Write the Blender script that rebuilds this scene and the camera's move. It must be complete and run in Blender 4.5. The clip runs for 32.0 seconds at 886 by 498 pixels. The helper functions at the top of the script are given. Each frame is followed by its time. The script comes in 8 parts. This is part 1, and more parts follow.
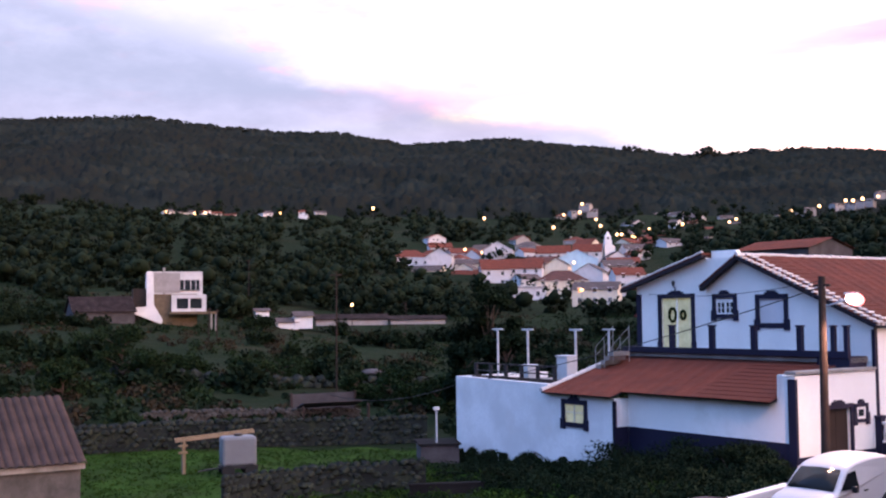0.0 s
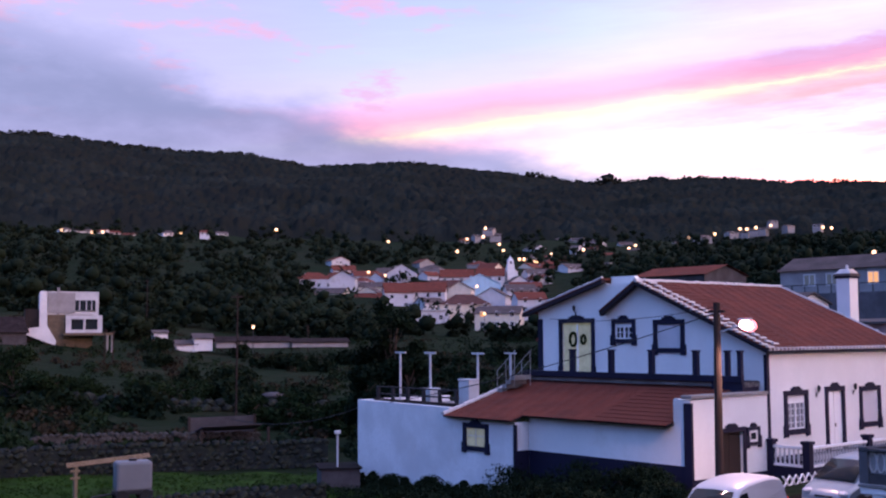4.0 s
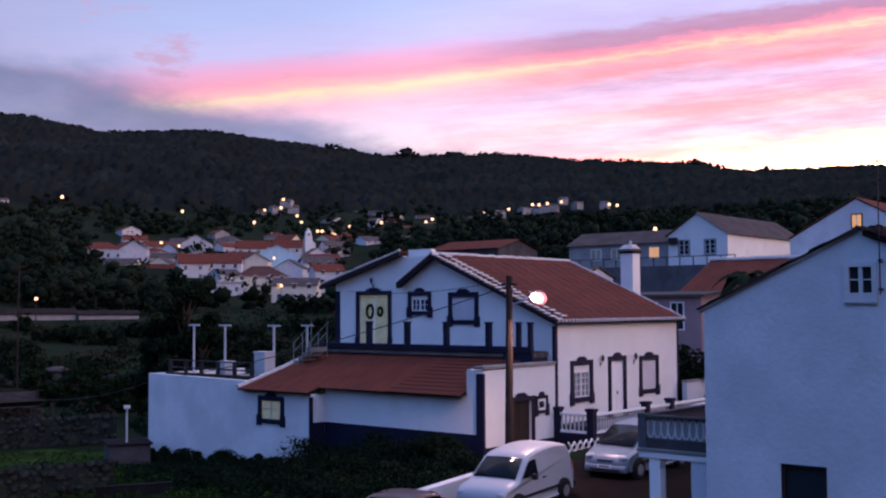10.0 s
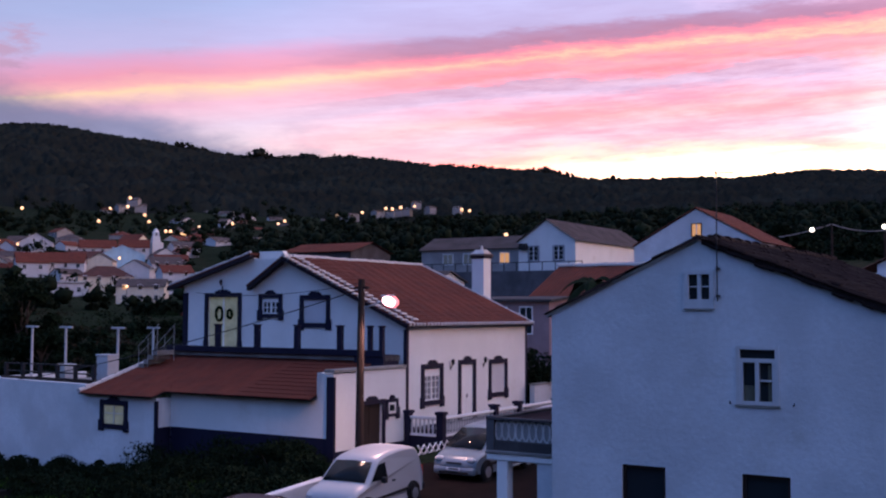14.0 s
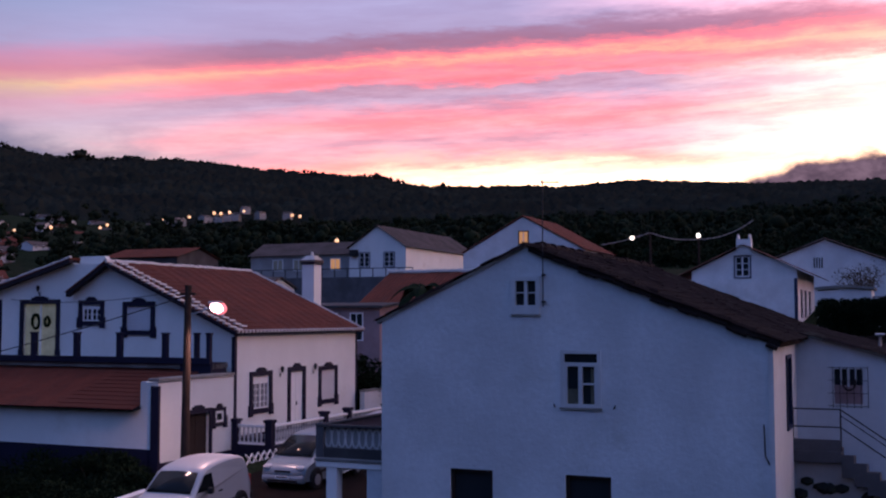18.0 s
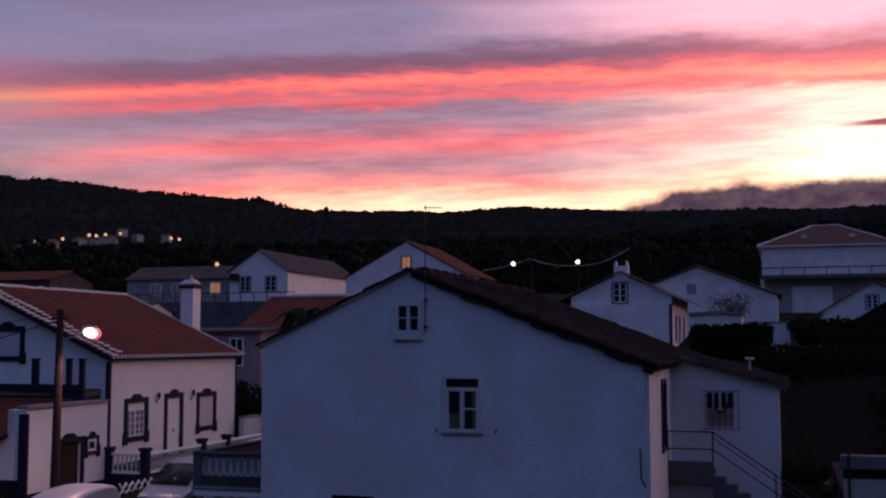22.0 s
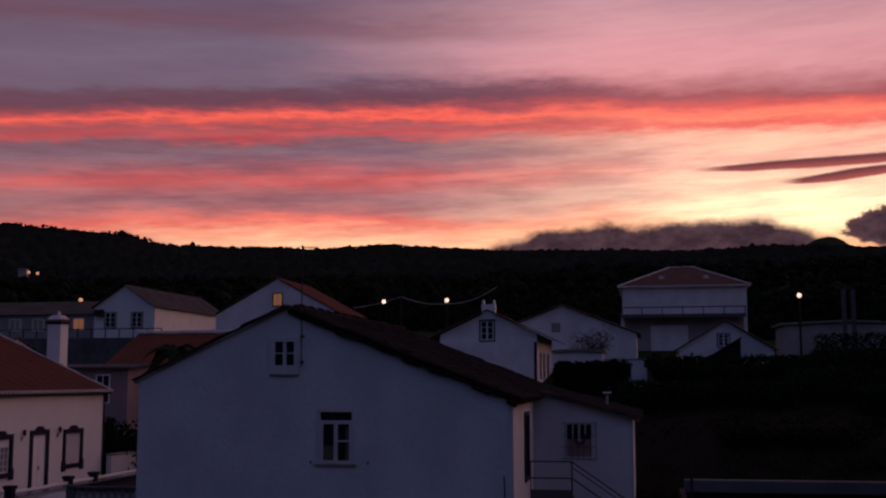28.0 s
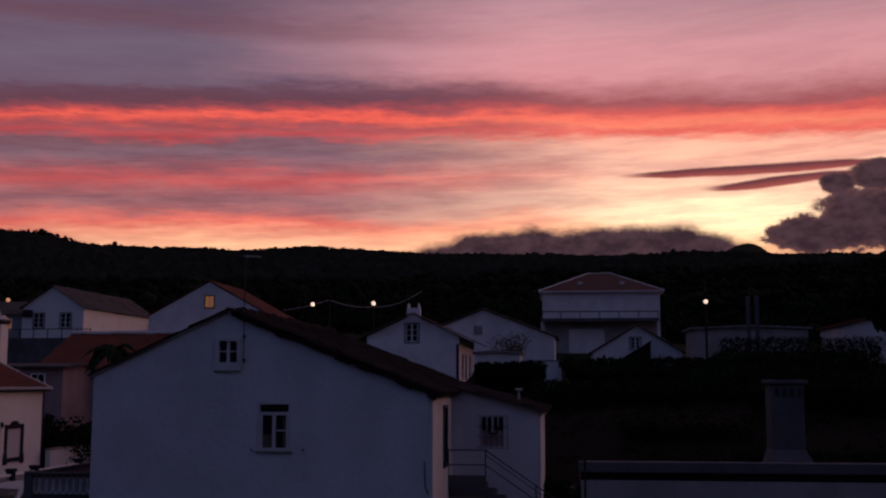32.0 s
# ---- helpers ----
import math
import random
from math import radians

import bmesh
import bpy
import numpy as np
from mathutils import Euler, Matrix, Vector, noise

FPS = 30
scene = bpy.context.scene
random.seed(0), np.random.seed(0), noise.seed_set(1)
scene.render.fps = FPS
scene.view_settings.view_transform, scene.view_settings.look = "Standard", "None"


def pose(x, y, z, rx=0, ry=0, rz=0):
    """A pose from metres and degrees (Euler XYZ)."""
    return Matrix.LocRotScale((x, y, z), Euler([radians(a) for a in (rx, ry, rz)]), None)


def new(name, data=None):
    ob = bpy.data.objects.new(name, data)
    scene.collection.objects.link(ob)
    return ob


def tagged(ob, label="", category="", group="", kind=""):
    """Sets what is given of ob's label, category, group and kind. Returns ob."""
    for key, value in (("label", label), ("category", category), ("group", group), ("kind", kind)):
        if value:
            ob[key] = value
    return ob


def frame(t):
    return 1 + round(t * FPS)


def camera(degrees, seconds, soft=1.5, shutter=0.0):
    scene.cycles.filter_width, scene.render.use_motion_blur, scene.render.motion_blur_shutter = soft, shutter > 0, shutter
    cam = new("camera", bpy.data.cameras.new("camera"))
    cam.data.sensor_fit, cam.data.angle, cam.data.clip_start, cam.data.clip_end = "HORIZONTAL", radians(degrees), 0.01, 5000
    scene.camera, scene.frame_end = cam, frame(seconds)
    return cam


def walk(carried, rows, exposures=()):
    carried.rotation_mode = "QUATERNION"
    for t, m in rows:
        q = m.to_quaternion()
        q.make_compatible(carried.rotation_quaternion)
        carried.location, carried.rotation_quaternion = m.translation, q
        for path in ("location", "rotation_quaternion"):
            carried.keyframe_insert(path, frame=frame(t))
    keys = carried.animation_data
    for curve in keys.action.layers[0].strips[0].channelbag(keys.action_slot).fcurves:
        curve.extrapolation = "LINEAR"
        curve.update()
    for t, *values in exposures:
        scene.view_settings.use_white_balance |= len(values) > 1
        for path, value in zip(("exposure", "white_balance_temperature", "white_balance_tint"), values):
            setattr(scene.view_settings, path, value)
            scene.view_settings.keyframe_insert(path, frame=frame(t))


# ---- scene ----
EYE = 6.2
cam = camera(43.85, 32.0, soft=2.2)
PATH = [
    (0, pose(0, 0, EYE, 93.373, 0.694, -0.696)),
    (0.5, pose(0, 0, EYE, 93.455, 0.681, -1.109)),
    (1, pose(0, 0, EYE, 93.569, 0.632, -1.584)),
    (1.5, pose(0, 0, EYE, 93.696, 0.630, -2.049)),
    (2, pose(0, 0, EYE, 93.874, 0.585, -2.632)),
    (2.5, pose(0, 0, EYE, 94.081, 0.546, -3.280)),
    (3, pose(0, 0, EYE, 94.286, 0.398, -4.068)),
    (3.5, pose(0, 0, EYE, 94.447, 0.316, -4.909)),
    (5.5, pose(0, 0, EYE, 94.643, 0.518, -8.250)),
    (6, pose(0, 0, EYE, 94.473, 0.538, -9.138)),
    (6.5, pose(0, 0, EYE, 94.303, 0.523, -9.987)),
    (7, pose(0, 0, EYE, 94.190, 0.542, -10.853)),
    (7.5, pose(0, 0, EYE, 94.099, 0.599, -11.707)),
    (8, pose(0, 0, EYE, 94.001, 0.515, -12.531)),
    (8.5, pose(0, 0, EYE, 93.837, 0.487, -13.370)),
    (9, pose(0, 0, EYE, 93.577, 0.363, -14.374)),
    (9.5, pose(0, 0, EYE, 93.320, 0.269, -15.314)),
    (10, pose(0, 0, EYE, 93.037, 0.286, -16.246)),
    (10.5, pose(0, 0, EYE, 92.812, 0.277, -16.943)),
    (11, pose(0, 0, EYE, 92.631, 0.272, -17.613)),
    (11.5, pose(0, 0, EYE, 92.537, 0.353, -18.271)),
    (12, pose(0, 0, EYE, 92.534, 0.377, -19.222)),
    (12.5, pose(0, 0, EYE, 92.654, 0.318, -20.207)),
    (13, pose(0, 0, EYE, 92.881, 0.101, -21.490)),
    (13.5, pose(0, 0, EYE, 93.058, -0.103, -22.672)),
    (14, pose(0, 0, EYE, 93.204, -0.155, -23.929)),
    (14.5, pose(0, 0, EYE, 93.248, -0.211, -25.107)),
    (16.5, pose(0, 0, EYE, 93.110, -0.068, -29.493)),
    (17, pose(0, 0, EYE, 93.199, -0.162, -30.773)),
    (17.5, pose(0, 0, EYE, 93.328, -0.215, -31.835)),
    (18, pose(0, 0, EYE, 93.535, 0.063, -32.722)),
    (18.5, pose(0, 0, EYE, 93.662, 0.196, -33.398)),
    (19, pose(0, 0, EYE, 93.785, 0.184, -34.002)),
    (19.5, pose(0, 0, EYE, 93.931, 0.091, -34.604)),
    (20, pose(0, 0, EYE, 94.140, 0.177, -35.253)),
    (20.5, pose(0, 0, EYE, 94.328, 0.135, -35.964)),
    (21, pose(0, 0, EYE, 94.513, 0.104, -36.861)),
    (21.5, pose(0, 0, EYE, 94.710, 0.040, -37.778)),
    (22, pose(0, 0, EYE, 94.823, 0.086, -38.826)),
    (22.5, pose(0, 0, EYE, 94.803, 0.167, -39.866)),
    (23, pose(0, 0, EYE, 94.734, 0.210, -41.040)),
    (23.5, pose(0, 0, EYE, 94.714, 0.197, -42.020)),
    (24, pose(0, 0, EYE, 94.874, 0.271, -42.802)),
    (24.5, pose(0, 0, EYE, 95.194, 0.415, -43.204)),
    (25, pose(0, 0, EYE, 95.567, 0.738, -43.505)),
    (25.5, pose(0, 0, EYE, 95.879, 0.537, -43.794)),
    (27.5, pose(0, 0, EYE, 96.718, 0.342, -45.229)),
    (28, pose(-0.979, -0.913, 6.115, 96.769, 0.124, -45.645)),
    (28.5, pose(-2.547, -2.375, 6.010, 96.727, 0.160, -46.110)),
    (29, pose(-3.556, -3.316, 5.937, 96.687, 0.048, -46.690)),
    (29.5, pose(-3.561, -3.321, 5.916, 96.735, -0.143, -47.303)),
    (30, pose(-3.500, -3.264, 5.924, 96.786, -0.069, -47.806)),
    (30.5, pose(-3.518, -3.281, 5.929, 96.841, 0.101, -48.242)),
    (31, pose(-3.495, -3.259, 5.931, 96.922, 0.011, -48.605)),
    (31.5, pose(-3.558, -3.318, 5.930, 96.949, -0.017, -48.986)),
    (32, pose(-3.489, -3.253, 5.931, 96.907, -0.045, -49.513)),
]
walk(cam, PATH, exposures=((0, 1.9, 6400, -8), (2, 1.65, 6100, -2), (3.5, 1.3, 5650, 5), (6, 0.83, 5450, 2), (9, 0.7, 5450, -1), (13, 0.55, 5500, -1), (19, -0.15, 5700, 9),
                           (23, -0.98, 6150, 17), (25.5, -1.3, 6600, 23), (28, -1.64, 7000, 27), (32, -1.76, 7000, 27)))


# ---- world: dusk sky ----
class Nodes:
    """Short calls for building node trees."""

    def __init__(self, tree):
        self.tree = tree

    def node(self, kind, **values):
        n = self.tree.nodes.new(kind)
        for key, value in values.items():
            setattr(n, key, value)
        return n

    def link(self, value, socket):
        if isinstance(value, bpy.types.NodeSocket):
            self.tree.links.new(value, socket)
        elif isinstance(value, (tuple, list)) and len(value) == 3 and socket.type == "RGBA":
            socket.default_value = (*value, 1)
        else:
            socket.default_value = value

    def math(self, op, *args, clamp=False):
        n = self.node("ShaderNodeMath", operation=op, use_clamp=clamp)
        for value, socket in zip(args, n.inputs):
            self.link(value, socket)
        return n.outputs[0]

    def span(self, value, a, b, c=0.0, d=1.0, smooth=True):
        n = self.node("ShaderNodeMapRange", interpolation_type="SMOOTHSTEP" if smooth else "LINEAR")
        for v, socket in zip((value, a, b, c, d), n.inputs):
            self.link(v, socket)
        return n.outputs[0]

    def mix(self, fac, a, b, blend="MIX"):
        n = self.node("ShaderNodeMix", data_type="RGBA", blend_type=blend)
        n.clamp_factor = True
        self.link(fac, n.inputs[0])
        self.link(a, n.inputs[6])
        self.link(b, n.inputs[7])
        return n.outputs[2]

    def ramp(self, fac, stops, mode="LINEAR"):
        n = self.node("ShaderNodeValToRGB")
        n.color_ramp.interpolation = mode
        els = n.color_ramp.elements
        while len(els) < len(stops):
            els.new(0.5)
        for e, (p, c) in zip(els, stops):
            e.position = p
            e.color = (*c, 1) if len(c) == 3 else c
        self.link(fac, n.inputs[0])
        return n.outputs[0]

    def noise(self, vec, scale=1.0, detail=3.0, rough=0.55, kind="ShaderNodeTexNoise"):
        n = self.node(kind)
        if vec is not None:
            self.link(vec, n.inputs["Vector"])
        n.inputs["Scale"].default_value = scale
        if kind == "ShaderNodeTexNoise":
            n.inputs["Detail"].default_value = detail
            n.inputs["Roughness"].default_value = rough
        return n.outputs[0]

    def vec(self, x, y, z=0.0):
        n = self.node("ShaderNodeCombineXYZ")
        for v, socket in zip((x, y, z), n.inputs):
            self.link(v, socket)
        return n.outputs[0]


world = bpy.data.worlds.new("dusk_sky")
world.use_nodes = True
scene.world = world
wt = Nodes(world.node_tree)
world.node_tree.nodes.clear()
sep = wt.node("ShaderNodeSeparateXYZ")
wt.tree.links.new(wt.node("ShaderNodeTexCoord").outputs["Generated"], sep.inputs[0])
dx, dy, dz = sep.outputs
DEG = 57.2958
az = wt.math("MULTIPLY", wt.math("ARCTAN2", dx, dy), DEG)      # heading, degrees east of north
el = wt.math("MULTIPLY", wt.math("ARCSINE", dz), DEG)          # height over the horizon
# layered cloud decks: one long lit band whose height dips towards the left, streaks above and below it
core = wt.math("SUBTRACT", 13.6, wt.math("ADD", wt.span(az, 42, -16, 0.0, 4.4), wt.span(az, 52, 72, 0.0, 0.55)))
warp_a = wt.math("MULTIPLY", wt.math("SUBTRACT", wt.noise(wt.vec(wt.math("MULTIPLY", az, 0.05), wt.math("MULTIPLY", el, 0.16)), 1.0, 5.0, 0.6), 0.5), 1.5)
warp_b = wt.math("MULTIPLY", wt.math("SUBTRACT", wt.noise(wt.vec(wt.math("MULTIPLY", az, 0.16), wt.math("MULTIPLY", el, 0.9), 3.7), 1.0, 4.0, 0.6), 0.5), 1.2)
warp_c = wt.math("MULTIPLY", wt.math("SUBTRACT", wt.noise(wt.vec(wt.math("MULTIPLY", az, 0.75), wt.math("MULTIPLY", el, 3.2), 8.2), 1.0, 6.0, 0.68), 0.5), 0.85)
calm = wt.span(az, 20, 30, 0.45, 1.0)
warp = wt.math("MULTIPLY", wt.math("ADD", wt.math("ADD", warp_a, warp_b), warp_c), calm)
deck = wt.math("ADD", wt.math("SUBTRACT", el, core), warp)
deck01 = wt.math("DIVIDE", wt.math("ADD", deck, 8.0), 16.0, clamp=True)


def bands(stops):
    return wt.ramp(deck01, [((d + 8) / 16, c) for d, c in stops])


east = bands([(-7.5, (2.9, 1.25, 0.70)), (-6.2, (3.0, 1.7, 0.80)), (-4.6, (3.0, 2.1, 1.40)), (-2.6, (2.7, 1.65, 1.18)), (-1.1, (2.8, 1.45, 1.00)), (-0.6, (2.4, 0.48, 0.36)), (-0.2, (2.6, 0.75, 0.45)),
              (0.1, (2.6, 0.60, 0.40)), (0.5, (1.9, 0.36, 0.31)), (0.95, (1.05, 0.31, 0.33)), (1.5, (1.35, 0.55, 0.58)), (2.4, (1.85, 0.90, 0.95)), (3.6, (1.80, 0.92, 0.98)), (6.5, (1.15, 0.72, 0.82)), (8.0, (0.8, 0.6, 0.75))])
middle = bands([(-7.3, (2.9, 1.8, 1.0)), (-6.3, (2.6, 1.35, 0.80)), (-5.3, (2.1, 0.50, 0.37)), (-4.7, (1.1, 0.42, 0.42)), (-4.2, (0.80, 0.38, 0.42)), (-3.7, (1.05, 0.40, 0.42)), (-3.1, (1.55, 0.34, 0.33)),
                (-2.5, (0.85, 0.33, 0.38)), (-1.9, (0.56, 0.345, 0.44)), (-1.25, (0.54, 0.29, 0.36)), (-0.85, (1.35, 0.24, 0.25)), (-0.45, (0.95, 0.25, 0.28)), (-0.2, (1.6, 0.28, 0.25)), (0.0, (2.4, 0.38, 0.26)), (0.2, (1.6, 0.26, 0.24)), (0.45, (0.75, 0.19, 0.235)),
                (0.8, (0.37, 0.165, 0.235)), (1.35, (0.36, 0.19, 0.28)), (1.75, (0.41, 0.30, 0.44)), (3.2, (0.43, 0.345, 0.51)), (5.2, (0.36, 0.25, 0.38)), (8.0, (0.30, 0.24, 0.40))])
west = bands([(-7.0, (1.0, 0.76, 0.48)), (-5.2, (1.0, 0.70, 0.52)), (-4.2, (0.90, 0.57, 0.52)), (-3.2, (0.90, 0.62, 0.62)), (-2.0, (0.78, 0.53, 0.60)), (-0.8, (0.84, 0.43, 0.50)), (-0.3, (0.90, 0.50, 0.42)),
              (0.0, (1.00, 0.58, 0.36)), (0.28, (0.92, 0.40, 0.37)), (0.8, (0.82, 0.30, 0.37)), (1.5, (0.72, 0.33, 0.47)), (2.2, (0.53, 0.42, 0.61)), (4.0, (0.42, 0.40, 0.60)), (8.0, (0.32, 0.33, 0.50))])
drift = wt.math("ADD", az, wt.math("ADD", wt.math("MULTIPLY", warp_a, 7.0), wt.math("MULTIPLY", warp_b, 5.0)))
sunset = wt.mix(wt.span(drift, 12, 25), west, middle)
sunset = wt.mix(wt.span(wt.math("ADD", drift, wt.span(deck, 0.7, 2.2, 0.0, 8.0)), 43, 64), sunset, east)
# small pink clouds and paler gaps high on the left
wisp = wt.noise(wt.vec(wt.math("MULTIPLY", az, 0.22), wt.math("MULTIPLY", el, 0.75), 2.2), 1.0, 5.0, 0.6)
pink = wt.math("MULTIPLY", wt.span(wisp, 0.54, 0.66), wt.span(az, 14, 2))
sunset = wt.mix(wt.span(az, 6, -10, 0.0, 0.8), sunset, (0.38, 0.31, 0.45))
sunset = wt.mix(wt.math("MULTIPLY", pink, 0.8), sunset, (0.52, 0.28, 0.38))
# a faint mauve streak high up, and the glow where the sun went down
high = wt.span(wt.math("ABSOLUTE", wt.math("ADD", wt.math("SUBTRACT", el, 18.0), warp_b)), 0.9, 0.1)
sunset = wt.mix(wt.math("MULTIPLY", wt.math("MULTIPLY", high, wt.span(az, 58, 40)), 0.45), sunset, (0.42, 0.19, 0.25))
daz = wt.math("DIVIDE", wt.math("SUBTRACT", az, 64.0), 5.5)
del_ = wt.math("DIVIDE", wt.math("SUBTRACT", el, 8.3), 1.3)
spot = wt.math("EXPONENT", wt.math("MULTIPLY", wt.math("ADD", wt.math("MULTIPLY", daz, daz), wt.math("MULTIPLY", del_, del_)), -1.0))
sunset = wt.mix(wt.math("MULTIPLY", spot, 0.85), sunset, (4.0, 3.3, 1.9))
# fine slanting wisps over all of it
strand = wt.noise(wt.vec(wt.math("ADD", wt.math("MULTIPLY", az, 0.17), wt.math("MULTIPLY", el, 0.35)), wt.math("ADD", wt.math("MULTIPLY", el, 1.6), wt.math("MULTIPLY", az, -0.10)), 4.4), 1.0, 7.0, 0.68)
sunset = wt.mix(wt.math("MULTIPLY", wt.span(az, 8, 34, 0.15, 0.6), wt.span(deck, 0.6, -1.5, 0.3, 1.0)), sunset, wt.mix(wt.span(strand, 0.34, 0.66), (0.74, 0.62, 0.70), (1.22, 1.26, 1.22)), "MULTIPLY")
bright = wt.math("ADD", wt.span(az, 8, 26, 0.86, 1.2), wt.math("SUBTRACT", wt.span(az, 34, 44, 0.0, 0.08), wt.span(az, 54, 66, 0.0, 0.12)))
sunset = wt.mix(1.0, sunset, wt.vec(bright, bright, bright), "MULTIPLY")
# away from the sunset the sky turns to even blue dusk
away = wt.math("ABSOLUTE", wt.math("SUBTRACT", wt.math("MODULO", wt.math("ADD", wt.math("SUBTRACT", az, 62.0), 540.0), 360.0), 180.0))
side = wt.span(away, 84, 120)
south = wt.math("MULTIPLY", wt.span(az, 70, 125), wt.span(az, 215, 160))
sky = wt.mix(side, sunset, wt.mix(south, (0.195, 0.285, 0.66), (0.63, 0.68, 1.18)))
# grey bank of cloud over the hills
puff = wt.noise(wt.vec(wt.math("MULTIPLY", az, 0.10), wt.math("MULTIPLY", el, 0.22), 5.0), 1.0, 6.0, 0.6)
edge = wt.math("ADD", wt.span(az, -22, 15, 16.7, 8.4, smooth=False), wt.math("MULTIPLY", wt.math("SUBTRACT", puff, 0.5), 5.0))
bank = wt.span(wt.math("SUBTRACT", edge, el), -0.9, 1.2)
bank = wt.math("MULTIPLY", bank, wt.span(az, 24, 16))
bank_col = wt.mix(wt.span(puff, 0.35, 0.7), (0.148, 0.143, 0.228), (0.23, 0.207, 0.32))
sky = wt.mix(wt.math("MULTIPLY", bank, 0.9), sky, bank_col)
# low dark cloud on the skyline, the towering one beside it, and thin streaks
lump = wt.noise(wt.vec(wt.math("MULTIPLY", az, 0.55), wt.math("MULTIPLY", el, 0.8), 1.3), 1.0, 6.0, 0.62)
rough_edge = wt.math("SUBTRACT", lump, 0.5)
hump = wt.math("MULTIPLY", wt.span(az, 45.5, 53.0), wt.span(az, 66.5, 62.0))
top = wt.math("ADD", wt.math("MULTIPLY", hump, 1.35), wt.math("ADD", 6.55, wt.math("MULTIPLY", rough_edge, 1.15)))
low = wt.math("MULTIPLY", wt.span(wt.math("SUBTRACT", top, el), -0.3, 0.34), wt.span(hump, 0.02, 0.12))
# the heaped cloud: lobes that lean to the left over a gap of bright sky
ragged = wt.math("MULTIPLY", rough_edge, 1.5)
heap = None
for a0, e0, ra, re in ((68.9, 7.3, 3.0, 1.1), (71.4, 8.0, 3.0, 1.9), (69.5, 9.75, 0.95, 0.55), (71.6, 10.0, 1.6, 0.95), (73.5, 10.2, 1.8, 1.1)):
    qa = wt.math("DIVIDE", wt.math("SUBTRACT", az, a0), ra)
    qe = wt.math("DIVIDE", wt.math("SUBTRACT", el, e0), re)
    lobe = wt.math("ADD", wt.math("SUBTRACT", 1.0, wt.math("SQRT", wt.math("ADD", wt.math("MULTIPLY", qa, qa), wt.math("MULTIPLY", qe, qe)))), ragged)
    heap = lobe if heap is None else wt.math("MAXIMUM", heap, lobe)
tower = wt.span(heap, -0.05, 0.16)
fluff = wt.noise(wt.vec(wt.math("MULTIPLY", az, 1.1), wt.math("MULTIPLY", el, 1.7), 6.6), 1.0, 5.0, 0.6)
dark = wt.mix(wt.span(fluff, 0.3, 0.7), (0.12, 0.070, 0.095), (0.25, 0.145, 0.18))
dark = wt.mix(wt.math("MULTIPLY", wt.span(az, 64.5, 66.0), wt.span(heap, 0.4, 0.02, 0.0, 0.5)), dark, (0.55, 0.27, 0.26))
# two thin lens-shaped clouds beside it
for tip, end, e_tip, e_end, thick in ((57.6, 73.0, 10.55, 10.72, 0.46), (62.4, 71.0, 9.75, 10.25, 0.46)):
    f = wt.span(az, tip, end, 0.0, 1.0, smooth=False)
    half = wt.math("MULTIPLY", wt.math("POWER", wt.math("MULTIPLY", f, wt.math("SUBTRACT", 1.0, f)), 0.7), thick * 1.7)
    off = wt.math("SUBTRACT", el, wt.math("ADD", wt.span(f, 0.0, 1.0, e_tip, e_end), wt.math("MULTIPLY", wt.math("ADD", warp_b, warp_c), 0.16)))
    body = wt.span(wt.math("SUBTRACT", wt.math("ABSOLUTE", off), half), 0.03, -0.12)
    shade = wt.mix(wt.span(wt.math("DIVIDE", off, thick), -0.6, 0.5), (1.25, 0.30, 0.26), (0.42, 0.15, 0.18))
    sky = wt.mix(wt.math("MULTIPLY", body, wt.span(f, 0.02, 0.2)), sky, shade)
sky = wt.mix(wt.math("MAXIMUM", low, tower), sky, dark)
sky = wt.mix(wt.span(el, 0.0, -4.0), sky, (0.02, 0.02, 0.03))
back = wt.node("ShaderNodeBackground")
wt.link(sky, back.inputs[0])
back.inputs[1].default_value = 1.0
wt.tree.links.new(back.outputs[0], wt.node("ShaderNodeOutputWorld").inputs[0])


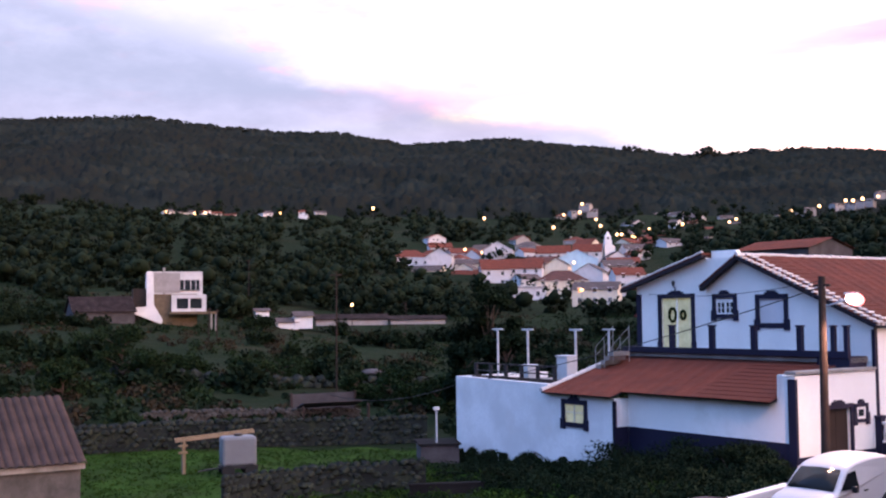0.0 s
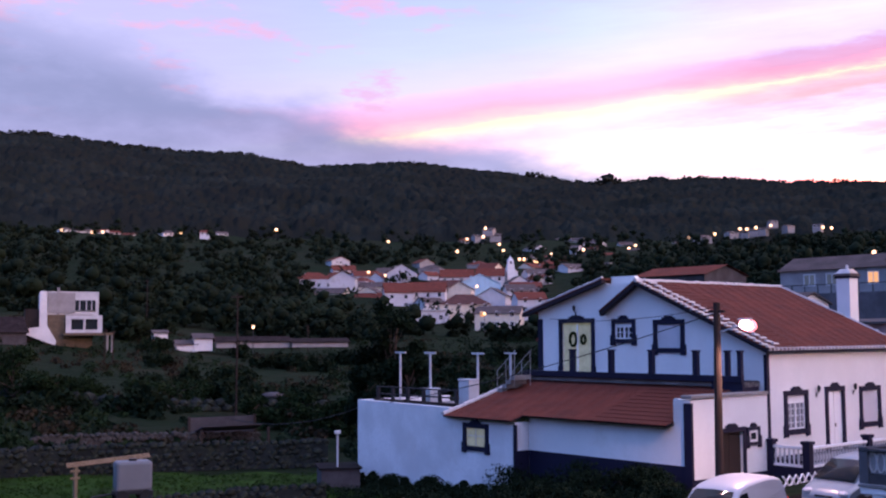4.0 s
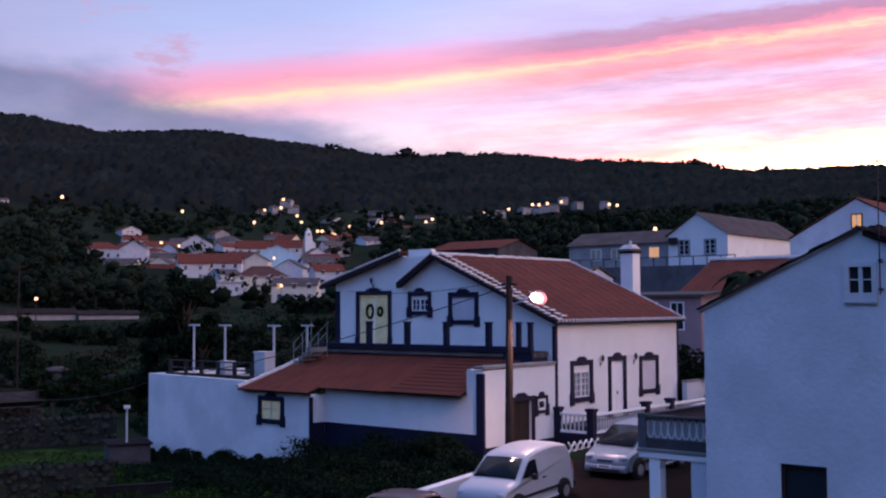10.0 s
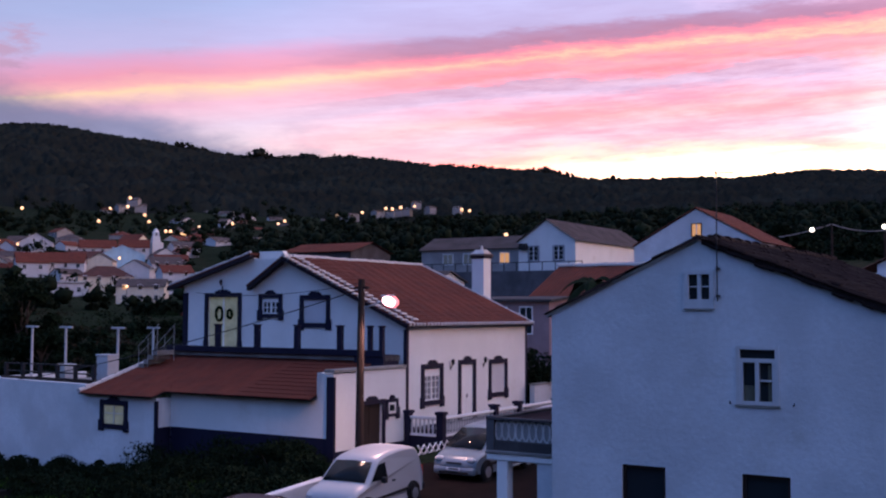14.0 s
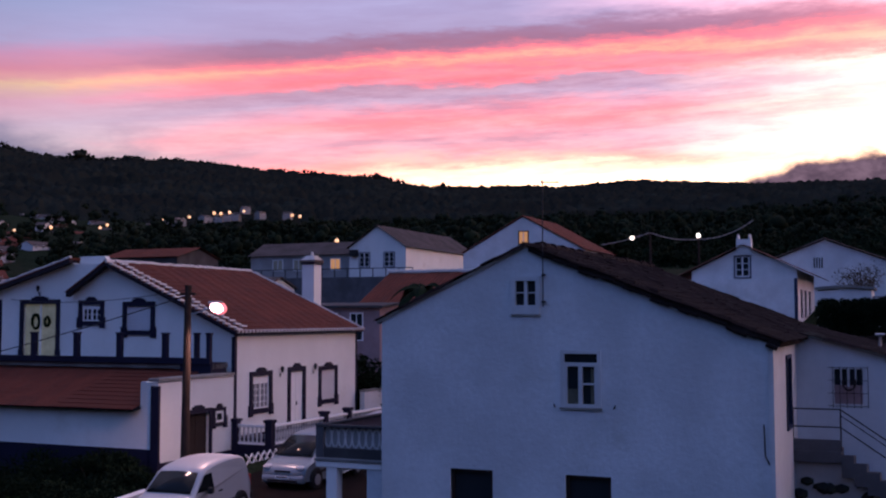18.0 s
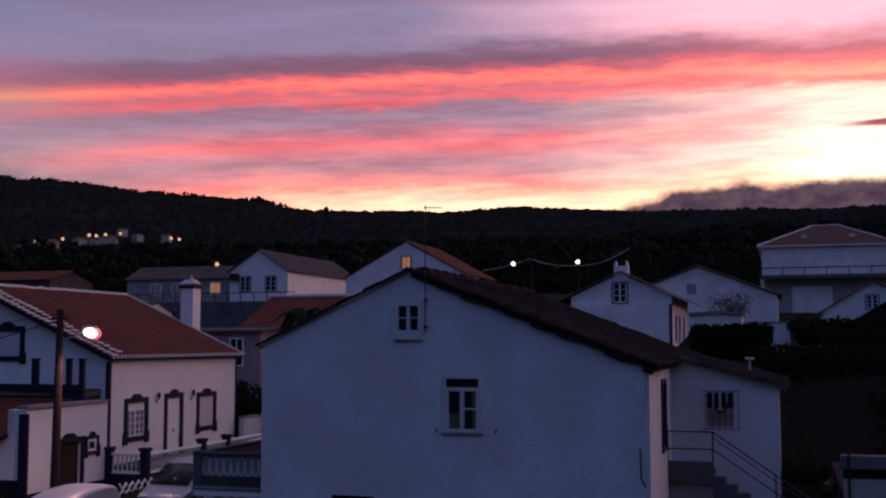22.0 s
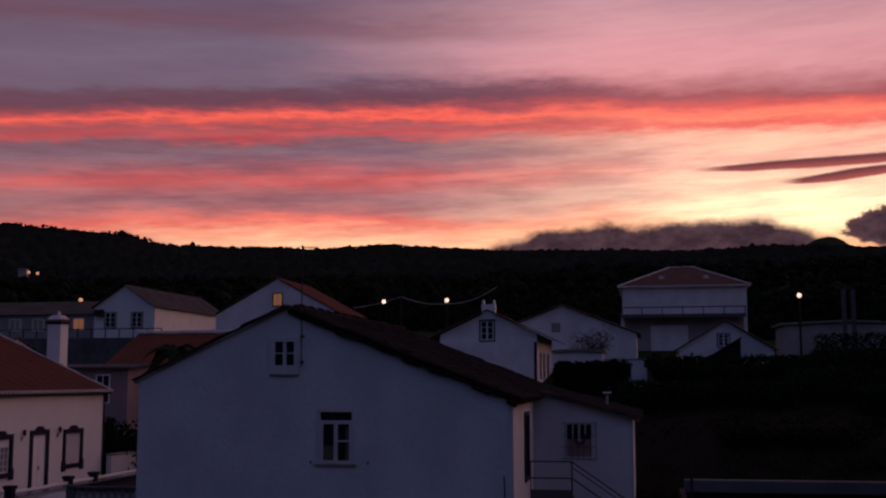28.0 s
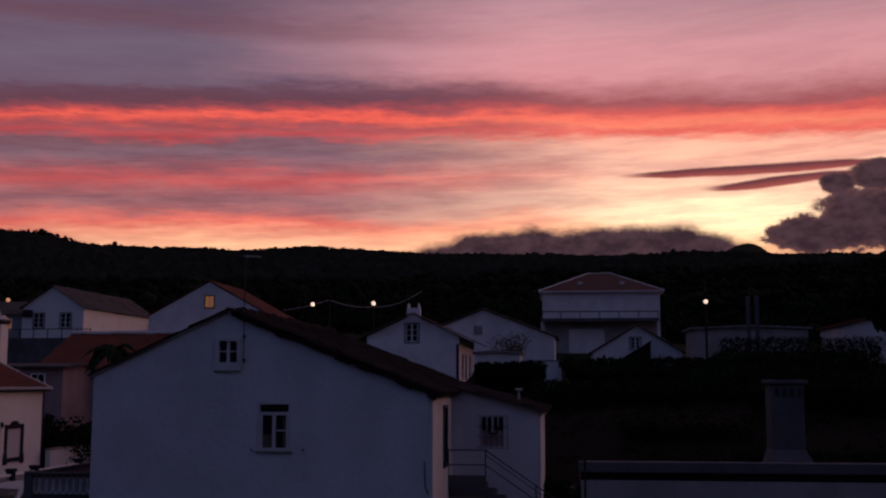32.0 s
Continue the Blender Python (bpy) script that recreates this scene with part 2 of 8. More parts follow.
# ---- materials ----
def material(name, colour, rough=0.8, metal=0.0, vary=0.25, scale=1.0, bump=0.3, spots=None, spot_scale=0.4, spot_at=(0.55, 0.7), random_tint=0.0, emit=None, strength=0.0, spec=0.2):
    """A surface with grain at two scales, stains of their own shape and relief."""
    m = bpy.data.materials.new(name)
    m.use_nodes = True
    t = Nodes(m.node_tree)
    m.node_tree.nodes.clear()
    bsdf = t.node("ShaderNodeBsdfPrincipled")
    co = t.node("ShaderNodeTexCoord").outputs["Object"]
    fine = t.noise(co, 9.0 * scale, 4.0, 0.65)
    broad = t.noise(co, 0.7 * scale, 4.0, 0.6)
    dark = tuple(c * (1 - vary) for c in colour)
    light = tuple(min(1, c * (1 + vary * 0.6)) for c in colour)
    col = t.mix(t.span(broad, 0.3, 0.7), dark, light)
    col = t.mix(t.math("MULTIPLY", t.span(fine, 0.35, 0.75), 0.5), col, dark)
    if spots:
        s = t.span(t.noise(co, spot_scale, 6.0, 0.7), *spot_at)
        col = t.mix(s, col, spots)
    if random_tint:
        info = t.node("ShaderNodeObjectInfo").outputs["Random"]
        isle = t.node("ShaderNodeNewGeometry").outputs["Random Per Island"]
        r = t.math("FRACT", t.math("ADD", info, isle))
        col = t.mix(t.math("MULTIPLY", r, random_tint), col, tuple(c * 0.35 for c in colour))
    t.link(col, bsdf.inputs["Base Color"])
    t.link(t.span(broad, 0.2, 0.8, max(0.02, rough - 0.08), min(1, rough + 0.08)), bsdf.inputs["Roughness"])
    bsdf.inputs["Metallic"].default_value = metal
    bsdf.inputs["Specular IOR Level"].default_value = spec
    if bump:
        b = t.node("ShaderNodeBump")
        b.inputs["Strength"].default_value = bump
        b.inputs["Distance"].default_value = 0.02 / scale
        t.link(fine, b.inputs["Height"])
        t.tree.links.new(b.outputs[0], bsdf.inputs["Normal"])
    if emit:
        bsdf.inputs["Emission Color"].default_value = (*emit, 1)
        bsdf.inputs["Emission Strength"].default_value = strength
    t.tree.links.new(bsdf.outputs[0], t.node("ShaderNodeOutputMaterial").inputs[0])
    return m


def glass(name, tint=(0.02, 0.025, 0.03)):
    m = bpy.data.materials.new(name)
    m.use_nodes = True
    b = m.node_tree.nodes["Principled BSDF"]
    b.inputs["Base Color"].default_value = (*tint, 1)
    b.inputs["Roughness"].default_value = 0.06
    b.inputs["Specular IOR Level"].default_value = 0.35
    return m


WHITEWASH = material("whitewash", (0.73, 0.73, 0.72), 0.85, vary=0.07, scale=0.6, bump=0.25, spots=(0.62, 0.60, 0.56), spot_scale=0.35, spot_at=(0.58, 0.8))
OLD_WHITEWASH = material("old_whitewash", (0.55, 0.57, 0.60), 0.9, vary=0.14, scale=0.8, bump=0.5, spots=(0.42, 0.43, 0.42), spot_scale=0.5, spot_at=(0.55, 0.85))
WORN_EDGE = material("stained_plaster", (0.30, 0.29, 0.27), 0.95, vary=0.4, scale=1.5, bump=0.6)
NAVY = material("navy_paint", (0.010, 0.010, 0.030), 0.6, vary=0.2, bump=0.1)
BLACK_BOARD = material("near_black_board", (0.016, 0.013, 0.020), 0.7, vary=0.2, bump=0.1)
BLUE_TRIM = material("dark_blue_trim", (0.02, 0.03, 0.07), 0.6, vary=0.2, bump=0.1)
ORANGE_TILE = material("orange_clay_tile", (0.125, 0.036, 0.023), 0.9, vary=0.3, scale=1.2, bump=0.4, spots=(0.088, 0.029, 0.021), spot_scale=0.5)
DULL_TILE = material("dull_red_tile", (0.085, 0.040, 0.034), 0.9, vary=0.3, bump=0.4)
OLD_TILE = material("weathered_dark_tile", (0.027, 0.020, 0.020), 0.95, vary=0.5, scale=1.5, bump=0.9, spots=(0.060, 0.054, 0.046), spot_scale=1.6, spot_at=(0.56, 0.7), random_tint=0.35, spec=0.05)
GREY_TILE = material("grey_brown_tile", (0.085, 0.068, 0.066), 0.9, vary=0.35, bump=0.5)
MORTAR = material("white_mortar", (0.56, 0.54, 0.53), 0.9, vary=0.2, scale=2, bump=0.5)
WOOD_DARK = material("dark_door_wood", (0.032, 0.022, 0.019), 0.6, vary=0.4, bump=0.3)
WHITE_PAINT = material("white_paint", (0.80, 0.80, 0.80), 0.5, vary=0.06, bump=0.05)
SHUTTER = material("grey_roller_shutter", (0.60, 0.60, 0.63), 0.6, vary=0.08, bump=0.1)
DIM_CURTAIN = material("dim_curtain", (0.12, 0.115, 0.085), 0.9, vary=0.25, scale=3, bump=0.2)
CURTAIN = material("cream_curtain", (0.36, 0.33, 0.25), 0.9, vary=0.15, bump=0.2)
PANE = glass("window_pane")
NET_PANE = glass("pane_with_net_curtain", (0.22, 0.22, 0.24))
LIT_CREAM = material("lit_cream_curtain", (0.56, 0.52, 0.36), 0.9, vary=0.3, scale=2, bump=0.1, emit=(1.0, 0.86, 0.46), strength=0.045)
LIT_WARM = material("lit_window", (0.5, 0.3, 0.15), 0.9, vary=0.2, bump=0.0, emit=(1.0, 0.42, 0.14), strength=0.42)
CONCRETE = material("weathered_concrete", (0.24, 0.23, 0.22), 0.9, vary=0.35, bump=0.6, spots=(0.10, 0.10, 0.095), spot_scale=0.8)
ASPHALT = material("asphalt", (0.024, 0.018, 0.017), 0.95, vary=0.35, scale=2, bump=0.5, spec=0.06)
LAVA = material("dark_lava_stone", (0.026, 0.031, 0.030), 0.95, vary=0.4, scale=2, bump=0.8, spots=(0.06, 0.07, 0.04), spot_scale=1.2, spot_at=(0.5, 0.7), random_tint=0.6, spec=0.03)
PALE_STONE = material("pale_stone", (0.055, 0.053, 0.048), 0.95, vary=0.4, scale=2, bump=0.8, random_tint=0.6)
LEAF_DARK = material("dark_leaves", (0.011, 0.020, 0.010), 0.8, vary=0.4, scale=0.3, bump=0.0, random_tint=0.25, spec=0.03)
LEAF = material("green_leaves", (0.016, 0.030, 0.012), 0.8, vary=0.4, scale=2, bump=0.1, random_tint=0.45, spec=0.03)
LEAF_MID = material("wood_leaves", (0.0125, 0.020, 0.0115), 0.85, vary=0.45, scale=0.05, bump=0.0, random_tint=0.35, spec=0.02)
LEAF_BROWN = material("brown_weeds", (0.036, 0.031, 0.020), 0.85, vary=0.4, scale=0.4, bump=0.0, random_tint=0.45, spec=0.02)
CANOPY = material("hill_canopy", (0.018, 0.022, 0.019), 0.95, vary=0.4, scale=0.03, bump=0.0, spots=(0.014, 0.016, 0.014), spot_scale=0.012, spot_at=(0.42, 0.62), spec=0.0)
LEAF_DRY = material("dry_leaves", (0.10, 0.075, 0.045), 0.8, vary=0.4, scale=2, bump=0.1, random_tint=0.45, spec=0.03)
# paler than the nearer leaves: distance haze is mixed into the colour
LEAF_FAR = material("haze_tinted_leaves", (0.022, 0.026, 0.021), 0.9, vary=0.3, scale=0.02, bump=0.0, random_tint=0.15, spec=0.02)
GREYED_WASH = material("greyed_whitewash", (0.68, 0.68, 0.69), 0.9, vary=0.15, scale=0.8, bump=0.4, spots=(0.60, 0.59, 0.59), spot_scale=0.4)
VILLAGE_WASH = material("village_whitewash", (0.56, 0.56, 0.58), 0.9, vary=0.15, scale=0.3, bump=0.2, spots=(0.44, 0.44, 0.44), spot_scale=0.2)
# even dark grey for walls, roofs and balcony rails
DARK_GREY = material("dark_grey_plaster", (0.07, 0.066, 0.07), 0.95, vary=0.35, bump=0.5)
# near-black base; on the flat-roofed house it stands in for dusk gloom
NEAR_BLACK = material("near_black_render", (0.020, 0.019, 0.020), 0.95, vary=0.4, bump=0.5, spec=0.03, spots=(0.034, 0.032, 0.034), spot_scale=0.9)
# red emission that imitates the halo round the near street lamp
HALO_GLOW = material("lamp_halo_glow", (0.9, 0.3, 0.25), 0.5, vary=0.0, bump=0.0, emit=(1.0, 0.17, 0.19), strength=1.3)
BARK = material("bark", (0.06, 0.045, 0.035), 0.95, vary=0.4, scale=3, bump=0.8)
POLE_WOOD = material("weathered_pole_wood", (0.035, 0.024, 0.021), 0.9, vary=0.35, scale=3, bump=0.6)
STEEL = material("galvanised_steel", (0.42, 0.43, 0.45), 0.45, metal=0.7, vary=0.15, bump=0.1)
IRON = material("dark_iron", (0.035, 0.035, 0.04), 0.5, metal=0.4, vary=0.2, bump=0.2)
CABLE = material("black_cable", (0.02, 0.02, 0.022), 0.6, vary=0.1, bump=0.0)
# cable coloured pale to carry the street lamps' light on it
LIT_CABLE = material("lamp_lit_cable", (0.34, 0.30, 0.29), 0.6, vary=0.15, bump=0.0)
LAMP_GLOW = material("lamp_glow", (1.0, 0.85, 0.8), 0.4, vary=0.0, bump=0.0, emit=(1.0, 0.62, 0.60), strength=9.0)
FAR_GLOW = material("far_lamp_glow", (1.0, 0.8, 0.6), 0.4, vary=0.0, bump=0.0, emit=(1.0, 0.46, 0.18), strength=1.7)
WHITE_GLOW = material("white_lamp_glow", (1.0, 0.95, 0.9), 0.4, vary=0.0, bump=0.0, emit=(1.0, 0.78, 0.58), strength=4.0)


def land_material():
    """Grass, scrub and bare earth, at field and at tuft size."""
    m = bpy.data.materials.new("land")
    m.use_nodes = True
    t = Nodes(m.node_tree)
    m.node_tree.nodes.clear()
    bsdf = t.node("ShaderNodeBsdfPrincipled")
    co = t.node("ShaderNodeTexCoord").outputs["Object"]
    patch = t.noise(co, 0.012, 5.0, 0.6)
    field = t.noise(co, 0.07, 4.0, 0.6)
    tuft = t.noise(co, 1.1, 5.0, 0.7)
    col = t.mix(t.span(patch, 0.38, 0.62), (0.008, 0.016, 0.007), (0.012, 0.022, 0.010))
    col = t.mix(t.math("MULTIPLY", t.span(field, 0.45, 0.7), 0.8), col, (0.030, 0.028, 0.016))
    col = t.mix(t.math("MULTIPLY", t.span(tuft, 0.4, 0.75), 0.6), col, (0.009, 0.011, 0.007))
    crowns = t.noise(co, 0.16, 5.0, 0.6)
    col = t.mix(t.math("MULTIPLY", t.span(crowns, 0.36, 0.62), 0.75), col, (0.014, 0.021, 0.011))
    t.link(col, bsdf.inputs["Base Color"])
    bsdf.inputs["Roughness"].default_value = 0.95
    bsdf.inputs["Specular IOR Level"].default_value = 0.02
    b = t.node("ShaderNodeBump")
    b.inputs["Strength"].default_value = 0.9
    b.inputs["Distance"].default_value = 0.25
    t.link(t.math("ADD", tuft, t.math("MULTIPLY", crowns, 6.0)), b.inputs["Height"])
    t.tree.links.new(b.outputs[0], bsdf.inputs["Normal"])
    t.tree.links.new(bsdf.outputs[0], t.node("ShaderNodeOutputMaterial").inputs[0])
    return m


LAND = land_material()
GRASS = material("meadow_grass", (0.024, 0.050, 0.009), 0.95, vary=0.5, scale=0.8, bump=0.8, spots=(0.024, 0.036, 0.012), spot_scale=0.4, spec=0.03)
# near-black ground colour that stands in for the dusk gloom in the garden
GLOOM_GROUND = material("gloom_ground", (0.006, 0.006, 0.005), 0.95, vary=0.4, scale=1.5, bump=0.8, spec=0.02)
CAR_WHITE = material("white_car_paint", (0.46, 0.45, 0.46), 0.35, vary=0.06, bump=0.0, spec=0.4)
CAR_SILVER = material("silver_car_paint", (0.21, 0.25, 0.29), 0.35, metal=0.3, vary=0.05, bump=0.0, spec=0.5)
CAR_RED = material("dark_red_car_paint", (0.055, 0.010, 0.010), 0.3, vary=0.08, bump=0.0, spec=0.5)
BLACK_PLASTIC = material("black_plastic", (0.02, 0.02, 0.022), 0.55, vary=0.1, bump=0.1)
RUBBER = material("tyre_rubber", (0.02, 0.02, 0.02), 0.85, vary=0.2, bump=0.2)
CAR_GLASS = glass("car_glass", (0.012, 0.014, 0.016))
CAR_GLASS.node_tree.nodes["Principled BSDF"].inputs["Roughness"].default_value = 0.12
CAR_GLASS.node_tree.nodes["Principled BSDF"].inputs["Specular IOR Level"].default_value = 0.12
HEADLAMP = glass("headlamp_glass", (0.45, 0.46, 0.48))
TAIL_RED = material("tail_lamp_red", (0.35, 0.03, 0.02), 0.3, vary=0.1, bump=0.0)
PALE_BLUE = material("pale_blue_wash", (0.42, 0.60, 0.72), 0.85, vary=0.1, bump=0.2)
CREAM = material("cream_wash", (0.66, 0.60, 0.48), 0.85, vary=0.1, bump=0.2)
DARK_RENDER = material("dark_stained_render", (0.10, 0.10, 0.11), 0.9, vary=0.3, bump=0.4)
AGED_PAINT = material("aged_white_paint", (0.52, 0.53, 0.55), 0.6, vary=0.15, bump=0.1)
GREY_RENDER = material("grey_render", (0.30, 0.29, 0.29), 0.9, vary=0.2, bump=0.4)
STONE_BARN = material("rubble_masonry", (0.105, 0.10, 0.093), 0.95, vary=0.45, scale=2.2, bump=1.0, spots=(0.09, 0.085, 0.08), spot_scale=2.5, spot_at=(0.5, 0.6))
BARN_TILE = material("old_red_tile", (0.050, 0.034, 0.030), 0.95, vary=0.35, scale=2, bump=0.5, spots=(0.065, 0.055, 0.045), spot_scale=1.6, spot_at=(0.6, 0.8))
PLANK = material("pale_plank", (0.22, 0.16, 0.095), 0.8, vary=0.25, scale=3, bump=0.3)
OAK_CLADDING = material("oak_cladding", (0.13, 0.10, 0.065), 0.8, vary=0.3, scale=2, bump=0.2)
TANK = material("grey_plastic_tank", (0.16, 0.17, 0.18), 0.6, vary=0.12, bump=0.1)
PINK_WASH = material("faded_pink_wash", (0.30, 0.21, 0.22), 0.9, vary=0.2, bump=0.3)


# ---- shaping helpers ----
STREET = pose(0, 0, 0, 0, 0, 34)      # u runs up the street, v across it, from under the camera


def street(u, v, z=0.0, turn=0.0):
    return STREET @ pose(u, v, z, 0, 0, turn)


def polar(heading, dist, z=0.0, turn=0.0):
    a = radians(heading)
    return pose(dist * math.sin(a), dist * math.cos(a), z, 0, 0, -heading + turn)


def mesh_of(bm, name, mat, smooth=False):
    me = bpy.data.meshes.new(name)
    bm.to_mesh(me)
    bm.free()
    me.materials.append(mat)
    if smooth:
        me.polygons.foreach_set("use_smooth", [True] * len(me.polygons))
    return me


def thing(name, m, label, category, group="", kind=""):
    ob = new(name)
    ob.empty_display_size = 0.3
    ob.matrix_basis = m
    return tagged(ob, label, category, group, kind)


def part(name, bm, mat, parent, label="", smooth=False):
    ob = new(name, mesh_of(bm, name, mat, smooth))
    ob.parent = parent
    return tagged(ob, label)


def single(name, bm, mat, m, label, category, group="", kind="", smooth=False):
    ob = new(name, mesh_of(bm, name, mat, smooth))
    ob.matrix_basis = m
    return tagged(ob, label, category, group, kind)


def hexa(bm, c):
    """A solid from eight corners: four below, four above, both counter-clockwise."""
    v = [bm.verts.new(p) for p in c]
    for f in ((3, 2, 1, 0), (4, 5, 6, 7), (0, 1, 5, 4), (1, 2, 6, 5), (2, 3, 7, 6), (3, 0, 4, 7)):
        bm.faces.new([v[i] for i in f])


def box(x0, x1, y0, y1, z0, z1, bm=None, bevel=0.0):
    own = bmesh.new()
    hexa(own, [(x0, y0, z0), (x1, y0, z0), (x1, y1, z0), (x0, y1, z0), (x0, y0, z1), (x1, y0, z1), (x1, y1, z1), (x0, y1, z1)])
    if bevel:
        bmesh.ops.bevel(own, geom=own.edges[:], offset=bevel, segments=2, affect="EDGES", profile=0.5)
    if bm is None:
        return own
    merge(bm, own)
    return bm


def merge(bm, other):
    me = bpy.data.meshes.new("tmp")
    other.to_mesh(me)
    other.free()
    bm.from_mesh(me)
    bpy.data.meshes.remove(me)


def tube(p0, p1, r0, r1=None, n=8, bm=None):
    bm = bm or bmesh.new()
    p0, p1 = Vector(p0), Vector(p1)
    r1 = r0 if r1 is None else r1
    q = (p1 - p0).to_track_quat("Z", "Y")
    rings = []
    for p, r in ((p0, r0), (p1, r1)):
        rings.append([bm.verts.new(p + q @ Vector((r * math.cos(6.28319 * i / n), r * math.sin(6.28319 * i / n), 0))) for i in range(n)])
    for i in range(n):
        bm.faces.new((rings[0][i], rings[0][(i + 1) % n], rings[1][(i + 1) % n], rings[1][i]))
    bm.faces.new(rings[0][::-1])
    bm.faces.new(rings[1])
    return bm


def prism(points, y0, y1, bm=None):
    """A solid whose outline (x, z), counter-clockwise seen from -y, runs from y0 to y1."""
    bm = bm or bmesh.new()
    a = [bm.verts.new((x, y0, z)) for x, z in points]
    b = [bm.verts.new((x, y1, z)) for x, z in points]
    bm.faces.new(a)
    bm.faces.new(b[::-1])
    n = len(points)
    for i in range(n):
        bm.faces.new((a[i], b[i], b[(i + 1) % n], a[(i + 1) % n]))
    return bm


def swapped(bm):
    """x and y exchanged, for walls that run along y."""
    for v in bm.verts:
        v.co.x, v.co.y = v.co.y, v.co.x
    bmesh.ops.reverse_faces(bm, faces=bm.faces[:])
    return bm


def wall(x0, x1, y0, y1, z0, top, openings=(), breaks=(), bm=None):
    """A wall along x with holes right through it; top is a height or a function of x."""
    bm = bm or bmesh.new()
    f = top if callable(top) else (lambda x: top)
    xs = sorted({x0, x1, *breaks, *[v for o in openings for v in o[:2]]})
    zs = sorted({z0, *[v for o in openings for v in o[2:4]]}) + [1e3]
    for xa, xb in list(zip(xs, xs[1:])):
        fa, fb = f(xa + 1e-6), f(xb - 1e-6)
        xs += [xa + (xb - xa) * (z - fa) / (fb - fa) for z in zs if (fa - z) * (fb - z) < 0]
    xs.sort()
    for xa, xb in zip(xs, xs[1:]):
        for za, zb in zip(zs, zs[1:]):
            mx, mz = (xa + xb) / 2, min(za + 1e-3, zb)
            if any(o[0] < mx < o[1] and o[2] <= mz < o[3] for o in openings):
                continue
            ta, tb = max(za, min(zb, f(xa + 1e-6))), max(za, min(zb, f(xb - 1e-6)))
            if max(ta, tb) - za < 1e-4:
                continue
            hexa(bm, [(xa, y0, za), (xb, y0, za), (xb, y1, za), (xa, y1, za), (xa, y0, ta), (xb, y0, tb), (xb, y1, tb), (xa, y1, ta)])
    # weld the cells into one solid
    bmesh.ops.remove_doubles(bm, verts=bm.verts[:], dist=1e-4)
    bm.verts.index_update()
    seen = {}
    for face in bm.faces:
        seen.setdefault(tuple(sorted(v.index for v in face.verts)), []).append(face)
    bmesh.ops.delete(bm, geom=[g for same in seen.values() if len(same) > 1 for g in same], context="FACES")
    return bm


# ---- land ----
HEADINGS = (-40, -20, 0, 10, 25, 40, 60, 80)
DISTANCES = (0, 28, 45, 70, 110, 180, 260, 330, 400, 700, 1500, 2400)
HEIGHTS = (
    (0, 0, -0.5, 0.5, 3, 9, 16, 24, 34, 72, 262, 200),
    (0, -0.3, -0.9, 0.0, 1.6, 5.9, 13.5, 22, 32, 73, 264, 200),
    (0, -0.5, -0.8, -0.9, -0.4, 1.6, 5.5, 12.5, 23, 69, 239, 180),
    (0, 0.0, -0.6, -0.5, 0.5, 2.5, 5.5, 10.5, 22, 65, 221, 160),
    (0, 0.4, 0.9, 2.4, 6.5, 12, 18, 25, 33, 64, 191, 140),
    (0, 0.4, 1.5, 5.0, 9.5, 15, 21, 28, 36, 64, 171, 120),
    (0, 0.4, 4.2, 6.2, 9.0, 15, 22, 30, 40, 72, 164, 120),
    (0, 0.6, 3.5, 5.8, 9.0, 15, 22, 30, 40, 72, 146, 120),
)


# height angle of the wooded crest, by heading
CREST = ((-40, 9.3), (-21, 9.4), (-15, 9.85), (-10, 9.3), (-4.5, 9.1), (-1.3, 8.55), (3.5, 8.85), (9.5, 8.15), (13, 7.65), (19, 7.65), (24, 7.25), (28.8, 7.0), (32, 6.45), (39, 6.4), (43, 6.6), (50, 6.35), (62, 6.1), (69, 6.0), (75, 5.2), (90, 5.0))


def crest_el(h):
    for (a, p), (b, q) in zip(CREST, CREST[1:]):
        if h <= b:
            return p + (q - p) * (h - a) / (b - a)
    return CREST[-1][1]


def road_z(u):
    return 0.45 + 0.035 * (u - 28) if u < 40 else 0.87 + 0.06 * (u - 40)


def land_z(x, y, rough=True):
    d = math.hypot(x, y)
    h = math.degrees(math.atan2(x, y))
    h = max(-40, min(80, h if h < 150 else -40))
    i = max(k for k in range(len(HEADINGS) - 1) if HEADINGS[k] <= h)
    j = max(k for k in range(len(DISTANCES) - 1) if DISTANCES[k] <= min(d, 2399))
    a = (h - HEADINGS[i]) / (HEADINGS[i + 1] - HEADINGS[i])
    b = min(1, (d - DISTANCES[j]) / (DISTANCES[j + 1] - DISTANCES[j]))
    a, b = a * a * (3 - 2 * a), b
    z = (1 - a) * ((1 - b) * HEIGHTS[i][j] + b * HEIGHTS[i][j + 1]) + a * ((1 - b) * HEIGHTS[i + 1][j] + b * HEIGHTS[i + 1][j + 1])
    if d > 800:
        at_crest = (1 - a) * HEIGHTS[i][10] + a * HEIGHTS[i + 1][10]
        k = min(1.0, (d - 800) / 650)
        z += (6.2 + 1500 * math.tan(math.radians(crest_el(h))) - at_crest) * k * k
    u, v = 0.829 * x + 0.559 * y, -0.559 * x + 0.829 * y
    # the street's own level
    w = max(0.0, min(1.0, (v - 9) / 3, (28.5 - v) / 3, (u - 4) / 6, (75 - u) / 20))
    z = z * (1 - w) + (road_z(u) - 0.06) * w
    if rough and d > 60:
        n = noise.noise(Vector((x / 180, y / 180, 0))) * 0.03 * max(0, d - 420) * max(0.1, min(1.0, (1450 - d) / 700))
        n = max(-12, min(12, n))
        z += n + noise.noise(Vector((x / 35, y / 35, 3))) * min(2.5, d * 0.006)
    return z


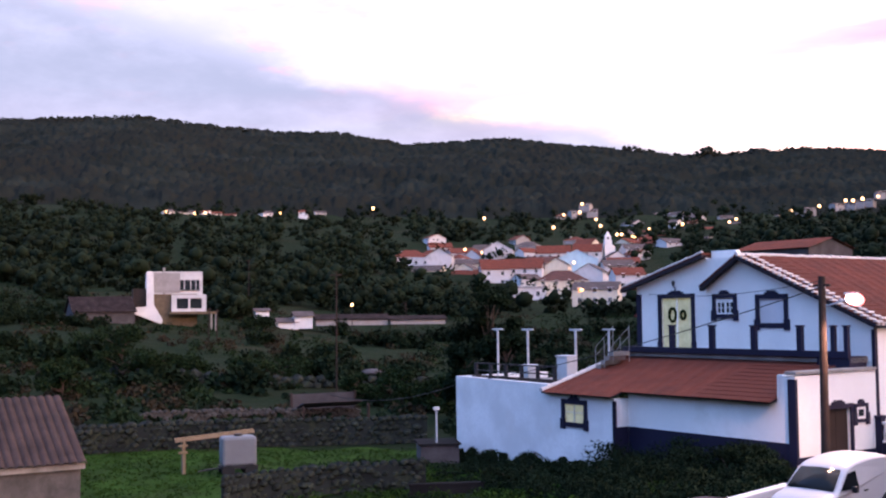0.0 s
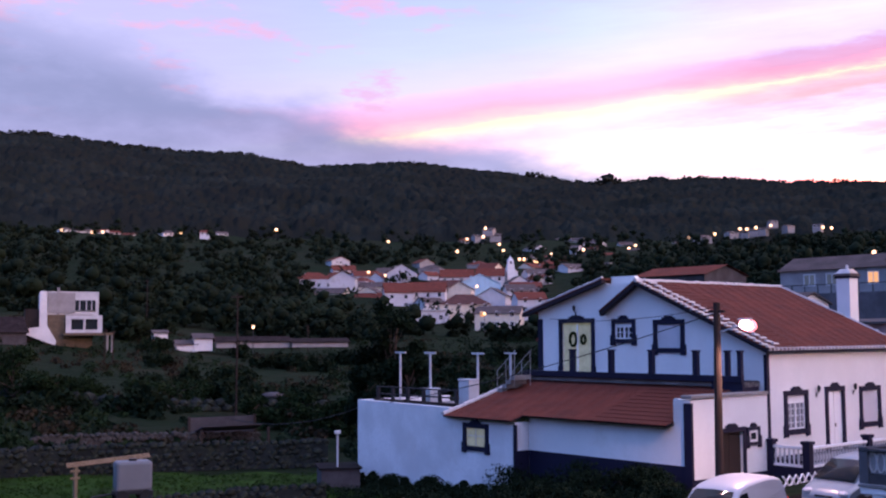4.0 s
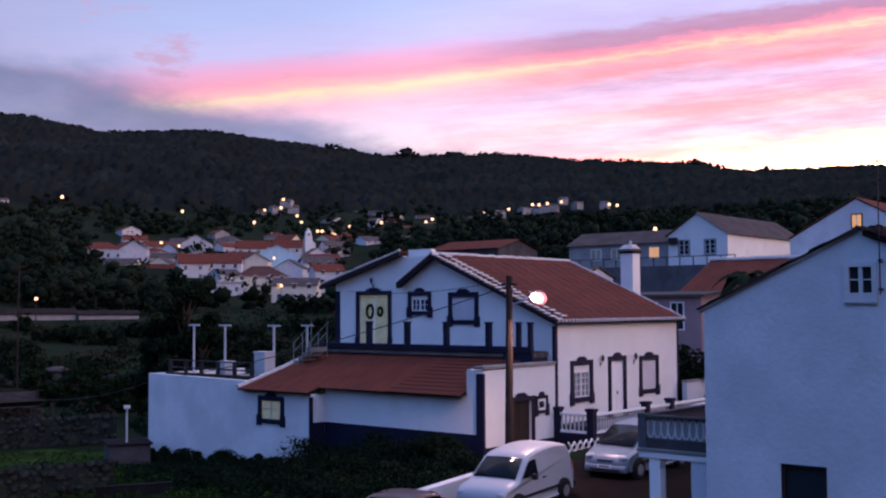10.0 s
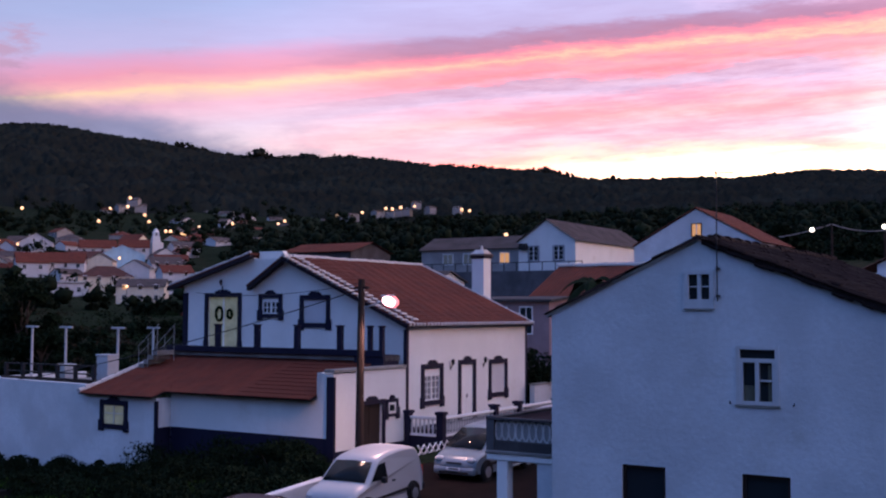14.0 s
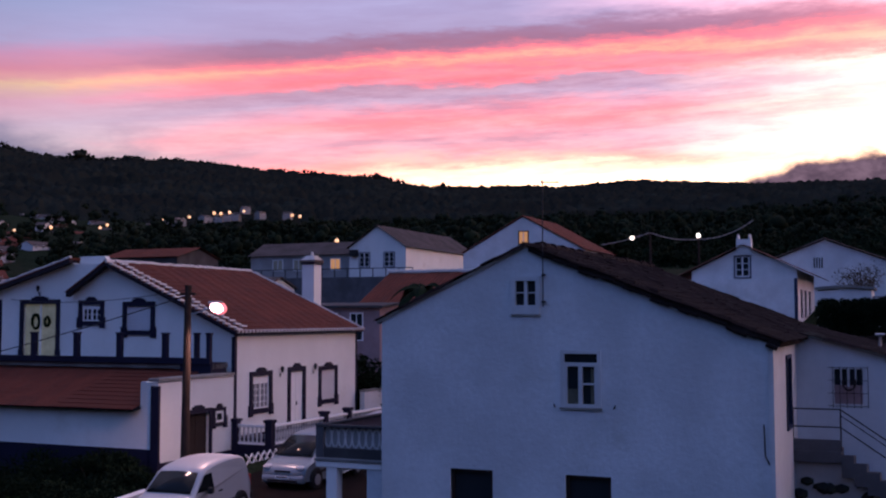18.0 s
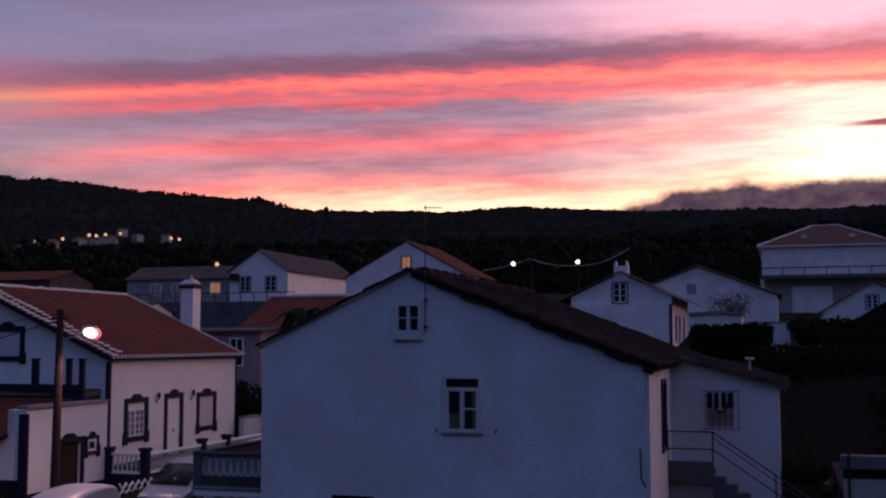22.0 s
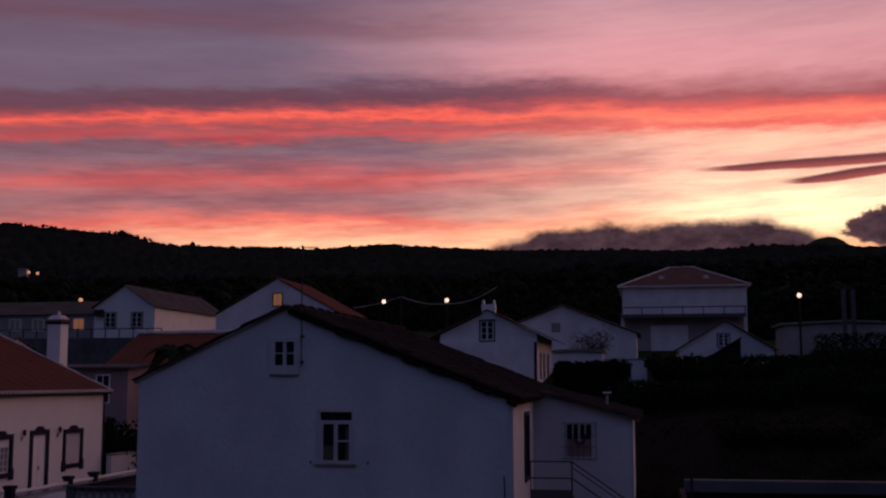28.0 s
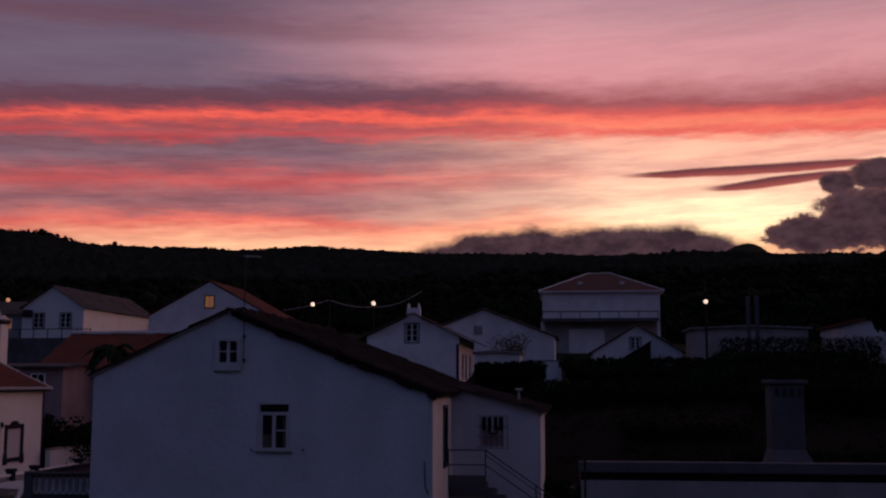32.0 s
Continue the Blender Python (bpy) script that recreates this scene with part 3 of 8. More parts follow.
def build_ground():
    rings = [0.5]
    while rings[-1] < 4600:
        rings.append(rings[-1] * 1.045 + 0.5)
    n = 288
    verts, faces = [], []
    for d in rings:
        for k in range(n):
            a = 2 * math.pi * k / n
            x, y = d * math.sin(a), d * math.cos(a)
            verts.append((x, y, land_z(x, y)))
    for r in range(len(rings) - 1):
        for k in range(n):
            a, b = r * n + k, r * n + (k + 1) % n
            faces.append((a, a + n, b + n, b))
    faces.append(tuple(range(n)))
    me = bpy.data.meshes.new("ground")
    me.from_pydata(verts, [], faces)
    me.materials.append(LAND)
    me.polygons.foreach_set("use_smooth", [True] * len(me.polygons))
    tagged(new("ground", me), "dark green and brown scrubland rising to wooded hills", "ground", kind="structure")


build_ground()


def build_road():
    bm = bmesh.new()
    rows = []
    for k in range(61):
        u = 2 + k * 1.2
        rows.append([bm.verts.new((u, v, road_z(u))) for v in (12.9, 16.0, 19.0, 21.9)])
    for a, b in zip(rows, rows[1:]):
        for i in range(3):
            bm.faces.new((a[i], b[i], b[i + 1], a[i + 1]))
    bmesh.ops.solidify(bm, geom=bm.faces[:], thickness=-0.3)
    return single("road", bm, ASPHALT, STREET, "narrow dark asphalt street between the houses", "road", kind="structure")


build_road()


# ---- building kit ----
def ZS(z):
    return 6.2 + (z - 5.7) * 1.1


def facing(bm, side):
    """Turns a piece made for a wall along x that looks to -y into one that looks to -x."""
    return swapped(bm) if side else bm


def surround(a0, a1, z0, z1, band=0.2, ear=0.07, y=-0.06, door=False):
    """A painted stone frame with a raised cap, and eared feet below the sill."""
    bm = bmesh.new()
    box(a0, a0 + band, y, 0.02, z0, z1, bm)
    box(a1 - band, a1, y, 0.02, z0, z1, bm)
    box(a0 + band, a1 - band, y, 0.02, z1 - band, z1, bm)
    mid = (a0 + a1) / 2
    w = (a1 - a0) * 0.2
    box(mid - w, mid + w, y - 0.015, 0.02, z1, z1 + 0.09, bm)
    box(mid - w * 0.6, mid + w * 0.6, y - 0.02, 0.02, z1 + 0.09, z1 + 0.15, bm)
    if door:
        box(a0 - 0.04, a0 + band + 0.01, y - 0.02, 0.02, z0, z0 + 0.3, bm)
        box(a1 - band - 0.01, a1 + 0.04, y - 0.02, 0.02, z0, z0 + 0.3, bm)
    else:
        box(a0 + band, a1 - band, y, 0.02, z0 + 0.06, z0 + 0.06 + band, bm)
        for s, x in ((-1, a0), (1, a1)):
            xa, xb = sorted((x + s * ear, x - s * (band + 0.01)))
            box(xa, xb, y - 0.015, 0.02, z0 - 0.04, z0 + 0.42, bm)
    bmesh.ops.remove_doubles(bm, verts=bm.verts[:], dist=1e-4)
    return bm


def ribbed(x0, x1, z0, z1, pitch, y=0.03, depth=0.012, upright=False):
    """One sheet with slat ribs, lying along or standing upright."""
    bm = bmesh.new()
    a0, a1 = (x0, x1) if upright else (z0, z1)
    n = max(4, int((a1 - a0) / pitch))
    prev = None
    for k in range(n):
        for f, dep in ((0.0, 0.0), (0.06, -depth), (0.9, -depth), (0.96, 0.0)):
            c = a0 + (a1 - a0) * (k + f) / n
            cur = (bm.verts.new((c, y + dep, z0)), bm.verts.new((c, y + dep, z1))) if upright else (bm.verts.new((x1, y + dep, c)), bm.verts.new((x0, y + dep, c)))
            if prev:
                bm.faces.new((prev[0], cur[0], cur[1], prev[1]))
            prev = cur
    bmesh.ops.recalc_face_normals(bm, faces=bm.faces[:])
    return bm


def window(parent, side, a0, a1, z0, z1, style="sash", band=0.2, frame_mat=None, panes=(2, 4), lit=None, pane=None):
    """A window of a house, with its frame, sashes and panes as pieces under it."""
    w = part("window", facing(surround(a0, a1, z0, z1, band), side), frame_mat or NAVY, parent)
    i0, i1, j0, j1 = a0 + band, a1 - band, z0 + band + 0.06, z1 - band
    if style == "shutter":
        bm = ribbed(i0, i1, j0, j1, 0.06)
        part("roller_shutter", facing(bm, side), SHUTTER, w, "closed pale roller shutter")
        return w
    part("pane", facing(box(i0, i1, 0.07, 0.085, j0, j1), side), pane or PANE, w)
    if style == "curtain" or lit:
        bm = bmesh.new()
        n = 14
        prev = None
        for k in range(n * 2 + 1):
            x = i0 + (i1 - i0) * k / (2 * n)
            yy = 0.03 + 0.018 * math.sin(k * 2.1)
            cur = (bm.verts.new((x, yy, j0)), bm.verts.new((x, yy, j1)))
            if prev:
                bm.faces.new((prev[0], cur[0], cur[1], prev[1]))
            prev = cur
        part("curtain", facing(bm, side), lit or CURTAIN, w, "drawn cream curtain")
        return w
    bm = bmesh.new()
    s = 0.055
    top = j1 - (j1 - j0) * (0.2 if style == "sash" else 0.0)
    if style == "sash":
        box(i0, i1, 0.03, 0.07, top, j1, bm)
    box(i0, i0 + s, 0.02, 0.06, j0, top, bm)
    box(i1 - s, i1, 0.02, 0.06, j0, top, bm)
    box(i0 + s, i1 - s, 0.02, 0.06, j0, j0 + s, bm)
    box(i0 + s, i1 - s, 0.02, 0.06, top - s, top, bm)
    part("sash", facing(bm, side), WHITE_PAINT, w, "white painted sash")
    nx, nz = panes
    for k in range(1, nx):
        x = i0 + (i1 - i0) * k / nx
        t = 0.045 if k * 2 == nx else 0.018
        part("glazing_bar", facing(box(x - t, x + t, 0.022, 0.058, j0 + s, top - s), side), WHITE_PAINT, w)
    for k in range(1, nz):
        z = j0 + (top - j0) * k / nz
        part("glazing_bar", facing(box(i0 + s, i1 - s, 0.024, 0.056, z - 0.015, z + 0.015), side), WHITE_PAINT, w)
    return w


def wall_lamp(m):
    """A lantern on a bracket."""
    ob = thing("wall_lamp", m, "dark iron wall lantern beside a doorway", "wall lamp", "wall lanterns of the white house")
    bm = tube((0, 0, -0.18), (0, -0.12, -0.12), 0.015, n=6)
    tube((0, -0.12, -0.12), (0, -0.14, -0.02), 0.015, n=6, bm=bm)
    part("bracket", bm, IRON, ob)
    part("back_plate", box(-0.05, 0.05, -0.02, 0.0, -0.3, -0.05, bevel=0.008), IRON, ob)
    bm = tube((0, -0.16, -0.02), (0, -0.16, 0.2), 0.06, 0.1, 6)
    part("lantern", bm, IRON, ob)
    part("roof", tube((0, -0.16, 0.2), (0, -0.16, 0.33), 0.12, 0.02, 6), IRON, ob)
    return ob


def tiled(x0, x1, y0, z0, y1, z1, pitch=0.22, row=0.42, amp=0.035, uneven=0.004):
    """A roof slope of barrel tiles from the eave (y0, z0) up to (y1, z1), in lapped rows."""
    L = math.hypot(y1 - y0, z1 - z0)
    dy, dz = (y1 - y0) / L, (z1 - z0) / L
    ny, nz = -dz, dy
    if nz < 0:
        ny, nz = -ny, -nz
    cols = max(2, int((x1 - x0) / pitch))
    rows = max(2, int(L / row))
    prof = [(k / 6, amp * (abs(math.sin(math.pi * k / 6)) ** 0.8)) for k in range(6)]
    xs = [(x0 + (x1 - x0) * (c + f) / cols, h) for c in range(cols) for f, h in prof] + [(x1, 0.0)]
    verts, faces = [], []
    for r in range(rows):
        for s, lift in ((L * r / rows, 0.013), (L * (r + 1) / rows + 0.03, 0.002)):
            s = min(s, L)
            for x, h in xs:
                g = h + lift + uneven * math.sin(x * 37.1 + r * 5.3) + (uneven - 0.004) * math.sin(x * 3.1 + r * 1.7 + 2.0 * math.sin(r * 0.9))
                verts.append((x, y0 + dy * s + ny * g, z0 + dz * s + nz * g))
    n = len(xs)
    for r in range(rows):
        b = 2 * r * n
        for i in range(n - 1):
            faces.append((b + i, b + i + 1, b + n + i + 1, b + n + i))
        if r:
            for i in range(n - 1):
                faces.append((b - n + i, b - n + i + 1, b + i + 1, b + i))
    me = bpy.data.meshes.new("tiles")
    me.from_pydata(verts, [], faces)
    bm = bmesh.new()
    bm.from_mesh(me)
    bpy.data.meshes.remove(me)
    bmesh.ops.recalc_face_normals(bm, faces=bm.faces[:])
    return bm


def single_tile(pitch, row, amp, mat):
    """One barrel tile, x across and y up the slope, with its own thickness."""
    bm = bmesh.new()
    rings = []
    for y, k in ((0.0, 1.0), (row + 0.07, 0.86)):
        rings.append([bm.verts.new((pitch * k * (i / 6 - 0.5), y, amp * k * math.sin(math.pi * i / 6) + (0.02 if y == 0 else 0.0))) for i in range(7)])
    low = [bm.verts.new((v.co.x, v.co.y, v.co.z - 0.022)) for v in rings[0]]
    for i in range(6):
        bm.faces.new((rings[0][i], rings[0][i + 1], rings[1][i + 1], rings[1][i]))
        bm.faces.new((low[i], low[i + 1], rings[0][i + 1], rings[0][i]))
    bmesh.ops.recalc_face_normals(bm, faces=bm.faces[:])
    return mesh_of(bm, "roof_tile", mat)


def single_tiles(parent, x0, x1, y0, z0, y1, z1, pitch, row, amp, mat, uneven=0.01, turned=False, seed=1):
    """Tiles laid one by one over a stretch of a slope; turned: x and y exchanged."""
    rng = random.Random(seed)
    L = math.hypot(y1 - y0, z1 - z0)
    dy, dz = (y1 - y0) / L, (z1 - z0) / L
    me = single_tile(pitch, row, amp, mat)
    cols, rows = int((x1 - x0) / pitch), int(L / row)
    for c in range(cols):
        for r in range(rows):
            x, s = x0 + (x1 - x0) * (c + 0.5) / cols, L * r / rows
            X, Y = Vector((1, 0, 0)), Vector((0, dy, dz))
            p = Vector((x + rng.gauss(0, uneven), y0 + dy * s, z0 + dz * s))
            if turned:
                X, Y, p = Vector((0, 1, 0)), Vector((dy, 0, dz)), Vector((p.y, p.x, p.z))
            Z = X.cross(Y)
            if Z.z < 0:
                X, Z = -X, -Z
            p += Z * (0.012 + abs(rng.gauss(0, uneven)))
            ob = new("roof_tile", me)
            ob.parent = parent
            m = Matrix((X, Y, Z)).transposed().to_4x4()
            m.translation = p
            ob.matrix_basis = m @ Matrix.Rotation(rng.gauss(0, uneven * 3), 4, "Z")


def cap_tile(length=0.42, r=0.11):
    """One half-round ridge tile along x, thicker at one end."""
    bm = bmesh.new()
    rings = []
    for x, rr in ((0, r * 1.12), (length * 0.2, r * 1.12), (length * 0.24, r), (length, r * 0.92)):
        rings.append([bm.verts.new((x, rr * math.cos(a), rr * math.sin(a))) for a in (-0.25, 0.4, 1.05, 1.57, 2.09, 2.74, 3.39)])
    for a, b in zip(rings, rings[1:]):
        for i in range(6):
            bm.faces.new((a[i], b[i], b[i + 1], a[i + 1]))
    bm.faces.new(rings[0])
    bm.faces.new(rings[-1][::-1])
    return bm


CAP = mesh_of(cap_tile(), "ridge_tile", MORTAR)


def caps_along(parent, p0, p1, name="ridge_tile", scale=1.0, jitter=0.02, mesh=None):
    p0, p1 = Vector(p0), Vector(p1)
    L = (p1 - p0).length
    n = max(1, int(L / (0.38 * scale)))
    q = (p1 - p0).to_track_quat("X", "Z")
    for k in range(n):
        ob = new(name, mesh or CAP)
        ob.parent = parent
        p = p0.lerp(p1, k / n) + Vector((0, 0, random.uniform(-jitter, jitter)))
        ob.matrix_basis = Matrix.LocRotScale(p, q @ Euler((random.uniform(-0.08, 0.08), 0, random.uniform(-0.04, 0.04))).to_quaternion(), (scale, scale, scale))


BUMP = mesh_of(cap_tile(0.42, 0.06), "verge_tile", MORTAR)
SMALL_CAP = mesh_of(cap_tile(0.4, 0.075), "ridge_tile", MORTAR)


def bumps_along(parent, p0, p1, step=0.33, jitter=0.015):
    """Short white tiles laid across a verge, one beside the other with gaps."""
    p0, p1 = Vector(p0), Vector(p1)
    n = int((p1 - p0).length / step)
    for k in range(n):
        ob = new("verge_tile", BUMP)
        ob.parent = parent
        p = p0.lerp(p1, (k + 0.5) / n) + Vector((random.uniform(-0.03, 0.03), 0, random.uniform(-jitter, jitter)))
        ob.matrix_basis = Matrix.LocRotScale(p, Euler((0, random.uniform(0.0, 0.12), random.uniform(-0.1, 0.1))), (1, 1, 1))


def slab(x0, x1, ya, za, yb, zb, t):
    """A sloping board or roof slab, t thick downwards."""
    bm = bmesh.new()
    c = [(x0, ya, za - t), (x1, ya, za - t), (x1, yb, zb - t), (x0, yb, zb - t)]
    if ya > yb:
        c = [c[1], c[0], c[3], c[2]]
    hexa(bm, c + [(x, y, z + t) for x, y, z in c])
    return bm


# ---- the white house with navy trim ----
def build_white_house():
    base = 1.0
    h = thing("white_house", street(37.4, 25.2, base), "white house with navy window frames and orange tile roof", "house")
    eave, ridge, yr, back = ZS(5.17) - base, 7.42, 6.33, 12.6
    length = 10.5
    front = [(1.3, 2.6, 1.42, 2.76), (4.28, 5.37, 0.4, 2.83), (6.97, 8.3, 1.42, 2.76)]
    part("front_wall", wall(0, length, 0, 0.3, -1.2, eave, front), WHITEWASH, h)

    def top(y):
        if y < yr:
            return eave + (ridge - eave) * y / yr
        return 7.5 if y < 8.28 else 7.55 - (y - 8.28) * 0.28

    side = [(9.18, 11.02, 3.5, 5.78), (6.78, 7.74, 5.05, 5.73), (4.12, 5.38, 4.65, 5.66)]
    part("gable_wall", swapped(wall(0.3, back, 0, 0.3, -1.2, top, side, breaks=(yr, 8.28))), WHITEWASH, h)
    part("far_gable_wall", swapped(wall(0.3, back, length - 0.3, length, -1.2, lambda y: eave + (ridge - eave) * (1 - abs(y - yr) / 6.4), breaks=(yr,))), WHITEWASH, h)
    part("back_wall", wall(0.3, length - 0.3, back - 0.3, back, -1.2, 5.0), WHITEWASH, h)
    part("upper_floor", box(0.3, length - 0.3, 0.3, back - 0.3, 3.2, 3.4), CONCRETE, h)
    # roofs
    s = (ridge - eave) / yr
    o = 0.3
    part("roof_deck", slab(-0.32, length + 0.14, -o, eave - s * o + 0.12, yr, ridge + 0.12, 0.12), NAVY, h, "dark painted eaves board")
    part("front_roof", tiled(2.06, length + 0.18, -o - 0.06, eave - s * (o + 0.06) + 0.14, yr, ridge + 0.14), ORANGE_TILE, h)
    single_tiles(h, -0.36, 2.06, -o - 0.06, eave - s * (o + 0.06) + 0.13, yr, ridge + 0.13, 0.22, 0.42, 0.032, ORANGE_TILE, 0.002)
    part("back_roof", slab(0.1, length + 0.3, yr, ridge + 0.14, back + 0.3, 5.05, 0.12), ORANGE_TILE, h)
    part("side_roof", slab(-0.34, 5.0, 8.2, 7.76, back + 0.75, 7.76 - (back + 0.75 - 8.2) * 0.28, 0.08), ORANGE_TILE, h)
    part("verge_board", slab(-0.38, -0.1, 8.2, 7.69, back + 0.75, 7.69 - (back + 0.75 - 8.2) * 0.28, 0.15), BLACK_BOARD, h)
    part("verge_board", slab(-0.40, -0.1, yr, ridge + 0.1, 8.34, ridge + 0.1 - 2.01 * 0.62, 0.2), BLACK_BOARD, h)
    part("verge_roof", slab(-0.42, 0.6, yr - 0.05, ridge + 0.17, 8.36, ridge + 0.17 - 2.06 * 0.62, 0.06), ORANGE_TILE, h)
    part("parapet", prism([(6.5, 7.3), (8.24, 6.9), (8.24, 7.84), (6.9, 7.84)][::-1], 0.32, 0.6), WHITEWASH, h, "white plaster upstand between the roofs").matrix_basis = Matrix(((0, 1, 0, 0), (1, 0, 0, 0), (0, 0, 1, 0), (0, 0, 0, 1)))
    part("verge_board", slab(-0.38, -0.06, -o, eave - s * o + 0.1, yr, ridge + 0.1, 0.13), BLACK_BOARD, h)
    part("cornice", box(-0.1, length + 0.1, -0.22, 0.0, eave - 0.15, eave - 0.03, bevel=0.03), NAVY, h)
    bumps_along(h, (-0.42, -0.45, eave - s * o + 0.17), (-0.42, yr, ridge + 0.19), 0.29)
    bumps_along(h, (0.2, -0.3, eave - s * (o - 0.15) + 0.21), (0.2, yr, ridge + 0.22), 0.31)
    caps_along(h, (-0.3, yr, ridge + 0.16), (length + 0.3, yr, ridge + 0.16), "ridge_tile", 0.85, 0.02)
    caps_along(h, (length + 0.08, -0.3, eave - s * o + 0.17), (length + 0.2, yr, ridge + 0.18), "verge_tile", 0.8, 0.02, SMALL_CAP)
    caps_along(h, (-0.25, 8.25, 7.78), (-0.25, back + 0.7, 7.78 - (back + 0.65 - 8.2) * 0.28), "verge_tile", 0.6)
    end = mesh_of(tube((0, 0.06, 0), (0, -0.03, -0.01), 0.07, 0.07, 8), "eave_tile_end", MORTAR)
    cols = int((length + 0.7) / 0.27)
    for k in range(cols):
        ob = new("eave_tile_end", end)
        ob.parent = h
        ob.location = (-0.36 + (length + 0.54) * (k + 0.5) / cols, -o - 0.05, eave - s * (o + 0.06) + 0.18)
    # painted corners and plinth
    for name, b in (("corner_strip", box(-0.02, 0.16, -0.025, 0.0, -1.0, eave - 0.15)), ("corner_strip", box(length - 0.14, length + 0.02, -0.025, 0.0, -0.6, eave - 0.15)),
                    ("corner_strip", box(-0.025, 0.0, back - 0.3, back + 0.02, 3.4, 6.0)), ("corner_strip", box(-0.025, 0.0, -0.02, 0.12, 2.9, eave - 0.2)), ("plinth", box(0, length, -0.03, 0.0, -1.0, 0.42))):
        part(name, b, NAVY, h)
    # front openings
    window(h, 0, 1.1, 2.8, 1.16, 2.96, "sash", panes=(4, 4), pane=NET_PANE)
    window(h, 0, 6.77, 8.5, 1.16, 2.96, "shutter")
    d = part("front_door", surround(4.08, 5.57, 0.4, 3.03, door=True), NAVY, h)
    part("door_leaf", box(4.28, 4.81, 0.04, 0.09, 0.4, 2.83, bevel=0.01), WHITE_PAINT, d, "white door leaf")
    part("door_leaf", box(4.83, 5.37, 0.04, 0.09, 0.4, 2.83, bevel=0.01), WHITE_PAINT, d, "white door leaf")
    part("door_handle", box(4.86, 4.9, 0.0, 0.04, 1.35, 1.5), IRON, d)
    # gable openings
    window(h, 1, 3.92, 5.58, 4.39, 5.86, "shutter")
    window(h, 1, 6.58, 7.94, 4.79, 5.93, "sash", panes=(4, 2), band=0.19)
    d = part("terrace_door", facing(surround(8.98, 11.22, 3.5, 5.98, door=True), 1), NAVY, h)
    bm = facing(ribbed(9.2, 11.0, 3.5, 5.78, 0.15, 0.08, 0.02, True), 1)
    part("lit_curtain", bm, LIT_CREAM, d, "cream slatted blind lit from inside")
    for y in (9.72, 10.36):
        bm = bmesh.new()
        rings, r = [], 0.13 if y < 10 else 0.2
        for k in range(18):
            a, q = 6.28319 * k / 18, random.uniform(0.05, 0.085)
            rings.append([bm.verts.new((0.02 + q * math.sin(e), y + (r + q * math.cos(e)) * math.cos(a), 5.02 + (r * 1.5 + q * math.cos(e)) * math.sin(a))) for e in (0, 1.05, 2.09, 3.14, 4.19, 5.24)])
        for k in range(18):
            for e in range(6):
                bm.faces.new((rings[k][e], rings[k - 17][e], rings[k - 17][(e + 1) % 6], rings[k][(e + 1) % 6]))
        bmesh.ops.recalc_face_normals(bm, faces=bm.faces[:])
        part("wreath", bm, LEAF_DARK, d, "dark leafy wreath on the door")
    part("door_stile", box(0.02, 0.07, 10.07, 10.13, 3.5, 5.78), WHITE_PAINT, d)
    # chimney
    cx, cy = 44.1 * 1.1 - 37.4, 2.9
    c = part("chimney", box(cx - 0.37, cx + 0.37, cy - 0.35, cy + 0.35, 5.2, 7.85, bevel=0.02), WHITEWASH, h, "tall white plastered chimney")
    part("chimney_band", box(cx - 0.43, cx + 0.43, cy - 0.41, cy + 0.41, 7.85, 7.97, bevel=0.02), NAVY, c)
    for k in range(3):
        part("chimney_cap", prism([(-0.5 + 0.1 * k, 0), (0.5 - 0.1 * k, 0), (0.37 - 0.1 * k, 0.11), (-0.37 + 0.1 * k, 0.11)], -0.45 + 0.09 * k, 0.45 - 0.09 * k), MORTAR if k else GREY_TILE, c).location = (cx, cy, 7.97 + 0.11 * k)
    part("chimney_pot", tube((cx + 0.05, cy, 8.28), (cx + 0.05, cy, 8.5), 0.08, 0.055), MORTAR, c)
    return h


build_white_house()
for u, v, z, turn in ((37.4 + 3.46, 25.2, 3.86, 0), (37.4 + 6.29, 25.2, 3.86, 0), (37.4, 35.35, 7.35, -90)):
    wall_lamp(street(u, v, z, turn) @ Matrix.Scale(0.78, 4))


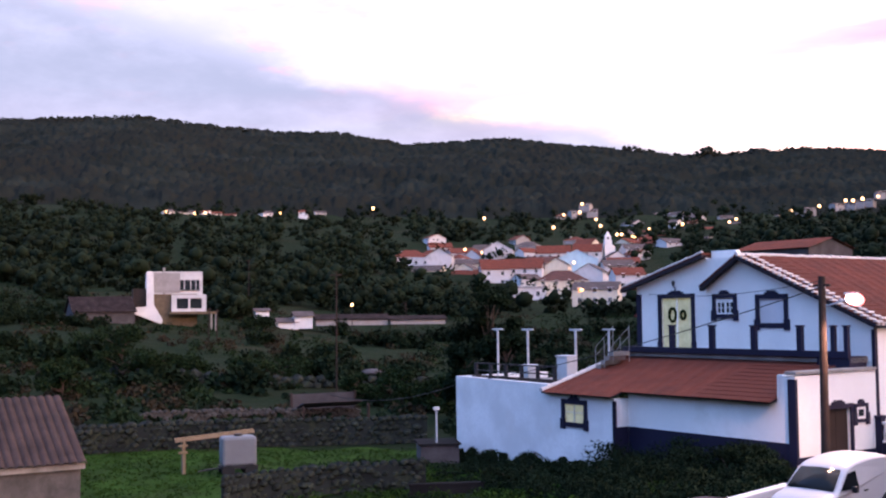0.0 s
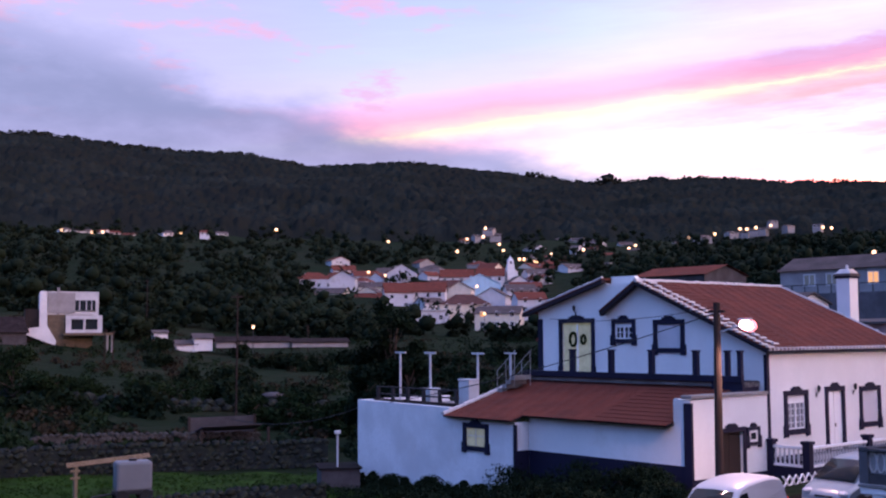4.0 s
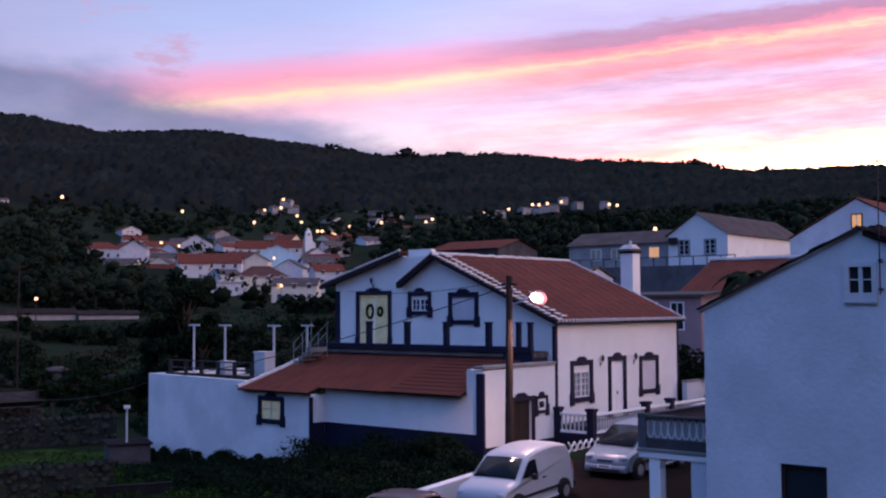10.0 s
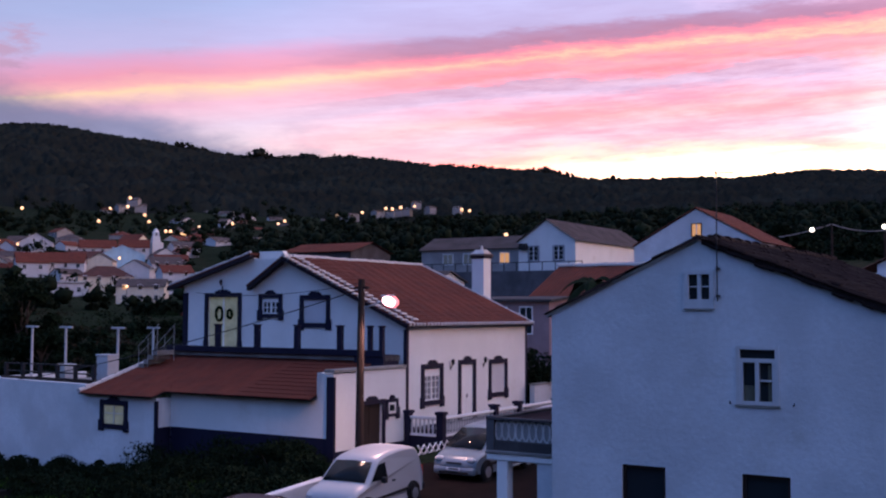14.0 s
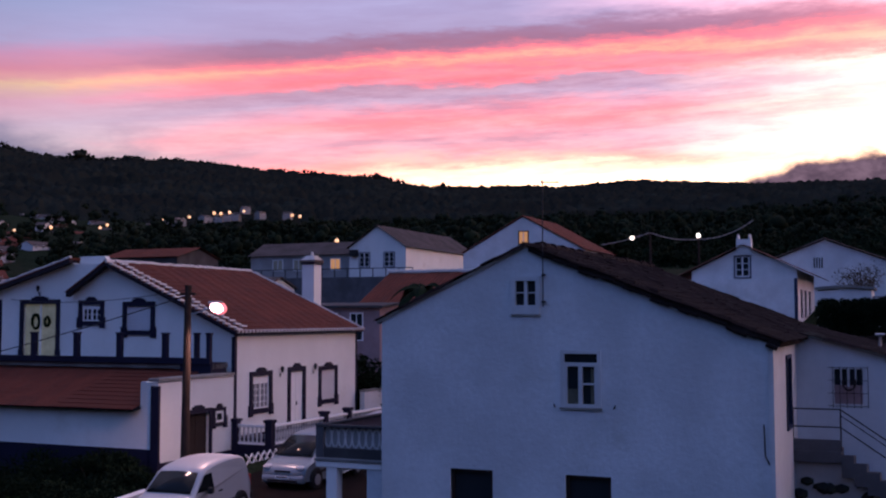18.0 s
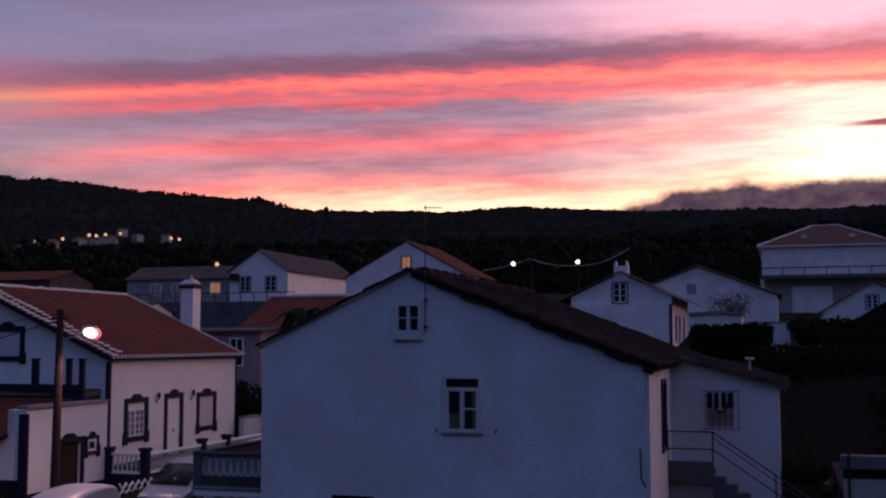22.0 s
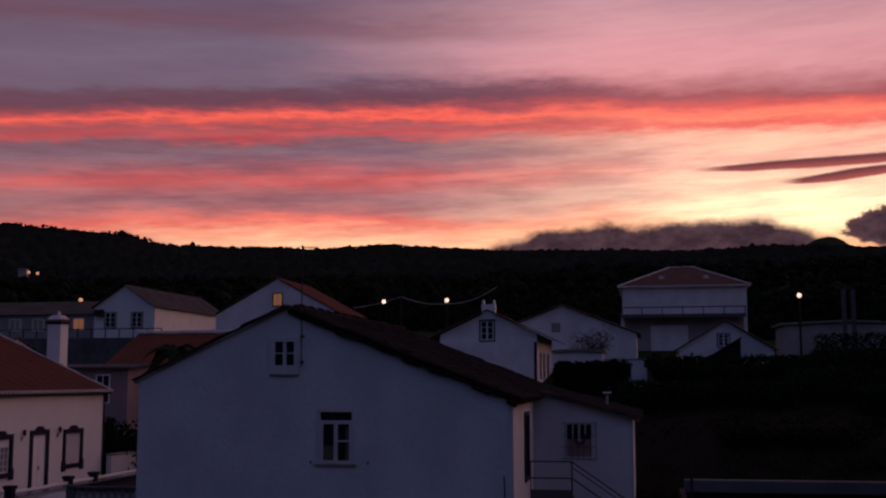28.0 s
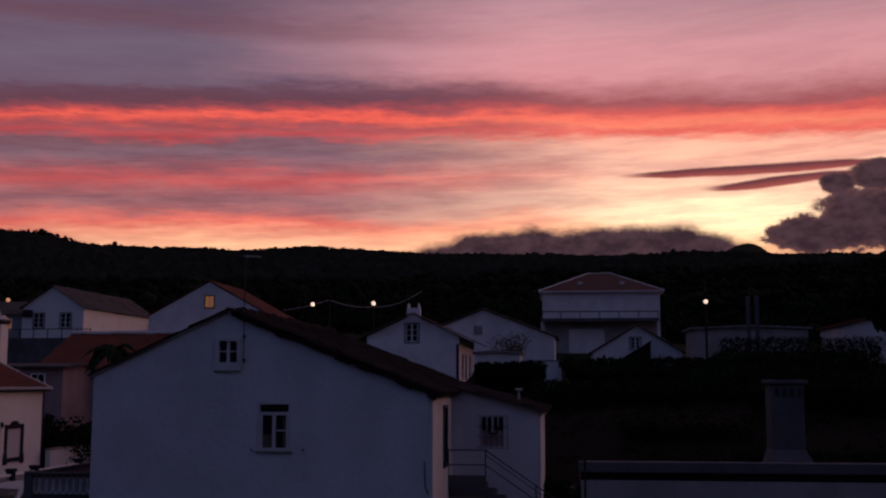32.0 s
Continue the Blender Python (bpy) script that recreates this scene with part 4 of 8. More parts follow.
def build_lower_wing():
    """The lower wing under the terrace: street wall with the dark door, long side wall, tiled lean-to roof."""
    h = thing("lower_wing", street(32.6, 25.2, 0.0), "low white wing with navy plinth and orange lean-to roof", "house")
    # street wall
    part("street_wall", wall(0, 4.8, 0, 0.3, 0.1, lambda x: 3.82 + 0.02 * x, [(1.68, 3.1, 0.6, 2.55), (3.53, 4.0, 2.1, 2.5)]), WHITEWASH, h, "white wall lit pink by the street lamp")
    part("wall_coping", box(-0.06, 4.76, -0.08, 0.4, 3.88, 4.0, bevel=0.02), CONCRETE, h)
    part("corner_strip", box(-0.03, 0.1, -0.03, 0.0, 0.7, 3.72), NAVY, h)
    part("corner_strip", box(-0.03, 0.0, 0.0, 0.31, 0.1, 3.72), NAVY, h)
    part("plinth", box(0.1, 4.8, -0.03, 0.0, 0.1, 0.95), NAVY, h)
    d = part("side_door", surround(1.5, 3.28, 0.6, 2.72, band=0.17, door=True), NAVY, h)
    part("door_leaf", box(1.68, 2.38, 0.1, 0.15, 0.6, 2.55, bevel=0.01), WOOD_DARK, d)
    part("door_leaf", box(2.4, 3.1, 0.1, 0.15, 0.6, 2.55, bevel=0.01), WOOD_DARK, d)
    w = part("window", surround(3.36, 4.2, 1.92, 2.68, band=0.12), NAVY, h)
    part("white_board", box(3.48, 4.08, -0.02, 0.0, 2.1, 2.55), WHITE_PAINT, w)
    part("pane", box(3.62, 3.94, -0.035, -0.02, 2.2, 2.45), PANE, w)
    # side wall below the tiles
    part("side_wall", swapped(wall(0.3, 8.5, 0.1, 0.4, -0.8, lambda y: 3.82 if y < 0.86 else 2.84, breaks=(0.86,))), WHITEWASH, h)
    part("plinth", box(0.06, 0.1, 0.36, 8.45, -0.8, 1.42), NAVY, h)
    part("parapet", box(0.1, 4.7, 0.62, 0.84, 2.9, 3.86), WHITEWASH, h)
    # front block of the annex
    part("annex_wall", swapped(wall(8.5, 19.8, -0.7, -0.4, -2.5, lambda y: 2.6 if y < 12.75 else 3.02 + 0.012 * (y - 12.7), [(10.35, 11.6, 1.38, 2.2)], breaks=(12.75,))), GREYED_WASH, h)
    part("annex_side", wall(-0.4, 0.1, 8.5, 8.8, -2.0, 2.58), WHITEWASH, h)
    part("plinth", box(-0.6, 0.06, 8.46, 8.5, -2.0, 1.42), NAVY, h)
    part("annex_end", wall(-0.4, 5.0, 19.5, 19.8, -2.5, 3.1), WHITEWASH, h)
    part("corner_strip", box(-0.73, -0.6, 8.47, 8.5, -1.2, 2.5), NAVY, h)
    part("corner_strip", box(-0.73, -0.7, 8.47, 8.6, -1.2, 2.5), NAVY, h)
    w = window(h, 1, 10.15, 11.8, 1.18, 2.43, "curtain", band=0.2, lit=LIT_CREAM)
    w.location.x = -0.7
    part("glazing_bar", box(-0.015, 0.01, 10.95, 11.0, 1.44, 2.23), AGED_PAINT, w)
    part("glazing_bar", box(-0.015, 0.01, 10.35, 11.6, 1.86, 1.9), AGED_PAINT, w)
    # lean-to roof
    top_z, top_x, s = 4.16, 4.1, 0.29
    z_at = lambda x: top_z - (top_x - x) * s
    def lean(x0, ya, yb):
        bm = tiled(ya, yb, x0, z_at(x0), top_x, z_at(top_x))
        return swapped(bm)
    part("roof_tiles", lean(-0.4, 4.6, 8.45), ORANGE_TILE, h)
    single_tiles(h, 0.86, 4.6, -0.4, z_at(-0.4), top_x, z_at(top_x), 0.22, 0.42, 0.032, ORANGE_TILE, 0.002, True, 2)
    part("roof_tiles", lean(-1.05, 8.45, 12.85), ORANGE_TILE, h)
    part("roof_deck", swapped(slab(0.86, 8.45, -0.32, z_at(-0.32) - 0.01, top_x, z_at(top_x) - 0.01, 0.05)), BLACK_BOARD, h)
    part("roof_deck", swapped(slab(8.45, 12.85, -1.0, z_at(-1.0) - 0.01, top_x, z_at(top_x) - 0.01, 0.05)), BLACK_BOARD, h)
    caps_along(h, (-1.0, 12.85, z_at(-1.0) + 0.06), (top_x, 12.7, z_at(top_x) + 0.08), "verge_tile", 1.0)
    # terrace edge over the tiles
    part("terrace_slab", box(3.7, 4.85, 0.3, 12.4, 4.16, 4.36), CONCRETE, h)
    part("terrace_kerb", box(3.55, 3.75, 0.3, 12.4, 4.34, 4.6, bevel=0.02), NAVY, h)
    for k, y in enumerate((0.4, 0.98, 2.5, 4.77, 7.0, 9.3)):
        w = 0.11 if k > 1 else 0.09
        hh = 5.52
        p = part("terrace_post", box(3.65 - w, 3.65 + w, y - w, y + w, 4.5, hh, bevel=0.01), NAVY, h)
        part("post_cap", box(3.65 - w - 0.03, 3.65 + w + 0.03, y - w - 0.03, y + w + 0.03, hh, hh + 0.07, bevel=0.01), NAVY, p)
    # solid navy block whose dark colour imitates the shade in a recess
    part("recess_shade", box(3.62, 4.7, 0.3, 1.75, 3.95, 4.4), NAVY, h)
    # flat terrace of the annex
    part("terrace_floor", box(-0.4, 8.0, 12.9, 19.5, 2.6, 2.8), CONCRETE, h)
    part("terrace_edge", box(0.0, 0.12, 12.95, 19.45, 2.8, 3.16, bevel=0.01), WOOD_DARK, h, "dark low edge wall of the terrace")
    for k in range(6):
        y = 13.2 + k * 1.2
        p = part("rail_post", box(0.1, 0.25, y, y + 0.15, 2.75, 3.75, bevel=0.01), IRON, h)
    for z in (3.35, 3.7):
        part("rail", box(0.13, 0.22, 13.1, 19.4, z, z + 0.06), IRON, h)
    return h


build_lower_wing()


def build_terrace_things():
    for v in (44.4, 42.0, 38.5, 39.9):
        p = thing("pergola_post", street(37.5, v, 3.4) if v == 39.9 else street(34.1, v, 2.8), "slim white pergola post with a cross bar, on the terrace", "post", "pergola posts on the terrace")
        part("post", box(-0.04, 0.04, -0.045, 0.045, 0, 1.9 if v == 39.9 else 2.55, bevel=0.01), AGED_PAINT, p)
        part("cross_bar", box(-0.04, 0.04, -0.42, 0.42, 1.9 if v == 39.9 else 2.55, 1.98 if v == 39.9 else 2.63, bevel=0.01), AGED_PAINT, p)
        part("foot", box(-0.12, 0.12, -0.12, 0.12, 0, 0.05), STEEL, p)
    for v, w, hh in ((41.3, 0.55, 0.85), (38.6, 0.75, 1.35)):
        p = thing("water_tank", street(33.6, v, 2.8), "white plastic box standing on the terrace", "box")
        part("body", box(-0.3, 0.3, -w / 2, w / 2, 0.08, hh, bevel=0.06), AGED_PAINT, p)
        part("lid", box(-0.33, 0.33, -w / 2 - 0.03, w / 2 + 0.03, hh, hh + 0.08, bevel=0.03), AGED_PAINT, p)
        part("base", box(-0.28, 0.28, -w / 2 + 0.05, w / 2 - 0.05, 0, 0.08), CONCRETE, p)
    s = thing("outdoor_stair", street(35.2, 38.6, 2.8), "white outdoor stair with steel handrails up to the terrace", "stair")
    for k in range(8):
        part("step", box(-0.5, 0.5, -0.28 * k, -0.28 * k + 0.3, 0.2 * k, 0.2 * k + 0.2), CONCRETE, s)
    for x in (-0.5, 0.5):
        part("handrail", tube((x, -0.75, 1.77), (x, -2.0, 2.75), 0.014, n=6), STEEL, s)
        part("handrail", tube((x, -0.75, 1.37), (x, -2.0, 2.35), 0.011, n=6), STEEL, s)
        for k in range(3):
            y = -0.78 - k * 0.58
            part("baluster", tube((x, y, 0.0 + (0.3 - y) * 0.5), (x, y, 0.95 + (0.3 - y) * 0.78), 0.014, n=6), STEEL, s)


build_terrace_things()


def baluster_mesh():
    bm = bmesh.new()
    rings = []
    for z, r in ((0, 0.05), (0.06, 0.05), (0.1, 0.03), (0.25, 0.06), (0.36, 0.045), (0.5, 0.025), (0.56, 0.045), (0.6, 0.05)):
        rings.append([bm.verts.new((r * math.cos(a * 1.0472), r * math.sin(a * 1.0472), z)) for a in range(6)])
    for a, b in zip(rings, rings[1:]):
        for i in range(6):
            bm.faces.new((a[i], a[(i + 1) % 6], b[(i + 1) % 6], b[i]))
    return mesh_of(bm, "baluster", AGED_PAINT, True)


BALUSTER = baluster_mesh()


def build_front_fence():
    f = thing("front_fence", street(37.4, 23.5, 1.05), "white baluster fence with navy pillars on a dark wall", "fence")
    runs = [((0, 1.6), (0, 0.0)), ((0, 0), (4.3, 0)), ((4.3, 0), (6.45, 0)), ((6.45, 0), (11.0, 0))]
    pillars = [(0.0, 1.6), (0.0, 0.0), (4.3, 0), (6.45, 0), (11, 0)]
    for x, y in pillars:
        p = part("pillar", box(x - 0.15, x + 0.15, y - 0.15, y + 0.15, -1.2, 1.0, bevel=0.015), NAVY, f)
        part("pillar_cap", box(x - 0.2, x + 0.2, y - 0.2, y + 0.2, 1.0, 1.12, bevel=0.02), NAVY, p)
    for (xa, ya), (xb, yb) in runs:
        x0, x1, y0, y1 = min(xa, xb), max(xa, xb), min(ya, yb), max(ya, yb)
        part("base_wall", box(x0 - 0.1, x1 + 0.1, y0 - 0.1, y1 + 0.1, -1.4, 0.12), NAVY, f)
        part("bottom_rail", box(x0 - 0.07, x1 + 0.07, y0 - 0.07, y1 + 0.07, 0.12, 0.2), WHITE_PAINT, f)
        part("top_rail", box(x0 - 0.08, x1 + 0.08, y0 - 0.08, y1 + 0.08, 0.8, 0.9, bevel=0.01), WHITE_PAINT, f)
        L = math.hypot(xb - xa, yb - ya)
        n = int(L / 0.2)
        for k in range(1, n):
            ob = new("baluster", BALUSTER)
            ob.parent = f
            ob.location = (xa + (xb - xa) * k / n, ya + (yb - ya) * k / n, 0.2)
    bm = bmesh.new()
    for k in range(10):
        x = -1.9 + 0.42 * k
        for s in (1, -1):
            for dz in (0, 0.42):
                a, b = (x, x + 0.42) if s > 0 else (x + 0.42, x)
                tube((a, -0.14, -0.86 + dz), (b, -0.14, -0.44 + dz), 0.035, n=5, bm=bm)
    part("lattice", bm, WHITE_PAINT, f, "white diamond lattice panel")


build_front_fence()


# ---- the old house across the street ----
def build_near_house():
    base = 0.5
    h = thing("old_house", street(25.63, 0, base), "old whitewashed house with weathered dark tile roof", "house")
    yl, yr, yp = 12.75, 3.0, 8.83
    zl, zr, zp = ZS(5.62) - base, ZS(5.2) - base, ZS(7.3) - base - 0.05
    f = lambda y: zr + (zp - zr) * (y - yr) / (yp - yr) if y < yp else zl + (zp - zl) * (yl - y) / (yl - yp)
    holes = [(8.5, 9.12, ZS(5.78) - base, ZS(6.54) - base), (6.97, 7.91, ZS(3.75) - base, ZS(4.95) - base), (9.7, 10.83, 0.2, ZS(2.27) - base), (6.72, 7.84, 0.2, ZS(2.27) - base)]
    part("gable_wall", swapped(wall(yr, yl, 0, 0.45, -1.0, f, holes, breaks=(yp,))), OLD_WHITEWASH, h)
    part("street_wall", wall(0.45, 14.2, yl - 0.45, yl, -1.0, zl), OLD_WHITEWASH, h)
    part("garden_wall", wall(0.45, 14.2, yr, yr + 0.45, -1.0, zr, [(2.6, 3.7, 2.9, 4.75)]), OLD_WHITEWASH, h)
    part("far_gable_wall", swapped(wall(yr + 0.45, yl - 0.45, 13.8, 14.2, -1.0, f, breaks=(yp,))), OLD_WHITEWASH, h)
    part("floor", box(0.45, 13.8, yr + 0.45, yl - 0.45, 2.35, 2.55), WOOD_DARK, h)
    part("ground_floor", box(0.45, 13.8, yr + 0.45, yl - 0.45, -0.2, 0.0), CONCRETE, h)
    # the roof: lapped old tiles, uneven edges
    sr, sl = (zp - zr) / (yp - yr), (zp - zl) / (yl - yp)
    single_tiles(h, -0.14, 3.06, yr - 0.3, zr - 0.3 * sr + 0.05, yp, zp + 0.05, 0.2, 0.4, 0.055, OLD_TILE, 0.014, False, 3)
    part("garden_roof", tiled(3.06, 14.3, yr - 0.3, zr - 0.3 * sr + 0.06, yp, zp + 0.06, 0.2, 0.4, 0.055, 0.022), OLD_TILE, h)
    part("street_roof", tiled(-0.12, 14.3, yl + 0.2, zl - 0.2 * sl + 0.05, yp, zp + 0.05, 0.2, 0.4, 0.055, 0.022), OLD_TILE, h)
    part("roof_deck", slab(-0.07, 14.2, yr - 0.18, zr - 0.18 * sr + 0.06, yp - 0.1, zp + 0.02, 0.13), OLD_TILE, h)
    part("roof_deck", slab(-0.05, 14.2, yl + 0.12, zl - 0.12 * sl + 0.05, yp, zp + 0.05, 0.08), WORN_EDGE, h)
    old_cap = mesh_of(cap_tile(0.42, 0.12), "ridge_tile", OLD_TILE)
    caps_along(h, (0.9, yp, zp + 0.06), (14.2, yp, zp + 0.1), "ridge_tile", 1.1, 0.03, old_cap)
    caps_along(h, (0.02, yr - 0.2, zr + 0.0), (0.02, yp - 0.25, zp - 0.02), "verge_tile", 0.75, 0.05, old_cap)
    caps_along(h, (-0.05, yr - 0.1, zr - 0.13), (-0.05, yp - 0.3, zp - 0.15), "verge_tile", 0.6, 0.06, old_cap)
    caps_along(h, (0.1, yl + 0.15, zl - 0.02), (0.1, yp, zp + 0.03), "verge_tile", 0.4, 0.03, old_cap)
    part("corner_strip", box(-0.02, 0.0, yr - 0.02, yr + 0.1, -0.5, zr), AGED_PAINT, h)
    # attic window
    y0, y1, z0, z1 = 8.5, 9.12, ZS(5.78) - base, ZS(6.54) - base
    w = part("attic_window", swapped(wall(y0 - 0.06, y1 + 0.06, -0.05, 0.03, z0 - 0.02, z1 + 0.06, [(y0 + 0.05, y1 - 0.05, z0 + 0.2, z1 - 0.04)])), AGED_PAINT, h)
    part("pane", box(0.05, 0.06, y0, y1, z0, z1), PANE, w)
    part("mullion", box(-0.03, 0.05, 8.77, 8.85, z0 + 0.2, z1 - 0.04), AGED_PAINT, w)
    part("glazing_bar", box(-0.02, 0.04, y0 + 0.05, y1 - 0.05, (z0 + z1) / 2 + 0.07, (z0 + z1) / 2 + 0.1), AGED_PAINT, w)
    part("sill", box(-0.06, 0.0, y0 - 0.06, y1 + 0.06, z0 - 0.06, z0 - 0.02), WORN_EDGE, w)
    # main window with a transom light
    y0, y1, z0, z1 = 6.97, 7.91, ZS(3.75) - base, ZS(4.95) - base
    w = part("window", swapped(wall(y0 - 0.03, y1 + 0.03, -0.03, 0.04, z0 - 0.02, z1 + 0.02, [(y0 + 0.06, y1 - 0.06, z0 + 0.06, z1 - 0.36), (y0 + 0.06, y1 - 0.06, z1 - 0.27, z1 - 0.06)])), AGED_PAINT, h)
    part("pane", box(0.08, 0.09, y0, y1, z0, z1), PANE, w)
    part("mullion", box(-0.035, 0.06, 7.40, 7.49, z0, z1 - 0.3), AGED_PAINT, w)
    part("sash_stile", box(-0.02, 0.05, y0 + 0.06, y0 + 0.13, z0 + 0.06, z1 - 0.36), AGED_PAINT, w)
    part("sash_stile", box(-0.02, 0.05, y1 - 0.13, y1 - 0.06, z0 + 0.06, z1 - 0.36), AGED_PAINT, w)
    part("glazing_bar", box(-0.015, 0.04, y0 + 0.1, 7.40, z0 + 0.52, z0 + 0.56), AGED_PAINT, w)
    part("curtain", box(0.06, 0.075, 7.5, y1 - 0.12, z0 + 0.06, z0 + 0.42), DIM_CURTAIN, w, "cream curtain behind the pane")
    part("sill", box(-0.06, 0.0, y0 - 0.05, y1 + 0.05, z0 - 0.07, z0 - 0.02), WORN_EDGE, w)
    part("curtain", box(0.06, 0.075, y0 + 0.12, y0 + 0.24, z0 + 0.06, z0 + 0.9), DIM_CURTAIN, w, "cream curtain behind the pane")
    # dark openings below
    for a, b in ((9.7, 10.83), (6.72, 7.84)):
        zt = ZS(2.27) - base
        w = part("ground_opening", swapped(wall(a, b, 0.06, 0.14, 0.2, zt, [(a + 0.07, b - 0.07, 0.2, zt - 0.07)])), WOOD_DARK, h)
        part("pane", box(0.15, 0.16, a + 0.05, b - 0.05, 0.2, zt - 0.05), PANE, w)
    part("hook", tube((-0.12, 8.05, 3.55), (0, 8.1, 3.6), 0.02, n=5), IRON, h)
    part("hook", tube((-0.12, 6.6, 3.55), (0, 6.6, 3.6), 0.02, n=5), IRON, h)
    bm = tube((-0.12, 3.2, 3.3), (-0.12, 3.18, 2.6), 0.02, n=5)
    tube((-0.12, 3.18, 2.6), (0.0, 3.1, 2.4), 0.02, n=5, bm=bm)
    part("cable_loop", bm, CABLE, h)
    # side window on the garden wall
    w = part("window", wall(2.6, 3.7, yr - 0.04, yr + 0.03, 2.9, 4.75, [(2.7, 3.6, 3.0, 4.65)]), BLUE_TRIM, h)
    part("pane", box(2.6, 3.7, yr + 0.05, yr + 0.06, 2.9, 4.75), PANE, w)
    return h


build_near_house()


def build_antenna():
    a = thing("roof_antenna", street(25.5, 8.33, 6.44), "thin television antenna on a steel mast", "antenna")
    part("mast", tube((0, 0, 0), (0, 0, 3.1), 0.015, n=6), IRON, a)
    part("boom", tube((0, -0.42, 3.02), (0, 0.05, 3.05), 0.014, n=5), STEEL, a)
    for k in range(5):
        y = -0.4 + 0.1 * k
        part("element", tube((-0.14, y, 3.03), (0.14, y, 3.03), 0.006, n=4), STEEL, a)
    for z in (0.1, 0.75):
        part("bracket", box(-0.03, 0.14, -0.03, 0.03, z, z + 0.05), IRON, a)


build_antenna()


def build_extension():
    base = 0.5
    h = thing("house_extension", street(30.8, 0.2, base), "low whitewashed extension with a tiled lean-to roof", "house")
    zl, zr = ZS(5.3) - base, ZS(4.61) - base
    f = lambda y: zr + (zl - zr) * y / 2.8
    part("front_wall", swapped(wall(0, 2.8, 0, 0.35, -1.0, f, [(1.1, 1.9, ZS(3.58) - base, ZS(4.5) - base)])), OLD_WHITEWASH, h)
    part("side_wall", wall(0.35, 7.0, 0, 0.35, -1.0, zr), OLD_WHITEWASH, h)
    part("back_wall", swapped(wall(0.35, 2.8, 6.65, 7.0, -1.0, f)), OLD_WHITEWASH, h)
    part("corner_strip", box(-0.02, 0.1, -0.025, 0.0, -0.5, zr), AGED_PAINT, h)
    s = (zl - zr) / 2.8
    part("roof_tiles", tiled(-0.25, 7.2, -0.3, zr - 0.3 * s + 0.06, 2.85, zl + 0.06, 0.2, 0.4, 0.055, 0.022), OLD_TILE, h)
    part("roof_deck", slab(-0.15, 7.1, -0.2, zr - 0.2 * s + 0.05, 2.8, zl + 0.05, 0.08), WORN_EDGE, h)
    y0, y1, z0, z1 = 1.1, 1.9, ZS(3.58) - base, ZS(4.5) - base
    w = part("window", swapped(wall(y0 - 0.03, y1 + 0.03, -0.02, 0.04, z0, z1, [(y0 + 0.05, y1 - 0.05, z0 + 0.05, z1 - 0.05)])), AGED_PAINT, h)
    part("pane", box(0.08, 0.09, y0, y1, z0, z1), PANE, w)
    part("mullion", box(-0.02, 0.06, 1.47, 1.53, z0 + 0.5, z1), AGED_PAINT, w)
    part("lower_panel", box(-0.005, 0.05, y0 + 0.05, y1 - 0.05, z0 + 0.02, z0 + 0.54), PINK_WASH, w)
    for y in (1.32, 1.68):
        part("glazing_bar", box(-0.01, 0.05, y - 0.015, y + 0.015, z0 + 0.54, z1 - 0.05), AGED_PAINT, w)
    for k in range(6):
        part("grille_bar", tube((-0.1, y0 - 0.08 + 0.86 * k / 5, z0 - 0.05), (-0.1, y0 - 0.08 + 0.86 * k / 5, z1 + 0.02), 0.008, n=4), IRON, w)
    for k in range(4):
        part("grille_bar", tube((-0.1, y0 - 0.1, z0 + 1.0 * k / 3), (-0.1, y1 + 0.1, z0 + 1.0 * k / 3), 0.008, n=4), IRON, w)
    bm = bmesh.new()
    for k in range(17):
        a = math.pi * (0.92 + 1.16 * k / 16)
        bmesh.ops.create_icosphere(bm, subdivisions=1, radius=0.032, matrix=Matrix.Translation((-0.13, 1.48 + 0.16 * math.cos(a), z0 + 0.62 + 0.2 * math.sin(a))))
    part("horseshoe", bm, WOOD_DARK, w, "dark horseshoe ornament hung on the grille")
    part("sash_board", box(-0.012, 0.052, 1.42, 1.56, z0 + 0.54, z0 + 0.64), WOOD_DARK, w)
    part("vent_pipe", tube((3.2, 0.8, 4.3), (3.2, 0.8, 5.15), 0.045), STEEL, h)
    part("vent_cap", box(3.07, 3.33, 0.67, 0.93, 5.15, 5.22, bevel=0.02), STEEL, h)
    return h


build_extension()


